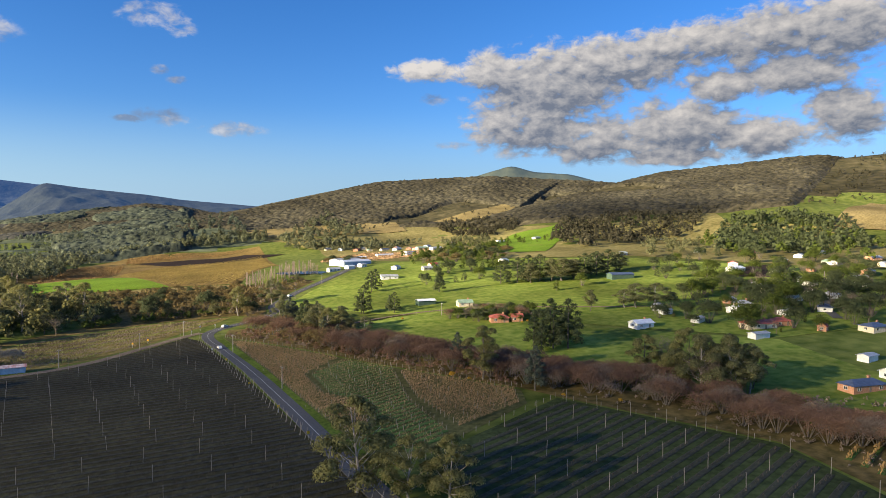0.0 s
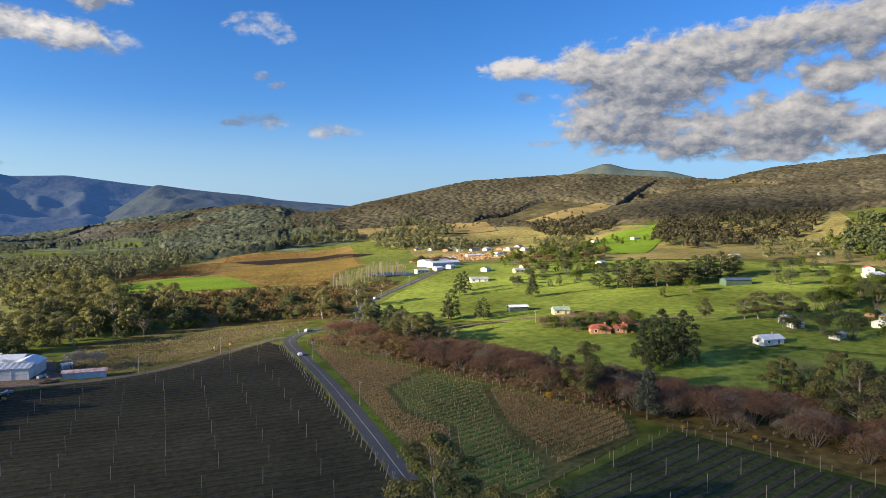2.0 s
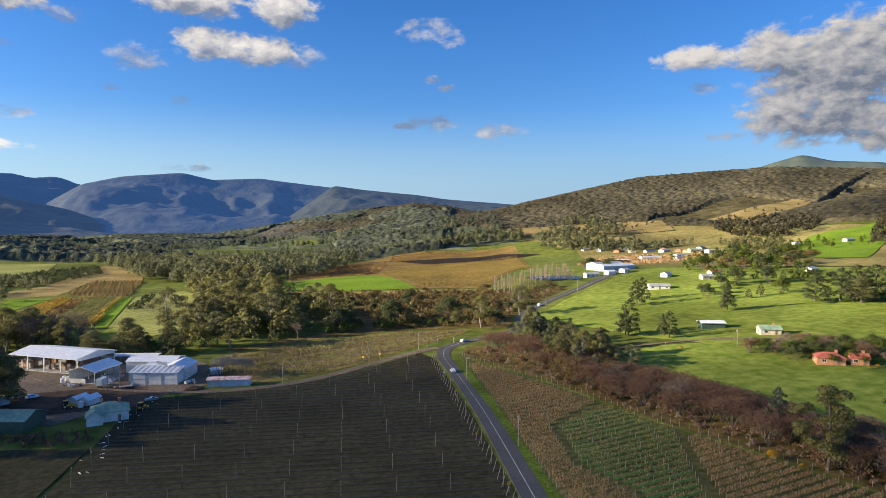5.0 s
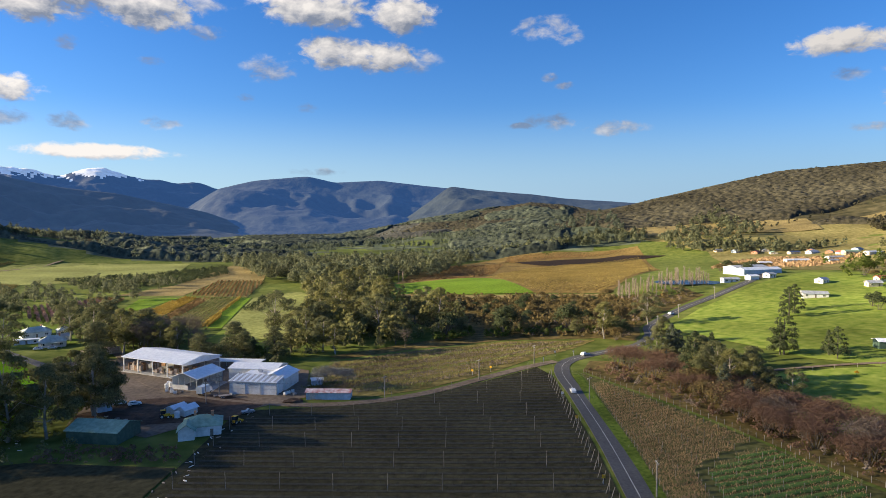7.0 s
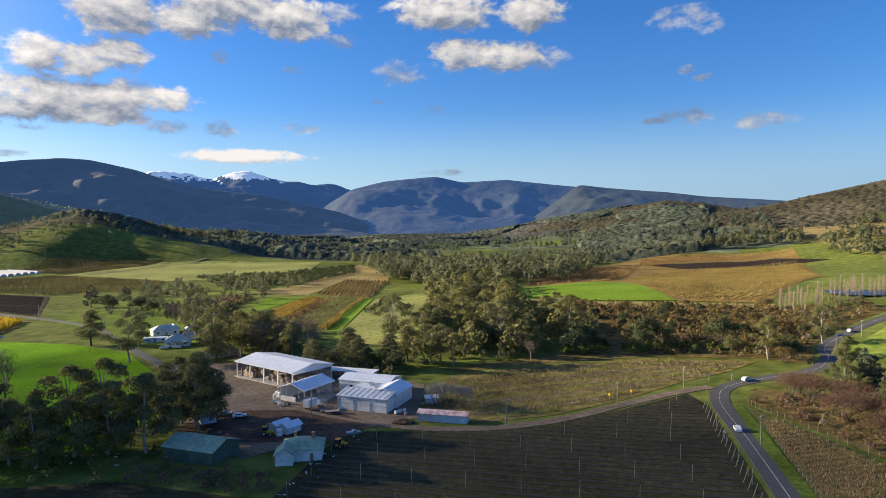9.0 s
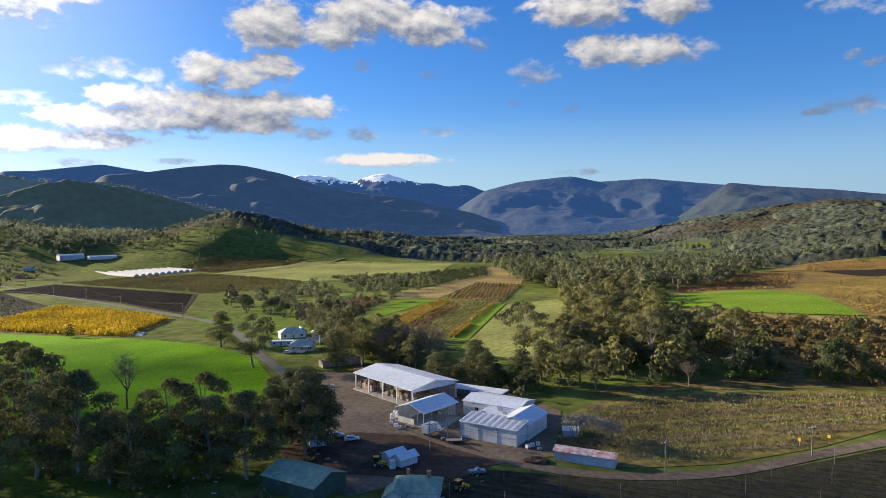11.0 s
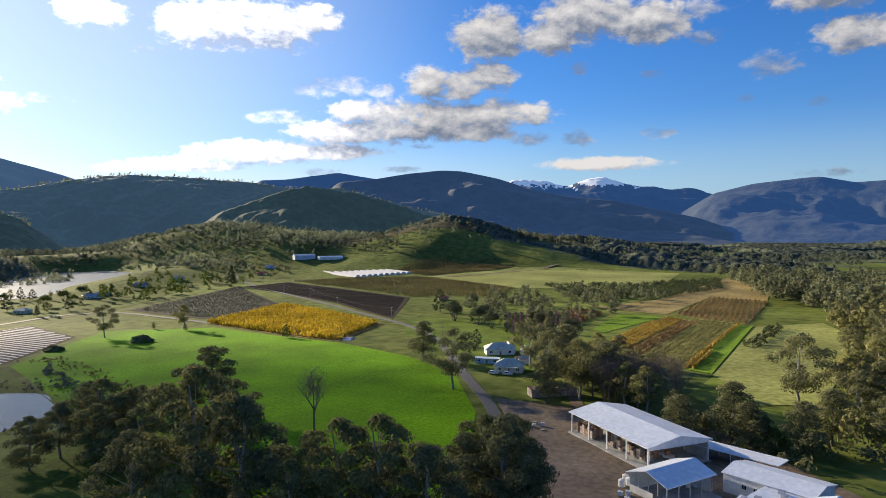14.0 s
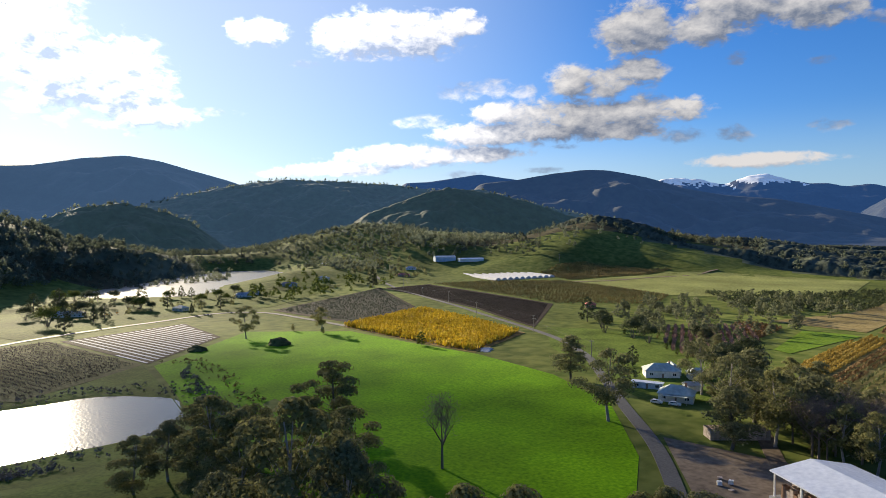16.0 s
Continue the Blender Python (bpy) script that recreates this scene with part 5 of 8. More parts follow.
# far hill and valley canopies: haze mixed into the base colours as grey-blue
KNOLL_CANOPY = surface("far hill forest canopy", (0.04, 0.044, 0.04), (0.11, 0.106, 0.088), 0.1, bump=0.9, stain=0.4, stain_scale=0.006, spec=0.05)
FLAT_CANOPY = surface("valley forest canopy", (0.024, 0.032, 0.025), (0.1, 0.114, 0.08), 0.13, bump=0.9, stain=0.4, stain_scale=0.006, spec=0.05)
GLADES = [[(800, 290), (960, 345), (1070, 350), (1060, 290), (850, 212)], [(380, 1215), (550, 1195), (680, 1080), (634, 965), (480, 1005)], [(440, 497), (540, 610), (640, 690), (800, 718), (690, 585), (564, 495), (480, 430)],
          [(750, 1065), (765, 945), (860, 975), (990, 1050), (990, 1105), (860, 1080)], [(690, 440), (700, 500), (800, 560), (900, 570), (905, 490), (830, 420), (760, 380)]]


def ridge_wood(x, y):
    d, _ = crest_of(x, y, HILLS[0][1])
    m = (900 * 0.68 - d - 315 * rough(x, y, 300, 2)) / 14
    open_land = (rough(x + 400, y, 220, 2) + 0.45) * 30
    return np.minimum(np.minimum(m, open_land), 1) * sum(plots_free(x + dx, y + dy, GLADES) for dx, dy in ((0, 0), (24, 0), (-24, 0), (0, 24), (0, -24))) / 5


def knoll_wood(x, y):
    d, _ = crest_of(x, y, HILLS[1][1])
    return np.minimum((420 * 0.9 - d - 100 * rough(x, y, 200, 2)) / 14, (rough(x - 300, y, 160, 2) + 0.3) * 30)


def flat_wood(x, y):
    m = np.minimum((y - 1100) / 12, (rough(x, y, 170, 2) + 0.06) * 30)
    return np.minimum(m, (x + 1500) / 12)


def foothill_wood(x, y):
    d, _ = crest_of(x, y, HILLS[6][1])
    return np.minimum((380 - d - 160 * rough(x, y, 160, 2)) / 10, (rough(x + 70, y, 130, 3) - 0.02) * 25) * (np.hypot(x + 965, y - 440) > 190)


foot_xy = np.stack((wood_rng.uniform(-1500, -760, 9000), wood_rng.uniform(380, 1350, 9000)), 1)
foot_xy = foot_xy[foothill_wood(foot_xy[:, 0], foot_xy[:, 1]) > 0.5][:2400]
woods("woodland", foot_xy, wood_rng.uniform(6, 11, len(foot_xy)), WEST_LEAF, 56, "patches of dark gum wood on rolling foothills", seed=97, broad=0.42)
canopy_sheet(-4, 72, 560, 2420, 0.12, 3.6, ridge_wood, 8.5, 6.0, RIDGE_CANOPY, "brown-green closed gum forest over the eastern ridge")
canopy_sheet(-6, 22, 1750, 2420, 0.1, 3.6, knoll_wood, 8.5, 4.5, KNOLL_CANOPY, "grey-brown closed gum forest on a far rounded hill")
canopy_sheet(-46, 16, 1010, 2500, 0.15, 5.0, flat_wood, 10.0, 11.0, FLAT_CANOPY, "dark closed gum forest over the far valley floor")


def hill_wood(which, count, near, seed, keep, gaps=0.05):
    """Trees over a wooded hillside, thinning out in open glades."""
    rng = np.random.default_rng(seed)
    foot, crest = HILLS[which]
    c = np.array(crest, float)
    xy = np.stack((rng.uniform(c[:, 0].min() - foot, c[:, 0].max() + foot, count * 14), rng.uniform(c[:, 1].min() - foot, c[:, 1].max() + foot, count * 14)), 1)
    d, _ = crest_of(xy[:, 0], xy[:, 1], crest)
    ok = (d + 0.35 * foot * rough(xy[:, 0], xy[:, 1], 300, 2) < foot * keep) & (np.hypot(xy[:, 0], xy[:, 1]) < near) & (rough(xy[:, 0] + 400, xy[:, 1], 220, 2) > -0.32 - gaps)
    xy = xy[ok][:count]
    woods("woodland", xy, rng.uniform(5, 9, len(xy)), HILL_LEAF if which < 2 else WEST_LEAF if which == 5 else HAZE_HILL_LEAF, 60 if which == 5 else 26, "brown-green gum forest on the hillside", seed=seed)


hill_wood(0, 5000, 2400, 91, 0.68, 0.22)
hill_wood(1, 700, 2700, 92, 0.8)
hill_wood(4, 260, 1500, 96, 0.5)
hill_wood(5, 2400, 1500, 95, 0.62)

more = [
    ([(541, 424), (566, 522), (700, 640), (803, 721), (890, 505), (785, 454), (640, 440)], 420, 8, 14),
    ([(557, 278), (700, 370), (853, 453), (896, 303), (758, 210), (600, 215)], 460, 8, 15),
    ([(377, 1004), (500, 904), (573, 806), (434, 840)], 130, 8, 14),
    ([(600, 700), (690, 960), (760, 1000), (800, 830), (680, 720)], 260, 8, 13),
    ([(-1040, 640), (-900, 900), (-760, 880), (-800, 980), (-1100, 1000), (-1300, 820)], 300, 6, 12),
    ([(-830, 1100), (-700, 1080), (-600, 1180), (-700, 1300), (-820, 1220)], 260, 7, 12),
]
for k, (corners, count, low, high) in enumerate(more):
    spots = wood_plot(corners, count, wood_rng)
    woods("woodland", spots, wood_rng.uniform(low, high, count), HILL_LEAF if k in (0, 3) else PINE_LEAF if k == 1 else FAR_LEAF, 40, "clump of dark gum trees on open slopes", seed=120 + k)
spots = wood_plot([(-2, 520), (0, 420), (40, 365), (100, 345), (135, 400), (140, 445), (95, 465), (50, 480)], 900, wood_rng)
woods("scrub", spots, wood_rng.uniform(1.5, 4.5, 900), GORSE_LEAF, 16, "dense gorse and bracken scrub on the bank", seed=140, broad=0.6)
spots = wood_plot([(-105, 172), (-100, 182), (-68, 180), (-62, 168)], 160, wood_rng)
woods("scrub", spots, wood_rng.uniform(0.8, 1.8, 160), RED_TWIG, 16, "low russet bushes beside the machinery shed", seed=141, broad=0.6)
spots = wood_plot([(150, -25), (172, 20), (205, -10), (190, -60)], 200, wood_rng)
woods("scrub", spots, wood_rng.uniform(0.8, 2.5, 200), BROWN_TWIG, 16, "tangled brown scrub along the creek", seed=142, broad=0.6)

gardens = [
    ([(520, 200), (600, 330), (760, 420), (860, 300), (640, 120)], 60, 8, 15),
    ([(430, 560), (520, 700), (600, 760), (560, 640), (480, 520)], 40, 8, 14),
    ([(-640, 400), (-740, 400), (-800, 470), (-860, 560), (-780, 640), (-720, 580)], 70, 5, 15),
    ([(-620, 300), (-700, 150), (-800, 230), (-800, 300), (-760, 420), (-660, 380)], 26, 5, 12),
    ([(260, 360), (320, 330), (480, 520), (440, 600), (300, 440)], 60, 5, 12),
    ([(480, 300), (560, 260), (700, 420), (660, 460)], 40, 7, 14),
    ([(330, 560), (420, 600), (620, 620), (620, 560), (450, 500)], 60, 4, 10),
    ([(-1040, 660), (-860, 600), (-760, 700), (-900, 780)], 60, 5, 12),
]
for k, (corners, count, low, high) in enumerate(gardens):
    spots = wood_plot(corners, count, wood_rng)
    woods("woodland", spots, wood_rng.uniform(low, high, count), (GREEN_LEAF, GUM_LEAF)[k % 2], 70, "scattered garden and shelter trees on the flat", seed=160 + k)

thickets = [
    ([(67, 254), (85, 196), (96, 152), (109, 114), (118, 84), (126, 90), (114, 130), (106, 170), (100, 205), (94, 240), (84, 262)], 240, 0.8, 2.8, RED_TWIG, 44),
    ([(67, 254), (85, 196), (96, 152), (109, 114), (118, 84), (126, 90), (114, 130), (106, 170), (100, 205), (94, 240), (84, 262)], 110, 0.8, 2.4, BROWN_TWIG, 40),
    ([(124, 70), (140, 0), (120, -55), (165, -58), (156, -10), (146, 38), (134, 66)], 160, 0.5, 1.6, BROWN_TWIG, 36),
    ([(48, 334), (92, 326), (106, 312), (118, 345), (136, 372), (158, 394), (184, 416), (178, 436), (140, 434), (100, 400), (60, 360)], 300, 1.2, 4.0, GORSE_LEAF, 40),
    ([(48, 334), (92, 326), (106, 312), (118, 345), (136, 372), (158, 394), (184, 416), (178, 436), (140, 434), (100, 400), (60, 360)], 130, 1.2, 3.6, BROWN_TWIG, 40),
    ([(84, 262), (100, 262), (118, 236), (116, 200), (106, 200), (100, 230)], 60, 3, 8, BLUE_LEAF, 90),
    ([(-70, 345), (-66, 440), (-100, 560), (-60, 640), (-20, 560), (-5, 430), (30, 350), (5, 332), (-40, 305), (-56, 305)], 90, 9, 20, GOLD_GUM_LEAF, 170),
    ([(-70, 335), (-66, 440), (-90, 560), (-20, 560), (-5, 430), (36, 345), (5, 326), (-40, 296), (-56, 298)], 260, 2.5, 6, GUM_LEAF, 60),
    ([(10, 330), (62, 338), (95, 332), (90, 350), (50, 352), (10, 350)], 70, 2, 5, GREEN_LEAF, 50),
    ([(-180, 372), (-160, 400), (-128, 372), (-116, 316), (-150, 330), (-178, 350)], 90, 2.5, 6, GUM_LEAF, 60),
    ([(-106, 296), (-60, 282), (-56, 302), (-100, 314)], 50, 2.5, 6, GUM_LEAF, 60),
    ([(-170, 165), (-96, 170), (-98, 205), (-118, 225), (-165, 200)], 70, 1.5, 4, GUM_LEAF, 60),
    ([(-400, 240), (-370, 225), (-330, 216), (-300, 214), (-276, 205), (-262, 175), (-268, 205), (-300, 222), (-360, 230)], 160, 0.8, 2.2, BROWN_TWIG, 30),
    ([(-345, 140), (-300, 128), (-265, 140), (-262, 165), (-280, 142), (-320, 138)], 90, 0.8, 2.2, BROWN_TWIG, 30),
    ([(100, 268), (112, 262), (116, 240), (106, 200), (100, 205), (96, 235)], 80, 2, 4.5, RED_TWIG, 50),
    ([(-118, 455), (-110, 455), (-114, 545), (-122, 545)], 60, 2, 4, PINE_LEAF, 50),
    ([(-402, 757), (-319, 832), (-270, 978), (-229, 841), (-246, 720), (-283, 635)], 1100, 2.0, 5.0, PINE_LEAF, 30),
]
for k, (corners, count, low, high, leaf, cards) in enumerate(thickets):
    spots = wood_plot(corners, count, wood_rng)
    woods("thicket", spots, wood_rng.uniform(low, high, count), leaf, cards, "tangled undergrowth and young trees of the wood", seed=180 + k, broad=0.34 if high > 8 else 0.55)
# reeds and rushes round the farm dam
line, reach, _ = BASINS[1]
spots = [(x, y) for x, y in zip(wood_rng.uniform(-395, -245, 3000), wood_rng.uniform(115, 245, 3000)) if 1.22 < float(crest_of(np.array(x), np.array(y), [(a, b, 0) for a, b in line])[0]) / reach / (1 + 0.1 * wood_rng.normal()) < 1.62][:420]
woods("reeds", spots, wood_rng.uniform(0.6, 1.9, len(spots)), BROWN_TWIG, 24, "brown rushes and bracken round the farm dam", seed=171, broad=0.6)
spots = wood_plot([(-420, 228), (-400, 240), (-345, 232), (-290, 222), (-262, 200), (-258, 215), (-300, 236), (-360, 246), (-410, 252)], 130, wood_rng)
woods("reeds", spots, wood_rng.uniform(0.6, 2.0, len(spots)), GORSE_LEAF, 24, "dark bracken along the paddock's edge", seed=172, broad=0.6)
# forest over the western hills
for slope, count, seed, steps in ((WEST_SLOPE, 900, 174, 150), (WEST_KNOLL, 150, 175, 90)):
    keep = slope[(slope[:, 2] > 60) & (np.arange(len(slope)) % steps < steps * 0.24) & (rough(slope[:, 0] + 400, slope[:, 1], 240, 2) > -0.3)]
    keep = keep[np.random.default_rng(seed).permutation(len(keep))[:count]]
    keep = keep + np.random.default_rng(seed + 9).uniform(-10, 10, keep.shape) * (1, 1, 0)
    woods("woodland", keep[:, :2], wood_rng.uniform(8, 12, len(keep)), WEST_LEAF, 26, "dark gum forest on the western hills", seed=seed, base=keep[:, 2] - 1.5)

# ---- orchard, hop and vine rows ----
BARE_CANE = surface("bare canes", (0.2, 0.125, 0.065), (0.46, 0.3, 0.165), 0.3, island=0.7)
DARK_CANE = surface("dark bare orchard twigs", (0.03, 0.025, 0.02), (0.085, 0.066, 0.052), 0.3, island=0.7)
OCHRE_LEAF = surface("ochre vine leaves", (0.24, 0.165, 0.03), (0.47, 0.34, 0.07), 0.2, island=0.7, translucent=0.2)
GOLD_LEAF = surface("golden leaves", (0.33, 0.225, 0.012), (0.64, 0.47, 0.04), 0.2, island=0.7, translucent=0.2)
RUSSET_LEAF = surface("russet leaves", (0.17, 0.1, 0.04), (0.34, 0.215, 0.08), 0.2, island=0.7)
SPARSE_LEAF = surface("thin green vines", (0.10, 0.13, 0.03), (0.24, 0.25, 0.08), 0.2, island=0.7)
PINK_CANE = surface("pinkish bare canes", (0.17, 0.10, 0.085), (0.33, 0.21, 0.18), 0.2, island=0.7)
POST_WOOD = surface("weathered grey post", (0.15, 0.14, 0.125), (0.29, 0.265, 0.24), 3, stain=0.2, stain_scale=0.5)
GREY_BED = surface("grey tilled bed", (0.02, 0.02, 0.012), (0.05, 0.047, 0.03), 0.8, bump=0.4)
GRASS_BED = surface("mown grass strip", (0.04, 0.085, 0.012), (0.09, 0.16, 0.025), 0.7, bump=0.4)
PLASTIC = surface("white plastic film", (0.4, 0.41, 0.44), (0.55, 0.55, 0.58), 0.6, roughness=0.75, stain=0.1, spec=0.1)


def rows_over(corners, azimuth, spacing):
    """End points of parallel rows that fill a plot."""
    a = radians(azimuth)
    d, n = (math.sin(a), math.cos(a)), (math.cos(a), -math.sin(a))
    off = [x * n[0] + y * n[1] for x, y in corners]
    out, s = [], min(off) + spacing * 0.6
    while s < max(off):
        cuts = []
        for k in range(len(corners)):
            p, q, o0, o1 = corners[k], corners[(k + 1) % len(corners)], off[k], off[(k + 1) % len(corners)]
            if (o0 > s) != (o1 > s):
                t = (s - o0) / (o1 - o0)
                x, y = p[0] + (q[0] - p[0]) * t, p[1] + (q[1] - p[1]) * t
                cuts.append(x * d[0] + y * d[1])
        cuts.sort()
        for c0, c1 in zip(cuts[::2], cuts[1::2]):
            if c1 - c0 > 6:
                c0, c1 = c0 + 1.0, c1 - 1.0
                out.append(((s * n[0] + c0 * d[0], s * n[1] + c0 * d[1]), (s * n[0] + c1 * d[0], s * n[1] + c1 * d[1])))
        s += spacing
    return out


def bed_mesh(name, a, b, half, material, high=0.12):
    n = max(2, int(math.dist(a, b) / 8))
    d = Vector((b[0] - a[0], b[1] - a[1])).normalized()
    f = np.linspace(0, 1, n)
    x, y = a[0] + (b[0] - a[0]) * f, a[1] + (b[1] - a[1]) * f
    z = land(x, y)
    verts, faces = [], []
    for k in range(n):
        for s, up in ((-half, 0.0), (-half * 0.7, high), (half * 0.7, high), (half, 0.0)):
            verts.append((x[k] + d.y * s, y[k] - d.x * s, z[k] + 0.16 + up))
        if k:
            o = 4 * k
            faces += [(o - 4 + i, o + i, o + 1 + i, o - 3 + i) for i in range(3)]
    return mesh_of(name, verts, faces, material)


def canopy_points(a, b, low, high, width, per_metre, size, thin, rng):
    long = math.dist(a, b)
    n = max(4, int(long * per_metre))
    f = rng.uniform(0, 1, n)
    f = f[rough(a[0] + (b[0] - a[0]) * f, a[1] + (b[1] - a[1]) * f, 14, 2) > -0.45 + rng.uniform(-0.2, 0.2, len(f))]
    n = len(f)
    x, y = a[0] + (b[0] - a[0]) * f + rng.normal(0, width, n), a[1] + (b[1] - a[1]) * f + rng.normal(0, width, n)
    c = np.stack((x, y, land(x, y) + rng.uniform(low, high, n)), 1)
    up = np.stack((rng.normal(0, 0.35, n), rng.normal(0, 0.35, n), np.ones(n)), 1)
    side = np.cross(up, rng.normal(size=(n, 3)))
    side /= np.linalg.norm(side, axis=1)[:, None]
    s = size * rng.uniform(0.6, 1.3, (n, 1))
    u, v = up * s, side * s * thin
    return np.stack((c - u - v * 0.6, c - u * 0.6 + v, c + u + v * 0.5, c + u * 0.7 - v), 1).reshape(-1, 3)


POST_BM = {}


def post_mesh(high, radius):
    key = (high, radius)
    if key not in POST_BM:
        bm = bmesh.new()
        pipe(bm, (0, 0, -0.3), (0, 0, high), radius, radius * 0.85, 6)
        me = bpy.data.meshes.new("post")
        bm.to_mesh(me)
        bm.free()
        me.materials.append(POST_WOOD)
        POST_BM[key] = me
    return POST_BM[key]


def plot_rows(name, corners, azimuth, spacing, label, group, bed=None, leaf=None, low=0.3, high=1.8, per_metre=5, size=0.45, thin=0.3, width=0.25,
              post_every=0, post_step=12, post_high=2.0, post_radius=0.06, half=0.6, seed=1, leaf_of=None):
    rng = np.random.default_rng(seed)
    for k, (a, b) in enumerate(rows_over(corners, azimuth, spacing)):
        row = tagged(new(name, bed_mesh(name, a, b, half, bed) if bed else None), label, "crop row", group)
        if leaf or leaf_of:
            new("canopy", cards_mesh("canopy", canopy_points(a, b, low, high, width, per_metre, size, thin, rng), leaf_of(k) if leaf_of else leaf)).parent = row
        if post_every and k % post_every == 0:
            n = max(1, round(math.dist(a, b) / post_step))
            for i in range(n + 1):
                x, y = a[0] + (b[0] - a[0]) * i / n, a[1] + (b[1] - a[1]) * i / n
                post = new("post", post_mesh(post_high, post_radius))
                post.location, post.parent = (x, y, lay(x, y)), row
                post.rotation_euler = (rng.normal(0, 0.02), rng.normal(0, 0.02), 0)


ORCHARD = [(-62, 105), (-58, 205), (-37, 214), (-18, 216), (2, 224), (28, 245), (50, 262), (52, 245), (46, 170), (37, 90), (27, 0), (14, -40), (-58, -40)]
plot_rows("orchard_trellis", ORCHARD, 96, 3.6, "bare dark orchard row on a tall post trellis", "orchard rows", bed=GREY_BED, leaf=DARK_CANE, low=0.3, high=2.2, per_metre=6, size=0.4, thin=0.06,
          post_every=4, post_step=13, post_high=4.4, post_radius=0.065, half=0.7, seed=2)
HOPS = [(119, 62), (134, -3), (112, -50), (62, -55), (48, 10), (54, 46)]
HOP_BED = surface("hop row bed", (0.024, 0.026, 0.013), (0.052, 0.052, 0.028), 0.8, bump=0.4)
plot_rows("hop_trellis", HOPS, 80, 3.8, "dark tilled row under tall pale poles", "hop rows", bed=HOP_BED, leaf=DARK_CANE, low=0.2, high=0.8, per_metre=1.5, size=0.3, thin=0.2,
          post_every=3, post_step=14, post_high=4.4, post_radius=0.08, half=0.9, seed=3)
BROWN_A = [(64, 248), (80, 194), (89, 166), (66, 150), (60, 120), (66, 100), (56, 80), (46, 72), (49, 110), (56, 168)]
BROWN_B = [(98, 134), (107, 110), (116, 82), (107, 69), (75, 60), (82, 95)]
GREEN_A = [(90, 163), (98, 136), (80, 95), (72, 60), (53, 52), (46, 70), (57, 80), (67, 100), (61, 120), (67, 149)]
for plot, leaf, dense, seed in ((BROWN_A, BARE_CANE, 9, 4), (BROWN_B, BARE_CANE, 9, 5), (GREEN_A, BARE_CANE, 2.5, 6)):
    plot_rows("vine_trellis", plot, 78, 3.0, "leafless brown vine row on short posts" if dense > 3 else "pruned vine row over green grass", "vine rows", bed=GRASS_BED if dense < 3 else None, leaf=leaf,
              low=0.3, high=1.6, per_metre=dense * 4.5, size=0.24, thin=0.13, width=0.1, post_every=1, post_step=7, post_high=1.9, post_radius=0.05, half=1.0, seed=seed)
plot_rows("vine_trellis", [(139, -12), (175, -30), (170, -70), (120, -60)], 80, 4.0, "russet vine row by the creek", "vine rows", bed=GRASS_BED, leaf=RUSSET_LEAF, per_metre=6, half=0.8, seed=7)
plot_rows("fruit_hedge", [(-476, 376), (-516, 482), (-440, 467), (-355, 438), (-321, 366)], 60, 4.6, "golden autumn fruit row", "golden rows", leaf=GOLD_LEAF, low=0.3, high=3.2, per_metre=7, size=0.75, thin=0.7, width=0.8, seed=8)
plot_rows("vine_trellis", [(-184, 444), (-164, 416), (-178, 552), (-194, 566)], -6, 3.4, "golden autumn vine row", "golden rows", leaf=OCHRE_LEAF, high=1.9, per_metre=8, size=0.45, thin=0.6, width=0.3, seed=9)
plot_rows("vine_trellis", [(-162, 414), (-150, 397), (-168, 554), (-177, 552)], -6, 3.4, "russet autumn vine row", "russet rows", leaf=RUSSET_LEAF, high=1.8, per_metre=6, size=0.42, thin=0.5, width=0.3, seed=16)
plot_rows("vine_trellis", [(-148, 396), (-127, 393), (-145, 551), (-167, 554)], -6, 3.4, "thin green and brown vine row", "sparse rows", leaf=SPARSE_LEAF, high=1.6, per_metre=4, size=0.36, thin=0.5, width=0.3, seed=17)
plot_rows("vine_trellis", [(-126, 393), (-122, 391), (-140, 548), (-144, 550)], -6, 3.0, "single golden vine row beside the mown strip", "golden rows", leaf=OCHRE_LEAF, high=2.0, per_metre=9, size=0.5, thin=0.6, width=0.3, seed=18)
plot_rows("vine_trellis", [(-274, 562), (-274, 583), (-240, 563), (-232, 505)], -10, 3.6, "orange autumn vine row", "orange rows", leaf=RUSSET_LEAF, high=2.2, per_metre=7, size=0.5, thin=0.6, width=0.4, seed=19)
plot_rows("vine_trellis", [(-195, 587), (-214, 742), (-163, 737), (-138, 558), (-168, 564)], -12, 3.8, "russet autumn vine row on the far block", "russet rows", leaf=RUSSET_LEAF, high=1.8, per_metre=6, size=0.45, thin=0.5, width=0.3, seed=10)
plot_rows("vine_trellis", [(-219, 420), (-225, 500), (-262, 560), (-300, 520), (-250, 440)], -30, 4.4, "pinkish bare vine row along the lane", "bare rows", leaf=PINK_CANE, high=2.6, per_metre=7, size=0.7, thin=0.3, width=0.5, seed=11)
plot_rows("berry_bed", [(-609, 390), (-722, 576), (-536, 486), (-491, 394)], 30, 4.2, "dark staked row of low berry bushes", "berry rows", bed=GREY_BED, leaf=BLUE_LEAF, high=1.0, per_metre=1.6, size=0.45, thin=0.7, half=1.0, seed=12)
plot_rows("plastic_bed", [(-542, 207), (-420, 225), (-488, 288), (-576, 294)], 81, 4.7, "raised bed under shining white plastic film", "plastic rows", bed=PLASTIC, half=0.75, seed=13)
plot_rows("vine_trellis", [(-534, 168), (-546, 198), (-420, 219), (-388, 184), (-370, 162), (-420, 124)], 75, 4.0, "brown leafless vine row by the pond", "bare rows", leaf=DARK_CANE, high=1.4, per_metre=5, size=0.36, thin=0.25, seed=14)
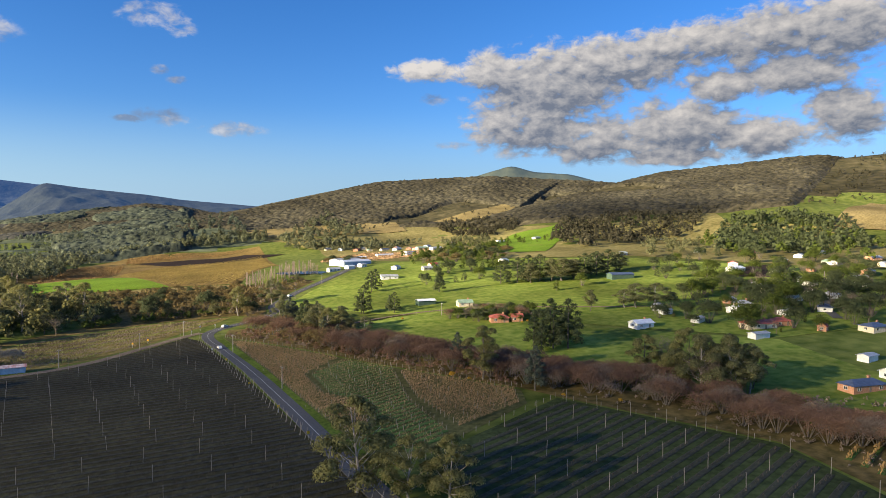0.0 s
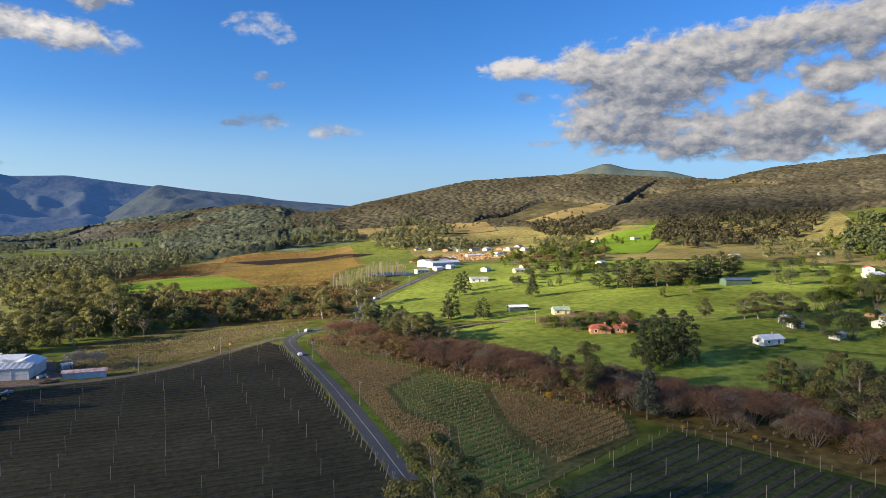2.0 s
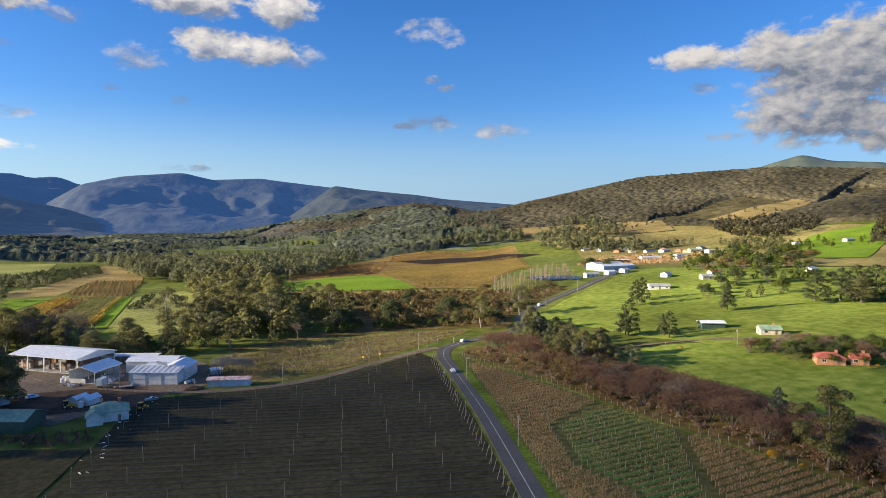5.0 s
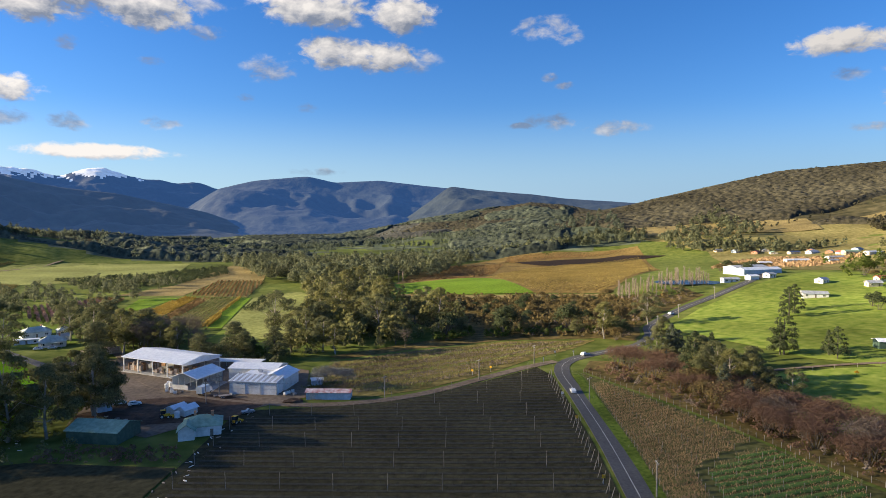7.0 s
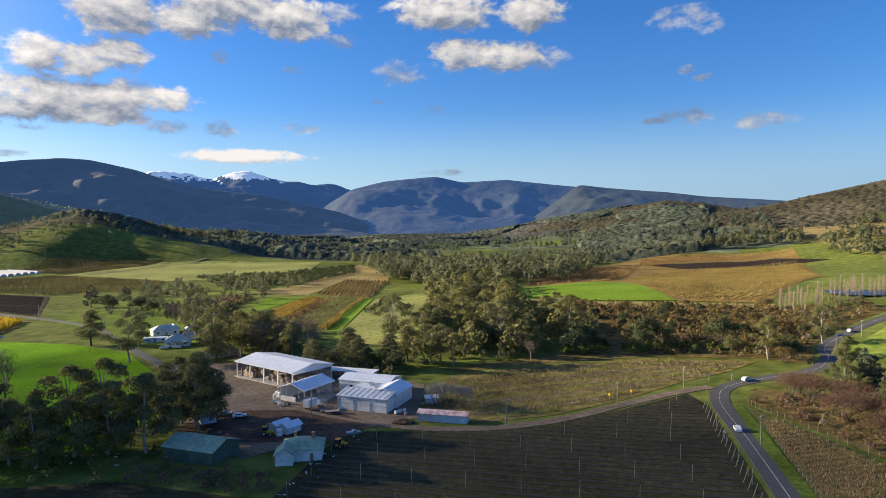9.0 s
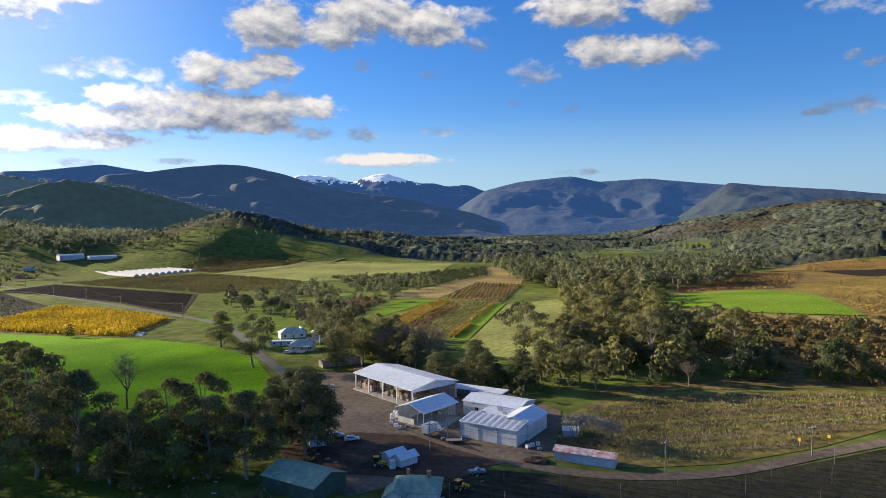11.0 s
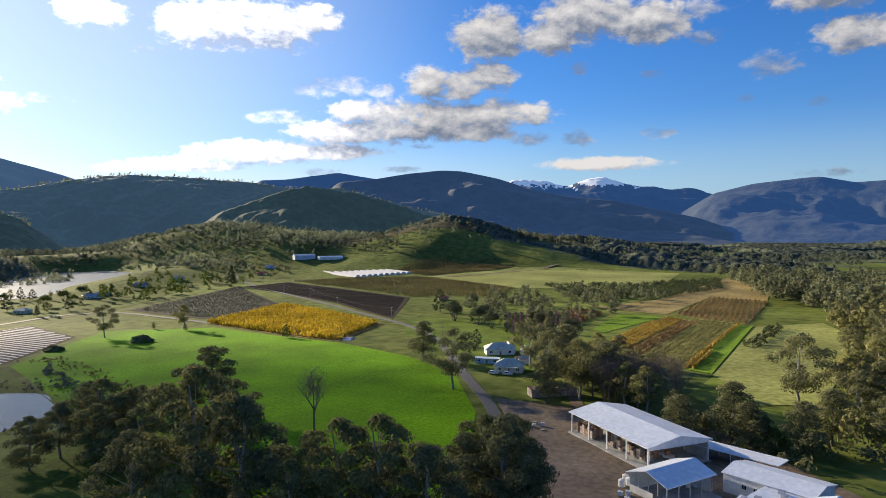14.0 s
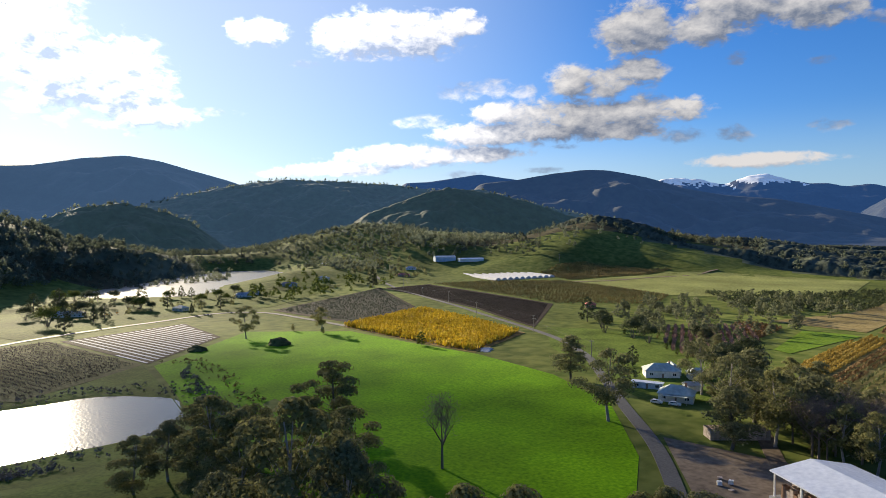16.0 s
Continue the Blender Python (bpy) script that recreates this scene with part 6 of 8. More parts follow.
plot_rows("vine_trellis", [(-44, 240), (-42, 262), (-32, 285), (0, 306), (47, 322), (84, 314), (70, 298), (46, 281), (24, 258), (0, 240), (-18, 232)], 62, 4.2, "overgrown vine row with yellow grass", "overgrown rows",
          leaf_of=lambda k: (BROWN_TWIG, GOLD_GUM_LEAF, BROWN_TWIG, SPARSE_LEAF, BROWN_TWIG)[k % 5], low=0.05, high=1.1, per_metre=14, size=0.3, thin=0.3, width=0.8, seed=15)


def joined_rows(corners, azimuth, spacing, leaf, label, per_metre=1.2, size=1.0, high=2.0, seed=1):
    rng = np.random.default_rng(seed)
    pts = [canopy_points(a, b, 0.3, high, 0.22, per_metre, size, 0.8, rng) for a, b in rows_over(corners, azimuth, spacing)]
    tagged(new("far_rows", cards_mesh("far_rows", np.concatenate(pts), leaf)), label, "vineyard", kind="stuff")


DULL_GOLD = surface("dull gold vines", (0.16, 0.12, 0.035), (0.34, 0.255, 0.08), 0.2, island=0.6)
joined_rows([(95, 490), (138, 458), (163, 502), (245, 640), (345, 960), (170, 900), (110, 800), (80, 690), (88, 580)], 40, 5, DULL_GOLD, "golden vine rows over the dome", size=0.34, per_metre=5, high=1.5, seed=21)
joined_rows([(-10, 630), (60, 700), (110, 830), (165, 1090), (350, 1040), (190, 1000), (60, 960)], 60, 6, RUSSET_LEAF, "russet vine rows on the dome's far side", size=0.4, per_metre=3.5, seed=22)
joined_rows([(-600, 790), (-570, 985), (-690, 930), (-700, 840)], 40, 5, DULL_GOLD, "golden rows beyond the white tunnels", size=0.6, per_metre=4, seed=23)
joined_rows([(-715, 655), (-455, 590), (-380, 640), (-412, 712), (-590, 775), (-680, 725)], 60, 5, DULL_GOLD, "pale brown vine rows on the flat", size=0.45, per_metre=3, seed=24)
joined_rows([(262, 560), (330, 520), (470, 640), (430, 760), (340, 700)], 20, 5, BARE_CANE, "brown vine rows by the far packing house", size=0.55, per_metre=1.5, seed=25)

ridges = [bed_mesh("furrow", a, b, 0.9, EARTH, 0.25) for a, b in rows_over([(-712, 584), (-713, 644), (-456, 582), (-370, 468), (-482, 520)], 62, 3.4)]
joined, base = ([], []), 0
for me in ridges:
    joined[0].extend(tuple(v.co) for v in me.vertices)
    joined[1].extend(tuple(i + base for i in p.vertices) for p in me.polygons)
    base += len(me.vertices)
    bpy.data.meshes.remove(me)
tagged(new("furrows", mesh_of("furrows", joined[0], joined[1], EARTH)), "dark furrows of the ploughed field", "furrows", kind="stuff")

# ---- buildings ----
WHITE_WALL = surface("white painted boards", (0.62, 0.61, 0.58), (0.78, 0.77, 0.74), 1.2, roughness=0.6, stain=0.12, stain_scale=0.2)
CREAM_WALL = surface("cream boards", (0.55, 0.47, 0.33), (0.7, 0.6, 0.45), 1.2, roughness=0.6, stain=0.12, stain_scale=0.2)
BRICK_WALL = surface("orange brick", (0.38, 0.18, 0.10), (0.52, 0.28, 0.17), 2.0, roughness=0.8, stain=0.15, stain_scale=0.3)
GREEN_WALL = surface("dark green sheet wall", (0.05, 0.09, 0.065), (0.085, 0.13, 0.10), 1.0, roughness=0.5, stain=0.12, stain_scale=0.2)
BLUE_WALL = surface("pale blue sheet wall", (0.34, 0.42, 0.5), (0.5, 0.57, 0.64), 1.0, roughness=0.5, stain=0.15, stain_scale=0.2)
WHITE_ROOF = surface("white sheet roof", (0.62, 0.66, 0.72), (0.8, 0.83, 0.87), 0.8, roughness=0.42, stain=0.05, stain_scale=0.12, spec=0.5, ribs=1.2)
GREY_ROOF = surface("grey sheet roof", (0.3, 0.32, 0.34), (0.46, 0.47, 0.49), 0.8, roughness=0.45, stain=0.2, stain_scale=0.2, ribs=1.2)
GREEN_ROOF = surface("pale green sheet roof", (0.2, 0.3, 0.21), (0.31, 0.42, 0.31), 0.8, roughness=0.65, stain=0.15, stain_scale=0.2, ribs=1.2)
PALE_ROOF = surface("pale sage sheet roof", (0.38, 0.43, 0.38), (0.54, 0.58, 0.52), 0.8, roughness=0.65, stain=0.15, stain_scale=0.2, ribs=1.2)
RED_ROOF = surface("faded red roof", (0.36, 0.085, 0.055), (0.52, 0.16, 0.11), 0.9, roughness=0.6, stain=0.2, stain_scale=0.2)
PATCHY_ROOF = surface("rust and white patched roof", (0.42, 0.12, 0.09), (0.72, 0.66, 0.64), 0.7, roughness=0.6, stain=0.25, stain_scale=0.3, ribs=1.2)
BLUE_ROOF = surface("dark blue roof", (0.05, 0.07, 0.12), (0.1, 0.13, 0.2), 0.9, roughness=0.4, stain=0.1)
TRIM = surface("white trim", (0.7, 0.7, 0.68), (0.82, 0.82, 0.8), 2, roughness=0.5)
GLASS_DARK = surface("window glass", (0.015, 0.02, 0.025), (0.03, 0.035, 0.04), 0.5, roughness=0.06, spec=0.6)
DOOR_PAINT = surface("grey-brown door", (0.16, 0.12, 0.09), (0.24, 0.19, 0.15), 2, roughness=0.5)
STEEL = surface("galvanised steel", (0.42, 0.43, 0.45), (0.6, 0.61, 0.63), 2, roughness=0.4, metal=0.6)
CONCRETE = surface("pale concrete", (0.34, 0.33, 0.31), (0.48, 0.47, 0.44), 0.7, roughness=0.8, stain=0.2, stain_scale=0.2)
BIN_WOOD = surface("grey-pink bin timber", (0.30, 0.24, 0.20), (0.5, 0.42, 0.36), 1.5, stain=0.2, stain_scale=0.5, single=0.6)
BIN_BROWN = surface("brown bin timber", (0.22, 0.12, 0.07), (0.42, 0.26, 0.15), 1.5, stain=0.2, stain_scale=0.5, single=0.6)
RUBBER = surface("tyre rubber", (0.012, 0.012, 0.012), (0.025, 0.025, 0.025), 5)
WIRE = surface("dull cable", (0.06, 0.06, 0.065), (0.12, 0.12, 0.125), 2, roughness=0.7)
CAR_WHITE = surface("white car paint", (0.72, 0.72, 0.72), (0.8, 0.8, 0.8), 1, roughness=0.25, stain=0.03, spec=0.5)
CAR_GREY = surface("silver car paint", (0.3, 0.31, 0.33), (0.36, 0.37, 0.39), 1, roughness=0.3, metal=0.4, stain=0.03)
YELLOW_PAINT = surface("yellow paint", (0.65, 0.36, 0.02), (0.8, 0.46, 0.03), 2, roughness=0.5)


def roof_bm(w, d, eave, ridge, over=0.45, kind="gable", thick=0.14):
    """A pitched roof with thickness; its ridge runs along w."""
    bm = bmesh.new()
    x, y = w / 2 + over, d / 2 + over
    drop = (ridge - eave) * over / (d / 2)
    inset = min(d / 2, w / 2 - 0.3) if kind == "hip" else 0.0
    for dz in (0.0, thick):
        z0, z1 = eave - drop + dz, ridge + dz
        v = [bm.verts.new(p) for p in ((-x, -y, z0), (x, -y, z0), (x, y, z0), (-x, y, z0), (-x + inset, 0, z1), (x - inset, 0, z1))]
        for f in ((0, 1, 5, 4), (2, 3, 4, 5)) + (((1, 2, 5), (3, 0, 4)) if kind == "hip" else ()):
            bm.faces.new([v[i] for i in (f if dz else f[::-1])])
    bm.verts.ensure_lookup_table()
    ring = (0, 1, 2, 3) if kind == "hip" else (0, 1, 5, 2, 3, 4)
    for a, b in zip(ring, ring[1:] + ring[:1]):
        bm.faces.new([bm.verts[i] for i in (a, b, b + 6, a + 6)])
    bmesh.ops.recalc_face_normals(bm, faces=bm.faces[:])
    return bm


def gable_walls(w, d, eave, ridge):
    """Four walls of a house with pointed ends, on a footing that goes into the ground."""
    bm = bmesh.new()
    sec = [(-d / 2, -0.8), (d / 2, -0.8), (d / 2, eave), (0, ridge - 0.02), (-d / 2, eave)]
    ends = [[bm.verts.new((s * w / 2, y, z)) for y, z in sec] for s in (-1, 1)]
    bm.faces.new(ends[0][::-1])
    bm.faces.new(ends[1])
    for i in range(5):
        if i in (2, 3):
            continue
        j = (i + 1) % 5
        bm.faces.new((ends[0][i], ends[0][j], ends[1][j], ends[1][i]))
    bmesh.ops.recalc_face_normals(bm, faces=bm.faces[:])
    return bm


def window_on(parent, x, y, z, wide, high, face):
    """A window in a wall: frame, sill and pane. face: the way it looks, in quarter turns."""
    frame_ob = part("window", boxed((-wide / 2, -0.05, -high / 2, wide / 2, 0.05, -high / 2 + 0.1), (-wide / 2, -0.05, high / 2 - 0.1, wide / 2, 0.05, high / 2),
                                    (-wide / 2, -0.05, -high / 2, -wide / 2 + 0.1, 0.05, high / 2), (wide / 2 - 0.1, -0.05, -high / 2, wide / 2, 0.05, high / 2), (-0.04, -0.05, -high / 2, 0.04, 0.05, high / 2)), TRIM, parent)
    part("pane", boxed((-wide / 2 + 0.08, -0.02, -high / 2 + 0.08, wide / 2 - 0.08, 0.02, high / 2 - 0.08)), GLASS_DARK, frame_ob, "dark window glass")
    frame_ob.location, frame_ob.rotation_euler = (x, y, z), (0, 0, face * math.pi / 2)
    return frame_ob


def house(x, y, turn, w, d, eave, ridge, wall, roof, label, kind="gable", chimney=True, wing=None, name="house", windows=True, category="house", group="", porch=False, sink=0.0):
    ob = tagged(new(name), label, category, group)
    ob.location, ob.rotation_euler = (x, y, lay(x, y) - sink), (0, 0, radians(turn))
    if kind == "hip":
        part("wall", boxed((-w / 2, -d / 2, -0.8, w / 2, d / 2, eave)), wall, ob)
    else:
        part("wall", gable_walls(w, d, eave, ridge), wall, ob)
    top = part("roof", roof_bm(w, d, eave, ridge, kind=kind), roof, ob)
    if wing:
        wx, wy, ww, wd = wing
        side = part("wing", gable_walls(ww, wd, eave - 0.2, ridge - 0.7), wall, ob)
        side.location, side.rotation_euler = (wx, wy, 0), (0, 0, math.pi / 2)
        lid = part("roof", roof_bm(ww, wd, eave - 0.2, ridge - 0.7), roof, ob)
        lid.location, lid.rotation_euler = (wx, wy, 0), (0, 0, math.pi / 2)
    if chimney:
        part("chimney", boxed((w * 0.22, 0.3, eave, w * 0.22 + 0.8, 1.0, ridge + 0.9), (w * 0.22 - 0.08, 0.22, ridge + 0.7, w * 0.22 + 0.88, 1.08, ridge + 0.85)), BRICK_WALL, top)
    if windows:
        n = max(2, int(w / 3.6))
        for k in range(n):
            px = -w / 2 + w * (k + 0.5) / n
            for s in (-1, 1):
                if k == n // 2 and s < 0:
                    part("door", boxed((px - 0.45, -d / 2 - 0.05, 0, px + 0.45, -d / 2 + 0.03, 2.05)), DOOR_PAINT, ob)
                else:
                    window_on(ob, px, s * (d / 2 + 0.01), eave * 0.55, 1.5, 1.2, 0)
        for s in (-1, 1):
            window_on(ob, s * (w / 2 + 0.01), 0, eave * 0.55, 1.5, 1.2, 1)
    if porch:
        part("porch_roof", boxed((-w * 0.35, -d / 2 - 2.2, eave - 0.5, w * 0.35, -d / 2, eave - 0.38)), roof, ob)
        for px in (-w * 0.34, 0, w * 0.34):
            part("porch_post", boxed((px - 0.06, -d / 2 - 2.15, -0.3, px + 0.06, -d / 2 - 2.03, eave - 0.5)), TRIM, ob)
    return ob


def at(ob, x, y, turn, lift=0.0):
    ob.location, ob.rotation_euler = (x, y, lay(x, y) + lift), (0, 0, radians(turn))
    return ob


def packing_complex():
    # the great open shed
    shed = at(tagged(new("open_shed"), "large open-sided shed with a white sheet roof over stacked fruit bins", "shed"), -103.2, 278, -30)
    w, d = 34.5, 19.5
    part("roof", roof_bm(w, d, 6.2, 8.0, over=0.8, thick=0.3), WHITE_ROOF, shed)
    part("slab", boxed((-w / 2 - 0.6, -d / 2 - 1.0, -0.6, w / 2 + 0.6, d / 2 + 0.6, 0.45)), CONCRETE, shed)
    for s in (-1, 1):
        for k in range(5):
            px = -w / 2 + w * k / 4
            part("post", boxed((px - 0.18, s * d / 2 - 0.18, 0.4, px + 0.18, s * d / 2 + 0.18, 6.2)), TRIM, shed)
    part("back_wall", boxed((-w / 2, d / 2 - 0.1, 0.4, w / 2, d / 2 + 0.1, 5.2)), GREY_ROOF, shed)
    for s, y1 in ((-1, d / 2), (1, d / 2)):
        bm = bmesh.new()
        v = [bm.verts.new((s * w / 2 + e, y, z)) for e in (-0.06, 0.06) for y, z in ((-d / 2, 5.3), (d / 2, 5.3), (d / 2, 6.2), (0, 7.98), (-d / 2, 6.2))]
        bm.faces.new(v[:5]), bm.faces.new(v[5:][::-1])
        for i in range(5):
            bm.faces.new((v[i], v[(i + 1) % 5], v[5 + (i + 1) % 5], v[5 + i]))
        bmesh.ops.recalc_face_normals(bm, faces=bm.faces[:])
        part("gable_panel", bm, WHITE_ROOF, shed)
    # the smaller loading shed
    load = at(tagged(new("loading_shed"), "white gabled loading shed open on one side", "shed"), -84, 251, -21)
    w, d = 15.5, 10.8
    lid = part("roof", roof_bm(w, d, 4.8, 6.6, over=0.7, thick=0.2), WHITE_ROOF, load)
    lid.rotation_euler = (0, 0, math.pi / 2)
    part("side_wall", boxed((-d / 2, -w / 2, -0.6, -d / 2 + 0.15, w / 2, 4.7)), WHITE_WALL, load)
    part("end_wall", boxed((-d / 2, -w / 2, -0.6, d / 2 - 4, -w / 2 + 0.15, 1.9)), WHITE_WALL, load)
    part("end_wall", boxed((-d / 2, w / 2 - 0.15, -0.6, d / 2, w / 2, 4.7)), WHITE_WALL, load)
    part("floor_slab", boxed((-d / 2, -w / 2, -0.6, d / 2 + 6, w / 2, 0.2)), CONCRETE, load)
    for k in range(5):
        py = -w / 2 + 0.1 + (w - 0.2) * k / 4
        part("post", boxed((d / 2 - 0.2, py - 0.1, 0.2, d / 2, py + 0.1, 4.8)), STEEL, load)
    for k in range(4):
        px = -d / 2 + d * k / 4
        part("post", boxed((px, -w / 2, 1.9, px + 0.14, -w / 2 + 0.14, 4.8)), STEEL, load)
    # the packing house: ribbed front range, gabled range, flat middle and back range
    pack = at(tagged(new("packing_house"), "white packing house with ribbed front roof and several joined ranges", "warehouse"), -59, 239, -12)
    pack.scale = (0.9, 0.9, 0.95)
    part("front_wall", boxed((-10, -4, -0.8, 10, 4, 5.0)), WHITE_WALL, pack)
    bm = bmesh.new()
    for p in ((-10.3, -4.5, 4.9), (10.3, -4.5, 4.9), (10.3, 4.2, 5.9), (-10.3, 4.2, 5.9), (-10.3, -4.5, 5.1), (10.3, -4.5, 5.1), (10.3, 4.2, 6.1), (-10.3, 4.2, 6.1)):
        bm.verts.new(p)
    bm.verts.ensure_lookup_table()
    for f in ((0, 3, 2, 1), (4, 5, 6, 7), (0, 1, 5, 4), (1, 2, 6, 5), (2, 3, 7, 6), (3, 0, 4, 7)):
        bm.faces.new([bm.verts[i] for i in f])
    front_roof = part("front_roof", bm, WHITE_ROOF, pack)
    for k in range(9):
        px = -9.2 + 18.4 * k / 8
        bm = bmesh.new()
        box(bm, px - 0.55, -4.3, 0, px + 0.55, 4.0, 0.12)
        panel = part("skylight", bm, GREY_ROOF, front_roof, "grey translucent roof sheet")
        panel.location, panel.rotation_euler = (0, 0.15, 5.58), (math.atan2(1.0, 8.7), 0, 0)
    for px in (-10, -3.3, 3.3, 10):
        part("pilaster", boxed((px - 0.15, -4.14, -0.8, px + 0.15, -4.0, 4.9)), STEEL, pack)
    part("wall_rail", boxed((-10, -4.08, 2.3, 10, -4.0, 2.42)), STEEL, pack)
    for k in range(3):
        part("sign_bar", boxed((-2.2 + 0.3 * k, -4.06, 3.9 - 0.5 * k, 2.2 - 0.3 * k, -4.01, 4.1 - 0.5 * k)), STEEL, pack, "grey painted sign bar")
    rng_wall = part("range_wall", gable_walls(15, 10, 5.0, 6.8), WHITE_WALL, pack)
    rng_roof = part("range_roof", roof_bm(15, 10, 5.0, 6.8, over=0.5), WHITE_ROOF, pack)
    for o in (rng_wall, rng_roof):
        o.location, o.rotation_euler = (5.6, 10.7, 0), (0, 0, math.pi / 2)
    part("middle_wall", boxed((-10.5, 4.05, -0.6, 0.5, 18, 4.3)), WHITE_WALL, pack)
    mid = part("middle_roof", boxed((-10.8, 4.3, 4.3, 0.55, 18, 4.5)), WHITE_ROOF, pack)
    for px, py in ((-8, 8), (-4.5, 14), (-1.5, 11.5), (-6, 16)):
        part("air_unit", boxed((px - 0.7, py - 0.5, 4.5, px + 0.7, py + 0.5, 5.4), (px - 0.4, py - 0.55, 4.8, px + 0.4, py - 0.5, 5.2)), STEEL, mid, "steel cooling unit on the roof")
    back_wall = part("back_range_wall", gable_walls(22, 13, 4.8, 6.0), WHITE_WALL, pack)
    back_roof = part("back_range_roof", roof_bm(22, 13, 4.8, 6.0, over=0.4), WHITE_ROOF, pack)
    for o in (back_wall, back_roof):
        o.location = (-10.5, 24.6, 0)
    for px, face in ((-16, 0), (-13, 0)):
        window_on(pack, px, 18.05, 2.6, 1.4, 1.2, face)
    lean = at(tagged(new("lean_to"), "low open lean-to with a pale sheet roof", "shed"), -77, 280, -10)
    part("roof", boxed((-12, -3.2, 3.3, 12, 3.2, 3.5)), WHITE_ROOF, lean)
    for k in range(5):
        for s in (-3, 3):
            part("post", boxed((-11.6 + 5.8 * k - 0.08, s - 0.08, -0.5, -11.6 + 5.8 * k + 0.08, s + 0.08, 3.3)), STEEL, lean)
    # long low shed by the track
    low = house(-31.5, 228.5, -6, 15.5, 4.4, 2.6, 3.3, BLUE_WALL, PATCHY_ROOF, "long low blue shed with a rusty red and white roof", chimney=False, windows=False, name="long_shed", category="shed")
    part("door", boxed((-6.5, -2.28, 0, -4.5, -2.2, 2.2)), STEEL, low)
    house(-38.5, 248, 15, 4, 3, 2.2, 2.8, BLUE_WALL, WHITE_ROOF, "small pale garden shed under the grey trees", chimney=False, windows=False, name="garden_shed", category="shed")
    # green machinery shed
    house(-92.5, 191.5, -12, 16, 11, 3.6, 5.5, GREEN_WALL, GREEN_ROOF, "dark green machinery shed with a pale green roof", chimney=False, windows=False, name="machinery_shed", category="shed")
    # the cottage beside it
    cot = house(-65, 194.5, 14, 10.5, 9, 3.1, 5.2, WHITE_WALL, GREEN_ROOF, "old white cottage with a pale green iron roof", kind="hip", name="cottage", wing=(-4.2, -4.2, 6, 4.5), porch=False)
    part("chimney", boxed((-2.6, 1.4, 3.0, -1.9, 2.1, 6.0)), BRICK_WALL, cot)
    house(-79.5, 214.3, 62, 5.4, 3.4, 2.3, 3.1, WHITE_WALL, WHITE_ROOF, "small white gabled store", chimney=False, name="store", windows=False, category="shed")
    house(-75.6, 212.8, 62, 5.4, 3.4, 2.3, 3.3, WHITE_WALL, WHITE_ROOF, "small white gabled store beside its twin", chimney=False, name="store", windows=False, category="shed")
    house(-105, 219, 40, 4.5, 3.2, 2.2, 2.7, BLUE_WALL, GREY_ROOF, "weathered tin hut under the gum trees", chimney=False, name="hut", windows=False, category="shed")


packing_complex()
# the two cottages by the lane
house(-213, 376, 42, 14, 9, 3.2, 5.6, WHITE_WALL, PALE_ROOF, "white cottage with a pale sage hipped roof", kind="hip", name="cottage", wing=(5.5, 4.5, 8, 6))
house(-200, 382, 42, 7, 6, 2.8, 4.6, CREAM_WALL, PALE_ROOF, "cream outbuilding with a pale sage roof", kind="hip", name="outbuilding", chimney=False)
house(-186, 343, 24, 12, 8.5, 3.2, 5.6, WHITE_WALL, PALE_ROOF, "white weatherboard cottage with a pale sage hipped roof", kind="hip", name="cottage", porch=True)
house(-204, 352, 24, 11.5, 3, 2.6, 2.9, BLUE_WALL, WHITE_ROOF, "long pale blue site cabin", name="cabin", chimney=False, category="cabin")
house(-190, 361, 60, 6, 4.5, 2.5, 3.6, WHITE_WALL, GREY_ROOF, "small garage with a grey roof", name="garage", chimney=False, windows=False, category="shed")
house(-140, 343, 30, 5, 4, 2.5, 3.2, WHITE_WALL, GREY_ROOF, "small shed among the trees", name="shed", chimney=False, windows=False, category="shed")
# houses on the eastern slope
W_, C_, B_ = WHITE_WALL, CREAM_WALL, BRICK_WALL
for x, y, turn, w, d, wall, roof, kind, label in [
    (198, 219, -20, 12, 7, C_, GREEN_ROOF, "gable", "cream farmhouse with a pale green roof"),
    (184, 171, -30, 13, 9, B_, RED_ROOF, "hip", "brick house with a bright red roof among bushes"),
    (192, 166, -30, 8, 6, B_, RED_ROOF, "gable", "brick garage with a red tiled roof"),
    (229, 115, -10, 15, 8, W_, WHITE_ROOF, "gable", "white farmhouse with a pale metal roof"),
    (270, 78, -25, 22, 9, C_, RED_ROOF, "hip", "long cream house with a salmon tiled roof"),
    (283, 74, -25, 12, 8, B_, RED_ROOF, "hip", "brick wing house with a salmon roof"),
    (286, 55, 10, 6, 5, B_, RED_ROOF, "gable", "small red shed on the green slope"),
    (303, 40, -15, 15, 10, C_, BLUE_ROOF, "hip", "cream house with a dark blue hipped roof"),
    (204, 5, -18, 20, 8, B_, BLUE_ROOF, "hip", "long brick house with a dark solar roof"),
    (227, 4, -18, 10, 7, W_, GREY_ROOF, "gable", "white house with a grey roof above the paddock"),
    (297, 105, 10, 14, 9, W_, WHITE_ROOF, "gable", "white house with a pale roof in the village"),
    (312, 110, -35, 11, 8, C_, GREY_ROOF, "hip", "cream village house with a grey roof"),
    (334, 76, 25, 13, 9, W_, BLUE_ROOF, "hip", "white village house with a blue roof"),
    (375, 91, -20, 12, 8, W_, GREY_ROOF, "hip", "white village house under trees"),
    (381, 140, 15, 13, 8, W_, GREY_ROOF, "hip", "white village house with a hipped grey roof"),
]:
    house(x, y, turn, w * 0.72, d * 0.78, 2.6, 4.0, wall, roof, label, kind=kind, group="village houses")
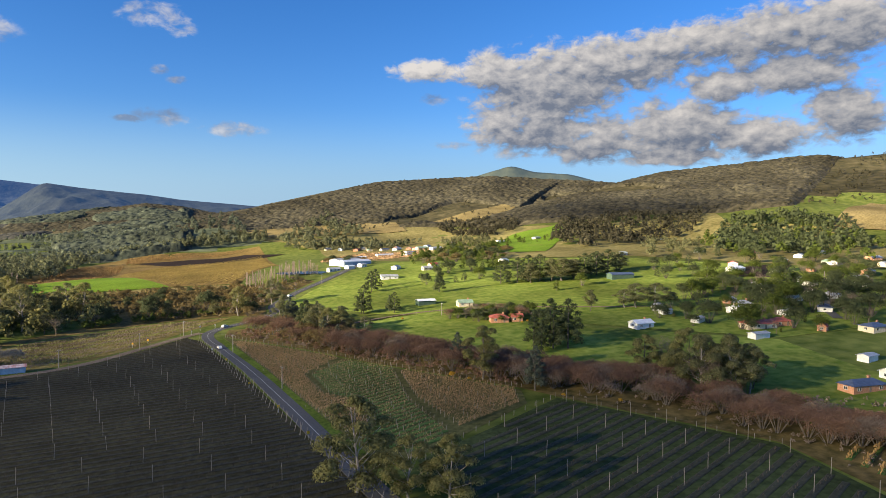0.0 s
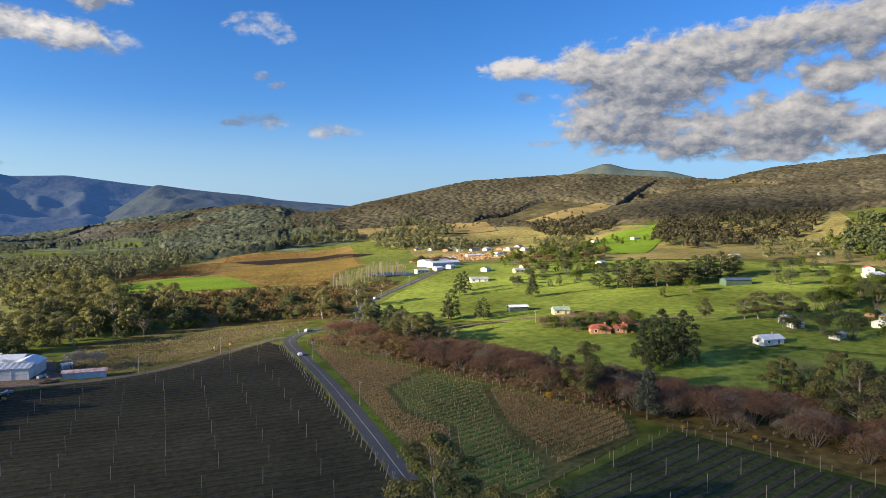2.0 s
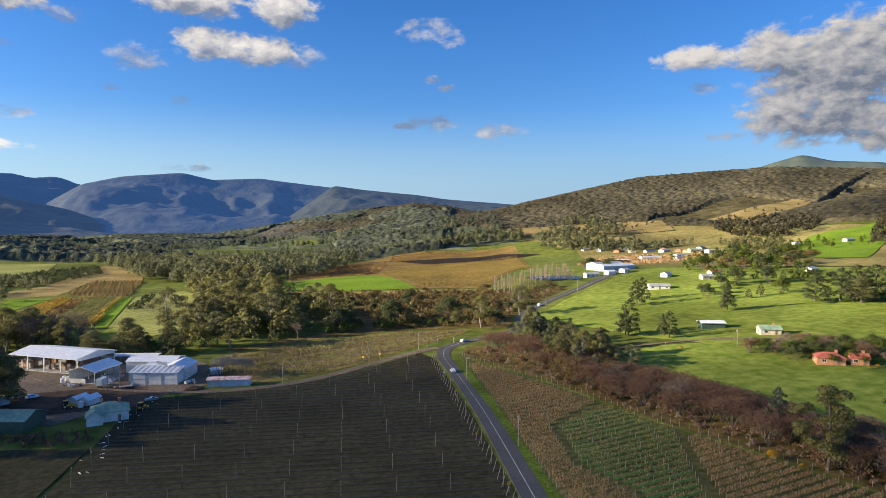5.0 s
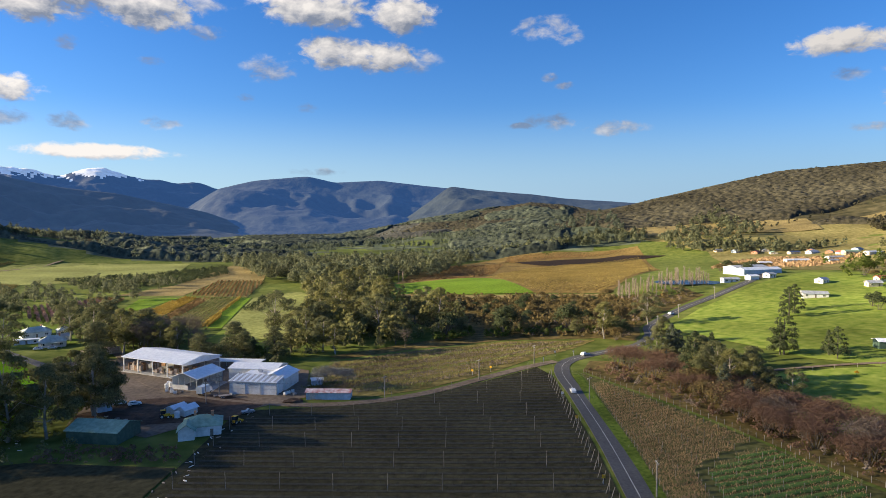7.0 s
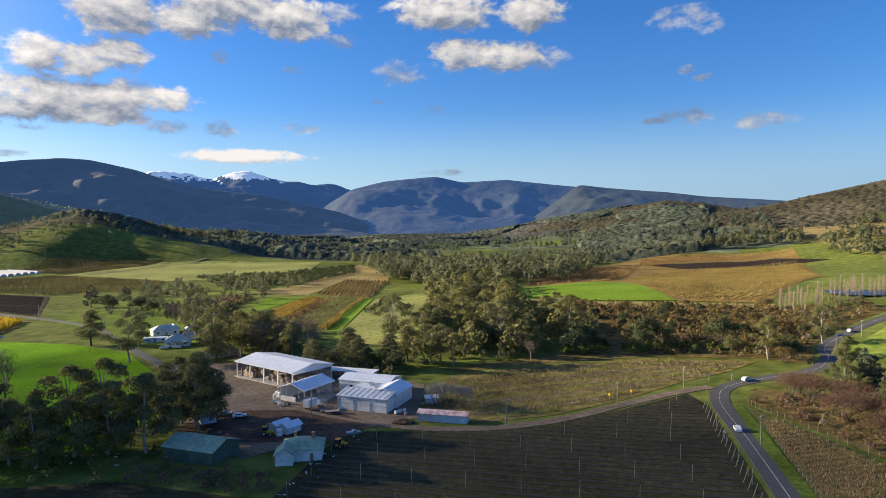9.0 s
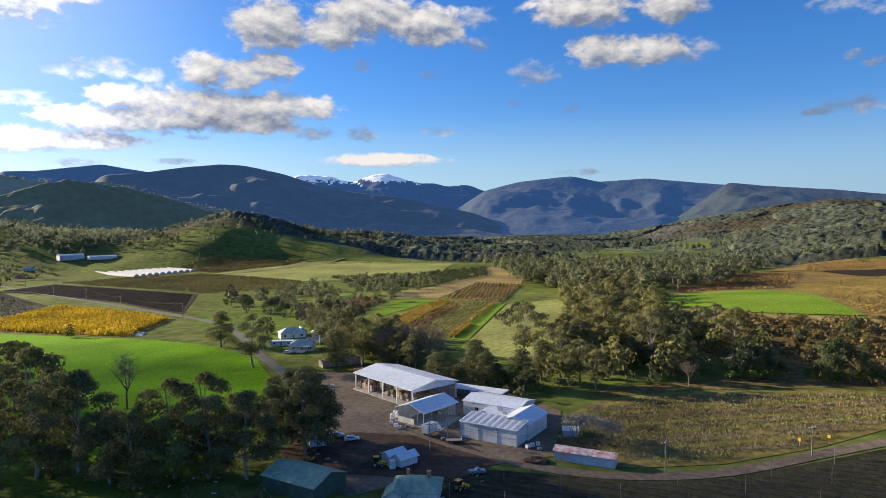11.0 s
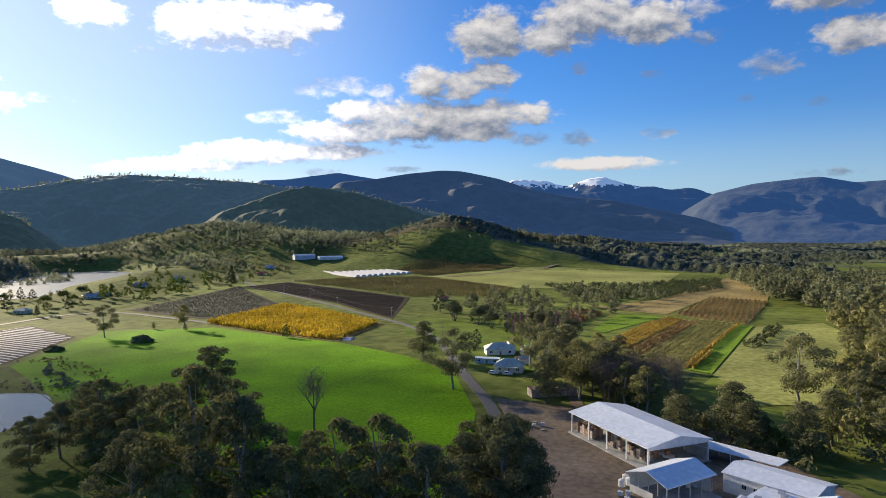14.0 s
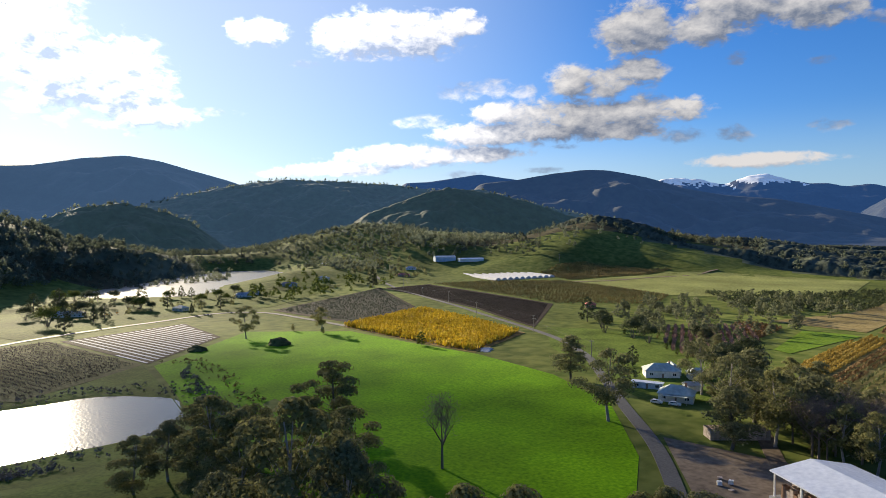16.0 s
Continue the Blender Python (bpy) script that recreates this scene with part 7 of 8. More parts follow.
for x, y, turn, w, d, wall, roof, label in [
    (424, 132, 30, 12, 8, W_, PALE_ROOF, "white house on the village street"), (441, 158, -10, 13, 9, W_, GREY_ROOF, "grey-roofed house on the village street"),
    (385, 110, 40, 10, 8, W_, PALE_ROOF, "pale village house behind a hedge"), (435, 99, 0, 14, 9, W_, PALE_ROOF, "white house near the street's end"),
    (482, 153, 20, 14, 9, B_, GREY_ROOF, "brick house with a grey roof"), (317, 121, 5, 10, 7, B_, GREY_ROOF, "small brick house with a grey roof"),
    (410, 120, -15, 11, 8, W_, GREY_ROOF, "white house beside a garden"), (365, 125, 12, 11, 8, C_, GREEN_ROOF, "cream house with a green roof"),
    (350, 100, -20, 11, 7, W_, PALE_ROOF, "low white house in the village"), (460, 110, -30, 12, 8, C_, GREY_ROOF, "cream house at the upper street"),
    (482, 334, 0, 14, 8, W_, PALE_ROOF, "white farmhouse on the upper slope"), (366, 379, 20, 14, 9, W_, PALE_ROOF, "white farmhouse among dark trees"),
    (283, 385, -10, 12, 8, C_, GREY_ROOF, "cream house by the road"), (267, 411, 30, 11, 8, W_, GREY_ROOF, "white house beside the road"),
    (300, 400, 0, 12, 8, C_, RED_ROOF, "cream house with a red roof"), (237, 372, -20, 20, 10, W_, GREY_ROOF, "long grey farm shed on the green rise"),
    (710, 450, 10, 14, 9, W_, PALE_ROOF, "white house high on the slope"), (560, 300, 0, 14, 9, W_, PALE_ROOF, "white house below the forest"),
    (600, 260, 20, 13, 9, B_, RED_ROOF, "red-roofed house below the forest"), (640, 220, -10, 13, 9, W_, GREY_ROOF, "grey-roofed house below the forest"),
]:
    house(x, y, turn, w * 0.68, d * 0.7, 2.5, 3.7, wall, roof, label, chimney=False, group="upper houses")
house(348, 226, -20, 18, 8, 3.4, 4.6, GREEN_WALL, BLUE_ROOF, "long farm shed with a blue-grey roof", chimney=False, windows=False, name="farm_shed", category="shed")
house(186, 243, -15, 11, 6, 2.8, 3.6, GREEN_WALL, WHITE_ROOF, "pale green farm shed beside the bushes", chimney=False, windows=False, name="farm_shed", category="shed")
for x, y, turn, w in [(260, 104, 10, 7), (265, 127, -20, 6), (270, 136, 15, 5), (251, 67, -10, 9), (246, 20, -5, 7), (309, 85, 5, 8), (275, 139, 30, 6)]:
    house(x, y, turn, w, 4.5, 2.4, 3.0, W_, GREY_ROOF, "small grey-roofed paddock shed", chimney=False, windows=False, name="paddock_shed", category="shed", group="paddock sheds")
# far packing house and its yard
big = house(258, 490, 12, 29, 16, 4.5, 6.2, BLUE_WALL, GREY_ROOF, "great pale far packing house with grey-white roofs", chimney=False, windows=False, name="far_packing_house", category="warehouse")
for k in range(3):
    block = part("range", gable_walls(11, 9, 3.8, 5.4), BLUE_WALL, big)
    block.location = (-11 + 11.3 * k, -13.2, 0)
    lid = part("roof", roof_bm(11, 9, 3.8, 5.4, over=0.1), WHITE_ROOF, big)
    lid.location = (-11 + 11.3 * k, -13.2, 0)
for k, (x, y, w) in enumerate([(225, 450, 14), (240, 448, 9), (255, 452, 8), (390, 640, 30), (430, 640, 24), (465, 632, 28), (505, 640, 20), (550, 600, 18), (400, 600, 16), (340, 610, 14), (600, 580, 16)]):
    house(x, y, 10 * (k % 3), w * 0.8, 6, 2.6, 3.5, W_, WHITE_ROOF if k % 2 else GREY_ROOF, "low white roadside shed near the far packing house", chimney=False, windows=k % 2 == 0, name="far_shed", category="shed", group="far sheds")
for k, (x, y) in enumerate([(428, 885), (442, 862), (455, 838), (466, 815), (478, 790), (486, 765), (492, 742), (478, 700), (466, 668), (512, 722), (506, 800), (474, 850)]):
    house(x, y, 25 * (k % 4), 10 + 3 * (k % 3), 8, 2.7, 4.2, (C_, BLUE_WALL, B_, C_)[k % 4], (GREY_ROOF, GREY_ROOF, RED_ROOF, GREEN_ROOF, BLUE_ROOF)[k % 5], "small far house in a row below the forest", chimney=False, group="far houses")
for k, (x, y) in enumerate([(452, 60), (476, 84), (498, 120), (520, 98), (540, 166), (560, 130), (520, 196), (580, 210), (470, 210), (505, 60), (610, 160), (440, 190)]):
    house(x, y, 17 * (k % 5) - 20, 10 + 2 * (k % 3), 7.5, 2.7, 4.2, (W_, C_, B_, W_)[k % 4], (GREY_ROOF, WHITE_ROOF, GREY_ROOF, RED_ROOF, GREEN_ROOF)[k % 5], "small village house on the upper street", chimney=False, group="upper houses")
# lakeside and western farms
for x, y, turn, w, d, wall, roof, label in [
    (-690, 236, 60, 24, 8, W_, GREY_ROOF, "long low white lakeside house"), (-668, 322, 30, 11, 9, C_, CREAM_WALL, "cream house with a tan roof by the road"),
    (-740, 412, 70, 18, 8, W_, GREY_ROOF, "white bungalow by the lake"), (-755, 430, 50, 12, 7, BLUE_WALL, GREY_ROOF, "pale blue bungalow by the lake"),
    (-800, 495, 60, 20, 9, BLUE_WALL, BLUE_ROOF, "blue-grey building by the lake"), (-830, 560, 40, 14, 9, W_, GREY_ROOF, "white house beyond the lake"),
    (-827, 690, 50, 18, 10, B_, RED_ROOF, "brick barn with a red roof"), (-875, 740, 50, 16, 9, W_, GREY_ROOF, "white farmhouse past the red barn"),
    (-412, 586, 40, 9, 7, B_, RED_ROOF, "red-roofed house in the trees by the lane"), (-1000, 660, 30, 14, 9, W_, WHITE_ROOF, "white house far across the flat"),
]:
    house(x, y, turn, w, d, 3.0, 5.0, wall, roof, label, kind="hip", chimney=False, name="house", group="western houses")
house(-880, 812, 65, 34, 16, 6.5, 8.5, BLUE_WALL, BLUE_WALL, "large pale blue farm shed", chimney=False, windows=False, name="farm_shed", category="shed")
house(-845, 838, 65, 40, 12, 4, 5.5, W_, WHITE_ROOF, "long white farm shed", chimney=False, windows=False, name="farm_shed", category="shed")

# ---- water ----
def pool(name, line, reach, level, label):
    """A sheet of water in its hollow, with an uneven shore line."""
    cx, cy = sum(p[0] for p in line) / len(line), sum(p[1] for p in line) / len(line)
    out = np.linspace(0, 6 * reach, 700)
    verts = []
    for k in range(96):
        a = 2 * math.pi * k / 96
        x, y = cx + out * math.cos(a), cy + out * math.sin(a)
        d, _ = crest_of(x, y, [(u, v, 0) for u, v in line])
        wet = d * (1 + 0.25 * rough(x, y, reach, 2)) < reach * 1.12
        far = out[np.argmin(wet)]
        verts.append((cx + far * math.cos(a), cy + far * math.sin(a), level + 0.5))
    tagged(new(name, mesh_of(name, verts, [tuple(range(96))], LAKE_WATER if reach > 50 else WATER)), label, "water", kind="structure")


for (line, reach, level), name, label in zip(BASINS, ("water_lake", "water_pond", "water_dam"), ("wide grey lake shining under the sun", "bright farm dam beside the paddock", "small blue farm dam under bare poplars")):
    pool(name, line, reach, level, label)


# ---- polytunnels, pallets, poles, cars ----
tunnels_label = "long white plastic polytunnel in a joined block"
bm = bmesh.new()
n = 9
for k in range(n + 1):
    a = math.pi * k / n
    for x in (-72, 72):
        bm.verts.new((x, -math.cos(a) * 4.2, math.sin(a) * 3.6))
bm.verts.ensure_lookup_table()
for k in range(n):
    bm.faces.new((bm.verts[2 * k], bm.verts[2 * k + 1], bm.verts[2 * k + 3], bm.verts[2 * k + 2]))
for s in (0, 1):
    bm.faces.new([bm.verts[2 * k + s] for k in range(n + 1)])
bmesh.ops.recalc_face_normals(bm, faces=bm.faces[:])
tunnel = tagged(new("polytunnel"), tunnels_label, "greenhouse", "polytunnels")
part("cover", bm, PLASTIC, tunnel)
for k in range(10):
    fx, fy = -678 + 31 * (k + 0.5) / 10 - 70, 732 + 83 * (k + 0.5) / 10 + 21
    u = Matrix.Translation((fx, fy, lay(fx + 40, fy - 12) - 0.2)) @ Matrix.Rotation(radians(163), 4, "Z")
    if k == 0:
        tunnel.matrix_basis = u
    else:
        copy_thing(tunnel, u)


def bin_mesh(material):
    """An open-topped wooden bin: one shell with thick sides."""
    bm = boxed((-0.6, -0.6, 0.0, 0.6, 0.6, 0.72))
    lid = max(bm.faces, key=lambda f: f.calc_center_median().z)
    bmesh.ops.inset_region(bm, faces=[lid], thickness=0.06)
    for v in lid.verts:
        v.co.z = 0.14
    me = bpy.data.meshes.new("bin")
    bm.to_mesh(me)
    bm.free()
    me.materials.append(material)
    return me


BIN_GREY, BIN_TAN = bin_mesh(BIN_WOOD), bin_mesh(BIN_BROWN)
bin_rng = random.Random(3)


def bin_stack(x, y, turn, count, mesh, base=0.0):
    stack = at(tagged(new("bin_stack"), "stack of wooden fruit bins standing in the yard", "fruit bins", "bin stacks"), x, y, turn, base)
    for k in range(count):
        b = new("bin", mesh)
        b.parent, b.location = stack, (bin_rng.uniform(-0.03, 0.03), bin_rng.uniform(-0.03, 0.03), 0.74 * k)
        b.rotation_euler = (0, 0, bin_rng.uniform(-0.03, 0.03))
    return stack


for row in range(4):
    for k in range(13):
        a = radians(48)
        px, py = -154 + 1.35 * k * math.cos(a) - 1.5 * row * math.sin(a), 308 + 1.35 * k * math.sin(a) + 1.5 * row * math.cos(a)
        bin_stack(px, py, 48, 4 if bin_rng.random() < 0.8 else 3, BIN_GREY, 0.14)
a = radians(-30)
for u, v in [(-6, -4), (-4.6, -4), (-3.2, -4), (-6, -2.6), (-4.6, -2.6), (5, -6), (6.4, -6), (5, -4.6), (6.4, -4.6), (9, -3), (10.4, -3), (11.8, -3), (0, 2), (1.4, 2), (2.8, 2), (-9, 3), (-7.6, 3), (13, 0), (14.4, 0)]:
    bin_stack(-103.2 + u * math.cos(a) - v * math.sin(a), 278 + u * math.sin(a) + v * math.cos(a), -30, bin_rng.choice((2, 3, 4)), BIN_TAN if bin_rng.random() < 0.6 else BIN_GREY, 0.75)


def wheel(parent, x, y, r=0.33):
    bm = bmesh.new()
    pipe(bm, (0, -0.11, 0), (0, 0.11, 0), r, r, 14)
    tyre = part("wheel", bm, RUBBER, parent)
    bm = bmesh.new()
    pipe(bm, (0, -0.115, 0), (0, 0.115, 0), r * 0.6, r * 0.6, 10)
    part("rim", bm, STEEL, tyre)
    tyre.location = (x, y, r)


def car_body(bm, profile, half, shrink=0.9):
    """A closed car shell from its side outline; narrower towards the top."""
    top = max(z for _, z in profile)
    rows = []
    for s in (-1, 1):
        rows.append([bm.verts.new((x, s * half * (1 - (1 - shrink) * max(0, z - 0.8) / (top - 0.8 + 1e-6)), z)) for x, z in profile])
    bm.faces.new(rows[0]), bm.faces.new(rows[1][::-1])
    for k in range(len(profile)):
        j = (k + 1) % len(profile)
        bm.faces.new((rows[0][k], rows[1][k], rows[1][j], rows[0][j]))
    bmesh.ops.recalc_face_normals(bm, faces=bm.faces[:])
    bmesh.ops.bevel(bm, geom=bm.edges[:], offset=0.05, segments=2, affect="EDGES")


def car(x, y, turn, paint, label, lift=0.2, name="car", ute=False):
    ob = at(tagged(new(name), label, "car", "parked cars"), x, y, turn, lift)
    bm = bmesh.new()
    cab_end = -0.35 if ute else -1.75
    car_body(bm, [(-2.15, 0.3), (2.1, 0.3), (2.15, 0.65), (1.95, 0.85), (1.0, 0.95), (0.35, 1.45), (cab_end + 0.35, 1.48), (cab_end - 0.1, 0.95), (-2.1, 0.92)], 0.88, 0.8)
    part("body", bm, paint, ob)
    bm = bmesh.new()
    car_body(bm, [(0.95, 0.98), (0.4, 1.38), (cab_end + 0.4, 1.41), (cab_end + 0.05, 0.98)], 0.885, 0.82)
    part("glasshouse", bm, GLASS_DARK, ob, "dark car windows")
    for wx in (-1.3, 1.3):
        for wy in (-0.8, 0.8):
            wheel(ob, wx, wy)
    for wy in (-0.6, 0.6):
        part("headlight", boxed((2.1, wy - 0.15, 0.6, 2.16, wy + 0.15, 0.74)), TRIM, ob)
    return ob


car(-97.3, 225, 30, CAR_WHITE, "white estate car parked on the gravel yard")
car(-103, 226.5, 35, CAR_WHITE, "white hatchback parked under the gum trees")
car(-56, 212, 30, CAR_GREY, "silver pickup parked beside the track", ute=True)
car(54.5, 224, 84, CAR_WHITE, "white car driving on the country road", lift=0.26)
car(75, 283, 35, CAR_WHITE, "white car at the road junction", lift=0.26)
car(-182, 335, 24, CAR_WHITE, "white car parked by the cottage")
car(-188, 333, 20, CAR_WHITE, "white van parked by the cottage")
car(150, 371, 40, CAR_WHITE, "white car on the hill road", lift=0.26)
car(-92, 271.5, -30, CAR_WHITE, "white pickup inside the open shed", lift=0.7, ute=True)
truck = at(tagged(new("truck"), "white box truck parked by the loading shed", "truck"), -77.4, 237.5, 72, 0.2)
part("cargo_box", boxed((-3.4, -1.15, 0.9, 1.2, 1.15, 3.3)), BLUE_WALL, truck, "pale blue cargo box")
bm = bmesh.new()
car_body(bm, [(1.3, 0.5), (3.1, 0.5), (3.15, 1.2), (2.8, 2.2), (1.3, 2.3)], 1.05, 0.9)
part("cab", bm, CAR_WHITE, truck)
part("windscreen", boxed((2.93, -0.85, 1.3, 3.06, 0.85, 2.0)), GLASS_DARK, truck)
part("chassis", boxed((-3.3, -0.5, 0.6, 3.0, 0.5, 0.9)), RUBBER, truck)
for wx in (-2.2, 2.2):
    for wy in (-0.95, 0.95):
        wheel(truck, wx, wy, 0.45)


def tractor(x, y, turn, label):
    ob = at(tagged(new("loader"), label, "tractor"), x, y, turn, 0.1)
    part("body", boxed((-1.2, -0.5, 0.7, 1.6, 0.5, 1.4)), YELLOW_PAINT, ob)
    part("cab", boxed((-1.1, -0.6, 1.4, 0.2, 0.6, 2.6)), GLASS_DARK, ob)
    part("cab_roof", boxed((-1.2, -0.7, 2.6, 0.3, 0.7, 2.72)), YELLOW_PAINT, ob)
    part("bucket", boxed((2.3, -0.9, 0.2, 2.8, 0.9, 0.8), (1.5, -0.6, 0.6, 2.4, -0.5, 0.8), (1.5, 0.5, 0.6, 2.4, 0.6, 0.8)), YELLOW_PAINT, ob)
    for wx, r in ((-0.8, 0.7), (1.1, 0.45)):
        for wy in (-0.75, 0.75):
            wheel(ob, wx, wy, r)


tractor(-81.5, 209, 20, "yellow loader parked by the twin stores")
tractor(-57, 201, 70, "yellow loader on the rough ground by the cottage")


def water_tank(x, y, r, h, material, label):
    bm = bmesh.new()
    pipe(bm, (0, 0, 0), (0, 0, h), r, r, 20)
    tank = at(tagged(new("water_tank"), label, "tank"), x, y, 0, 0.1)
    part("shell", bm, material, tank)
    bm = bmesh.new()
    pipe(bm, (0, 0, h), (0, 0, h + 0.3), r * 1.02, 0.3, 20)
    part("lid", bm, material, tank)


water_tank(-77.5, 209, 0.9, 2.0, TRIM, "white round water tank by the stores")
for x, y in ((-94.5, 247.5), (-93.5, 249.5), (-95, 251)):
    water_tank(x, y, 0.8, 1.6, TRIM, "white plastic tank beside the loading shed")


def power_pole(x, y, high, turn, label="grey timber power pole with a crossarm"):
    ob = at(tagged(new("power_pole"), label, "power pole", "power poles"), x, y, turn)
    bm = bmesh.new()
    pipe(bm, (0, 0, -0.5), (0, 0, high), 0.2, 0.14, 8)
    part("mast", bm, POST_WOOD, ob)
    part("crossarm", boxed((-1.2, -0.07, high - 0.75, 1.2, 0.07, high - 0.55)), POST_WOOD, ob)
    for px in (-1.1, -0.4, 0.4, 1.1):
        bm = bmesh.new()
        pipe(bm, (px, 0, high - 0.55), (px, 0, high - 0.33), 0.05, 0.05, 6)
        part("insulator", bm, TRIM, ob)
    return Vector((x, y, lay(x, y) + high - 0.4))


def cable(a, b, label="thin sagging power cable"):
    curve = bpy.data.curves.new("cable", "CURVE")
    curve.dimensions, curve.bevel_depth, curve.bevel_resolution = "3D", 0.015, 1
    s = curve.splines.new("POLY")
    s.points.add(12)
    for k in range(13):
        t = k / 12
        p = a.lerp(b, t) - Vector((0, 0, 0.02 * (b - a).length * 4 * t * (1 - t)))
        s.points[k].co = (*p, 1)
    curve.materials.append(WIRE)
    tagged(new("cable", curve), label, "cable", "power cables")


for run, high in (([(51, 137), (57, 212), (50, 272)], 8.5), ([(50, 272), (24, 250), (-12, 227), (-73, 224), (-71, 233)], 8.0), ([(-352, 448), (-449, 486), (-535, 529), (-593, 543), (-704, 600)], 11), ([(-200, 330), (-262, 392), (-352, 448)], 9)):
    tops = [power_pole(x, y, high, 40 if k else 90) for k, (x, y) in enumerate(run)]
    for p, q in zip(tops, tops[1:]):
        for dx in (-0.9, 0.9):
            cable(p + Vector((dx, 0, 0)), q + Vector((dx, 0, 0)))
for x, y, h in [(126, 330, 8), (150, 360, 8), (190, 400, 8), (260, 130, 8), (330, 105, 8), (400, 105, 8), (430, 120, 8), (172, 206, 7), (-704, 890, 12), (300, 160, 8)]:
    power_pole(x, y, h, 30)


def road_sign(x, y, turn, label, colour):
    ob = at(tagged(new("road_sign"), label, "road sign", "road signs"), x, y, turn)
    part("pole", boxed((-0.04, -0.04, -0.3, 0.04, 0.04, 2.6)), STEEL, ob)
    bm = bmesh.new()
    box(bm, -0.42, -0.06, 1.75, 0.42, -0.045, 2.6)
    part("panel", bm, colour, ob)


for x, y, t in [(41.5, 145, 0), (39, 110, 5), (36, 80, 0), (47, 190, 5), (22, 256, -30), (30, 261, -30)]:
    road_sign(x, y, t, "yellow warning sign on a steel pole", YELLOW_PAINT)
for x, y, t in [(54, 272, 60), (70, 284, 30), (62, 285, 20), (49, 217, 5)]:
    road_sign(x, y, t, "white road sign at the junction", TRIM)
# guide posts along the road
line = smooth_line(ROAD, 22)
for k, (x, y) in enumerate(line[2:24]):
    s = 4.4 if k % 2 else -4.4
    p = new("guide_post", post_mesh(1.0, 0.06))
    p.location = (x + s, y, lay(x, y))
    tagged(p, "short pale roadside guide post", "post", "guide posts")
# slanted end posts and anchors of the orchard trellis along the road
for k in range(48):
    y = 30 + 4.6 * k
    x = 27 + (y / 262) ** 1.0 * 24 + 4.0
    p = new("end_post", post_mesh(3.6, 0.08))
    p.location, p.rotation_euler = (x - 3.2, y, lay(x, y)), (0, radians(16), 0)
    tagged(p, "slanted timber end post of the trellis", "post", "trellis end posts")
# fence along the creek side of the vineyard and round the hop field
for name_line, step in (([(66, 252), (84, 193), (96, 149), (109, 111), (119, 82)], 3.0), ([(120, 66), (54, 47), (47, 10)], 5.0), ([(120, 66), (136, -3)], 5.0), ([(118, 224), (171, 217), (230, 190)], 6.0)):
    fence_label = "row of pale timber fence posts with wire"
    fence = tagged(new("fence"), fence_label, "fence", "fences")
    pts = smooth_line(name_line, step)
    for x, y in pts:
        p = new("post", post_mesh(1.6, 0.08))
        p.parent, p.location = fence, (x, y, lay(x, y))
    bm = bmesh.new()
    for a, b in zip(pts, pts[1:]):
        pipe(bm, (*a, lay(*a) + 1.2), (*b, lay(*b) + 1.2), 0.008, 0.008, 3)
    part("wire", bm, WIRE, fence)


def mound(x, y, r, h, material, label):
    """A heap of earth with an uneven skin, its foot in the ground."""
    bm = bmesh.new()
    bmesh.ops.create_icosphere(bm, subdivisions=4, radius=1)
    for v in bm.verts:
        k = 1 + 0.35 * noise.noise(v.co * 1.7 + Vector((x, y, 0))) + 0.12 * noise.noise(v.co * 6)
        v.co = Vector((v.co.x * r * k, v.co.y * r * 0.8 * k, max(-0.3, v.co.z * h * k)))
    ob = part("earth_mound", bm, material)
    tagged(ob, label, "earth mound")
    at(ob, x, y, 0)


mound(-430, 304, 8, 4.0, VINE_GROUND, "dark heap of soil in the green paddock")
mound(-443, 258, 6, 3.0, VINE_GROUND, "low dark heap by the plastic beds")
mound(-43.5, 224.5, 3.4, 1.0, MUD, "small heap of dark red soil")
mound(-321, 376, 4, 1.0, PLASTIC, "crumpled white plastic sheet heap")
mound(-317, 371, 3, 0.8, PLASTIC, "crumpled white plastic sheet heap")
scrap_rng = random.Random(12)
for k in range(46):
    x, y = -57 + scrap_rng.uniform(-4, 4) - 0.12 * k, 212 - 1.5 * k + scrap_rng.uniform(-2, 2)
    if k % 3 == 0:
        x, y = -118 + scrap_rng.uniform(-12, 10), 190 + scrap_rng.uniform(-8, 10)
    bm = boxed((-scrap_rng.uniform(0.3, 0.9), -0.12, 0, scrap_rng.uniform(0.3, 0.9), 0.12, scrap_rng.uniform(0.06, 0.2)))
    piece = part("scrap_board", bm, TRIM if k % 2 else BIN_WOOD)
    tagged(piece, "loose pale scrap board lying on the ground", "scrap", "scrap boards")
    at(piece, x, y, scrap_rng.uniform(0, 180), 0.1)


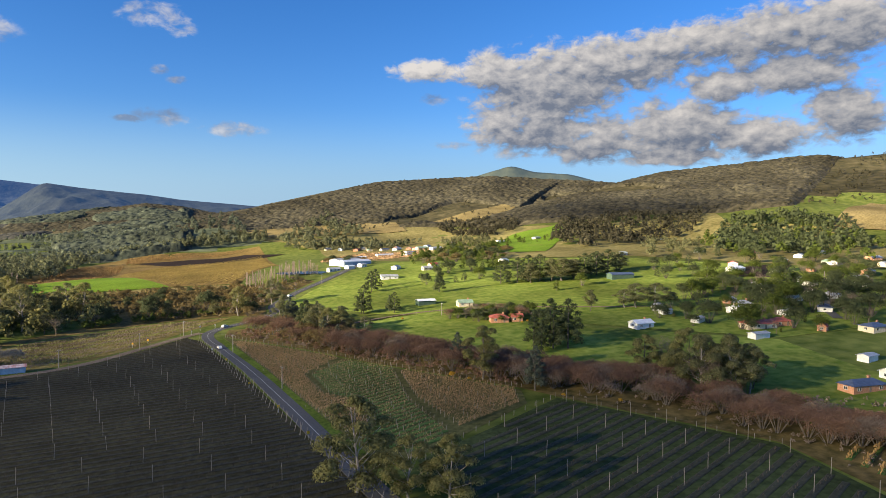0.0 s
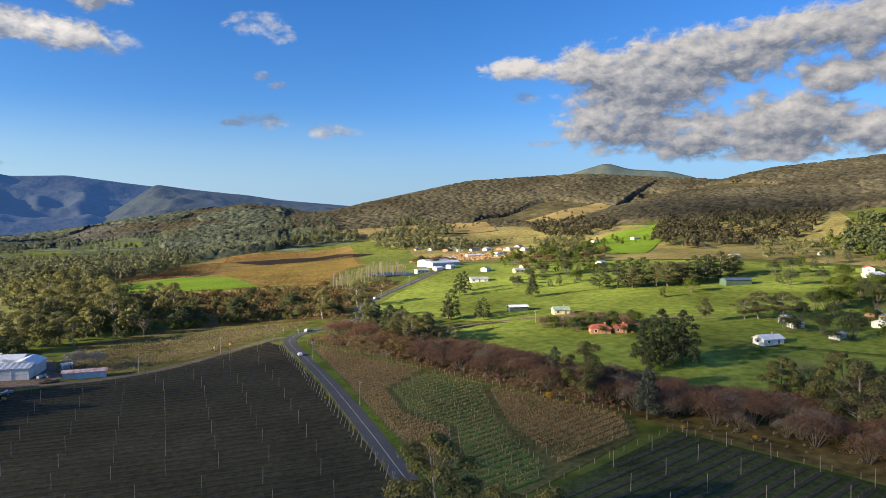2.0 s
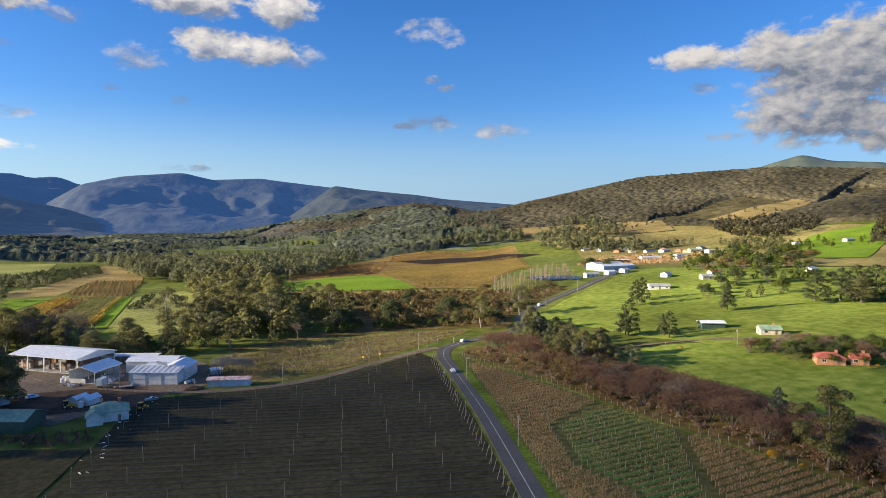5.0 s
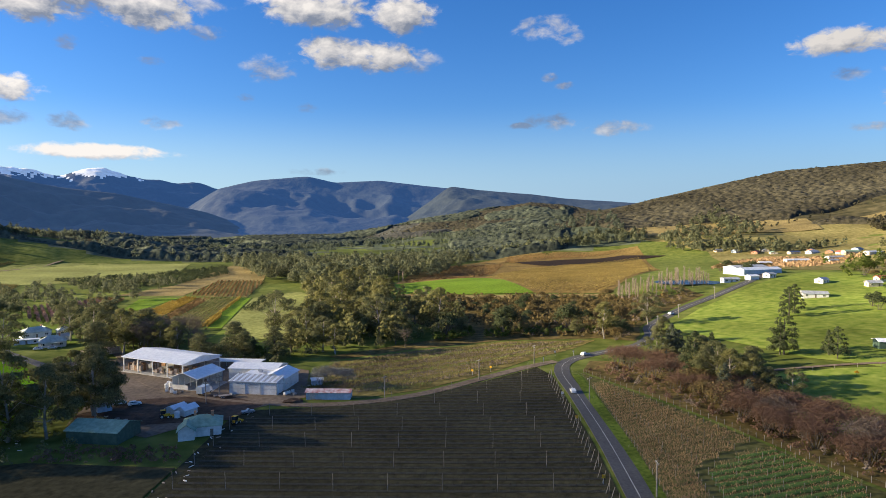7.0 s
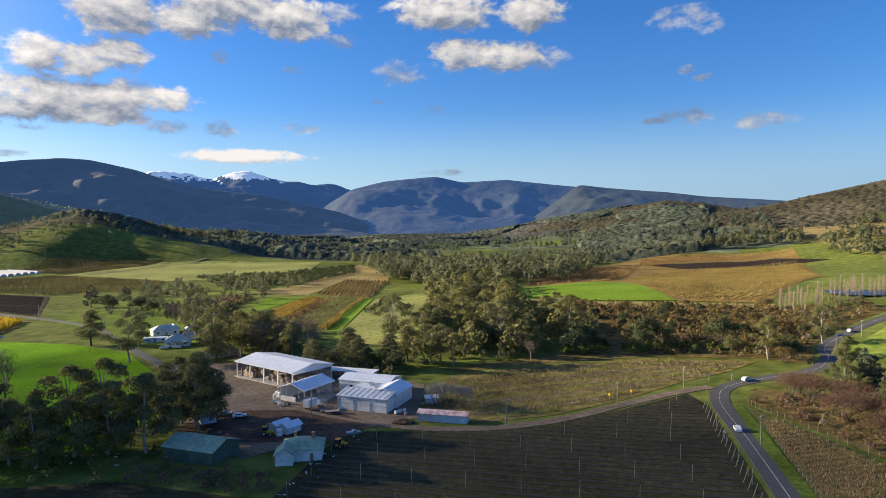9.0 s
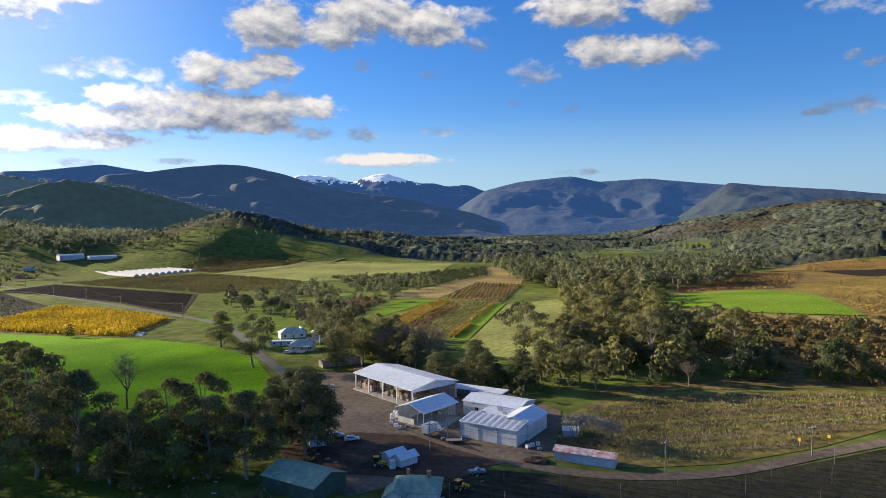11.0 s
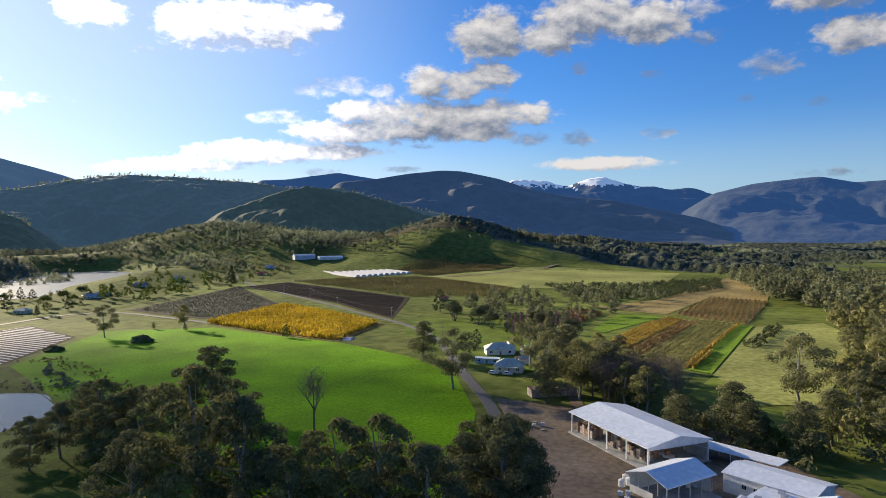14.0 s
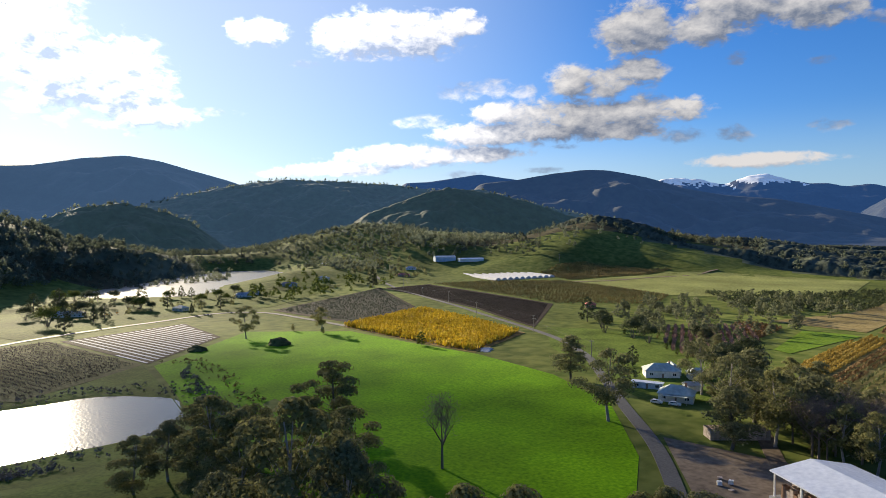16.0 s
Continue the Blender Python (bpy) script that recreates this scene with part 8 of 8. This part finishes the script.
# ---- clutter of the packing yard ----
def tote_tank(x, y, turn, base=0.25):
    """A white liquid tote in its steel cage on a pallet."""
    tote = at(tagged(new("tote_tank"), "white plastic liquid tote in a steel cage", "tank", "tote tanks"), x, y, turn, base)
    shell = part("shell", boxed((-0.55, -0.45, 0.16, 0.55, 0.45, 1.05)), TRIM, tote)
    bmesh_cap = bmesh.new()
    pipe(bmesh_cap, (0, 0, 1.05), (0, 0, 1.13), 0.12, 0.11, 10)
    part("cap", bmesh_cap, RUBBER, shell)
    part("pallet_base", boxed((-0.6, -0.5, 0.1, 0.6, 0.5, 0.15), *[(px - 0.07, -0.5, 0, px + 0.07, 0.5, 0.1) for px in (-0.5, 0, 0.5)]), BIN_WOOD, tote)
    for z in (0.35, 0.7, 1.0):
        part("cage_bar", boxed((-0.58, -0.48, z, 0.58, -0.46, z + 0.03), (-0.58, 0.46, z, 0.58, 0.48, z + 0.03), (-0.58, -0.48, z, -0.56, 0.48, z + 0.03), (0.56, -0.48, z, 0.58, 0.48, z + 0.03)), STEEL, tote)


def timber_pallet(x, y, turn, high=0, base=0.22):
    """Flat pallets lying on one another: a deck on three bearers each."""
    pile = at(tagged(new("pallet_pile"), "low pile of weathered timber pallets", "pallets", "pallet piles"), x, y, turn, base)
    for k in range(high + 1):
        deck = part("pallet", boxed((-0.6, -0.5, 0.1, 0.6, 0.5, 0.13)), BIN_WOOD, pile)
        deck.location = (0, 0, 0.135 * k)
        for px in (-0.5, 0, 0.5):
            part("bearer", boxed((px - 0.05, -0.5, 0, px + 0.05, 0.5, 0.1)), BIN_WOOD, deck)


def farm_trailer(x, y, turn):
    """A flat two-axled trailer with a low headboard and its drawbar."""
    ob = at(tagged(new("farm_trailer"), "flat steel farm trailer parked by the wall", "trailer"), x, y, turn, 0.2)
    part("deck", boxed((-2.2, -1.0, 0.78, 2.2, 1.0, 0.9)), BIN_WOOD, ob)
    part("chassis", boxed((-2.1, -0.45, 0.6, 2.1, -0.35, 0.78), (-2.1, 0.35, 0.6, 2.1, 0.45, 0.78)), STEEL, ob)
    part("headboard", boxed((2.12, -1.0, 0.9, 2.2, 1.0, 1.6)), STEEL, ob)
    part("drawbar", boxed((2.1, -0.06, 0.55, 3.6, 0.06, 0.66)), STEEL, ob)
    for wx in (-1.3, -0.5):
        for wy in (-0.9, 0.9):
            wheel(ob, wx, wy, 0.36)


for x, y, t in [(-92.5, 241.8, 10), (-91.2, 243.2, 20), (-90.0, 239.8, -15), (-88.3, 238.4, 5), (-46.9, 234.9, 30), (-45.6, 236.2, 10), (-47.8, 233.4, 60), (-81.6, 256.0, 20), (-80.4, 257.3, -10), (-135, 276, 40), (-133.4, 278.6, 15)]:
    tote_tank(x, y, t)
for x, y, t, n in [(-137, 280, 30, 3), (-131.5, 275, 70, 1), (-93.3, 208.1, 20, 0), (-96.5, 209.5, 55, 1), (-101, 212, 10, 0), (-44.5, 233.2, 40, 4), (-86.5, 240.6, 15, 5), (-72.5, 233.5, 30, 3), (-41, 245.2, 20, 2), (-110, 222, 35, 0), (-79, 259.5, 10, 6), (-83, 258, 25, 3)]:
    timber_pallet(x, y, t, n)
farm_trailer(-68.7, 231.8, 25)
a = radians(-30)
for row in range(3):
    for k in range(6):
        u, v = -15.6 + 1.32 * k, -8.2 + 1.34 * row
        bin_stack(-103.2 + u * math.cos(a) - v * math.sin(a), 278 + u * math.sin(a) + v * math.cos(a), -30, 4 - (k + row) % 2, BIN_GREY if (k + row) % 3 else BIN_TAN, 0.75)
for k, (u, v) in enumerate([(-2, -7), (-0.6, -7.2), (1.2, -6.4), (2.6, -7), (7.6, -6.8), (9.2, -6), (11, -6.6), (12.6, -5.4)]):
    bin_stack(-103.2 + u * math.cos(a) - v * math.sin(a), 278 + u * math.sin(a) + v * math.cos(a), -30 + 9 * (k % 3), 1 + k % 3, BIN_GREY, 0.75)
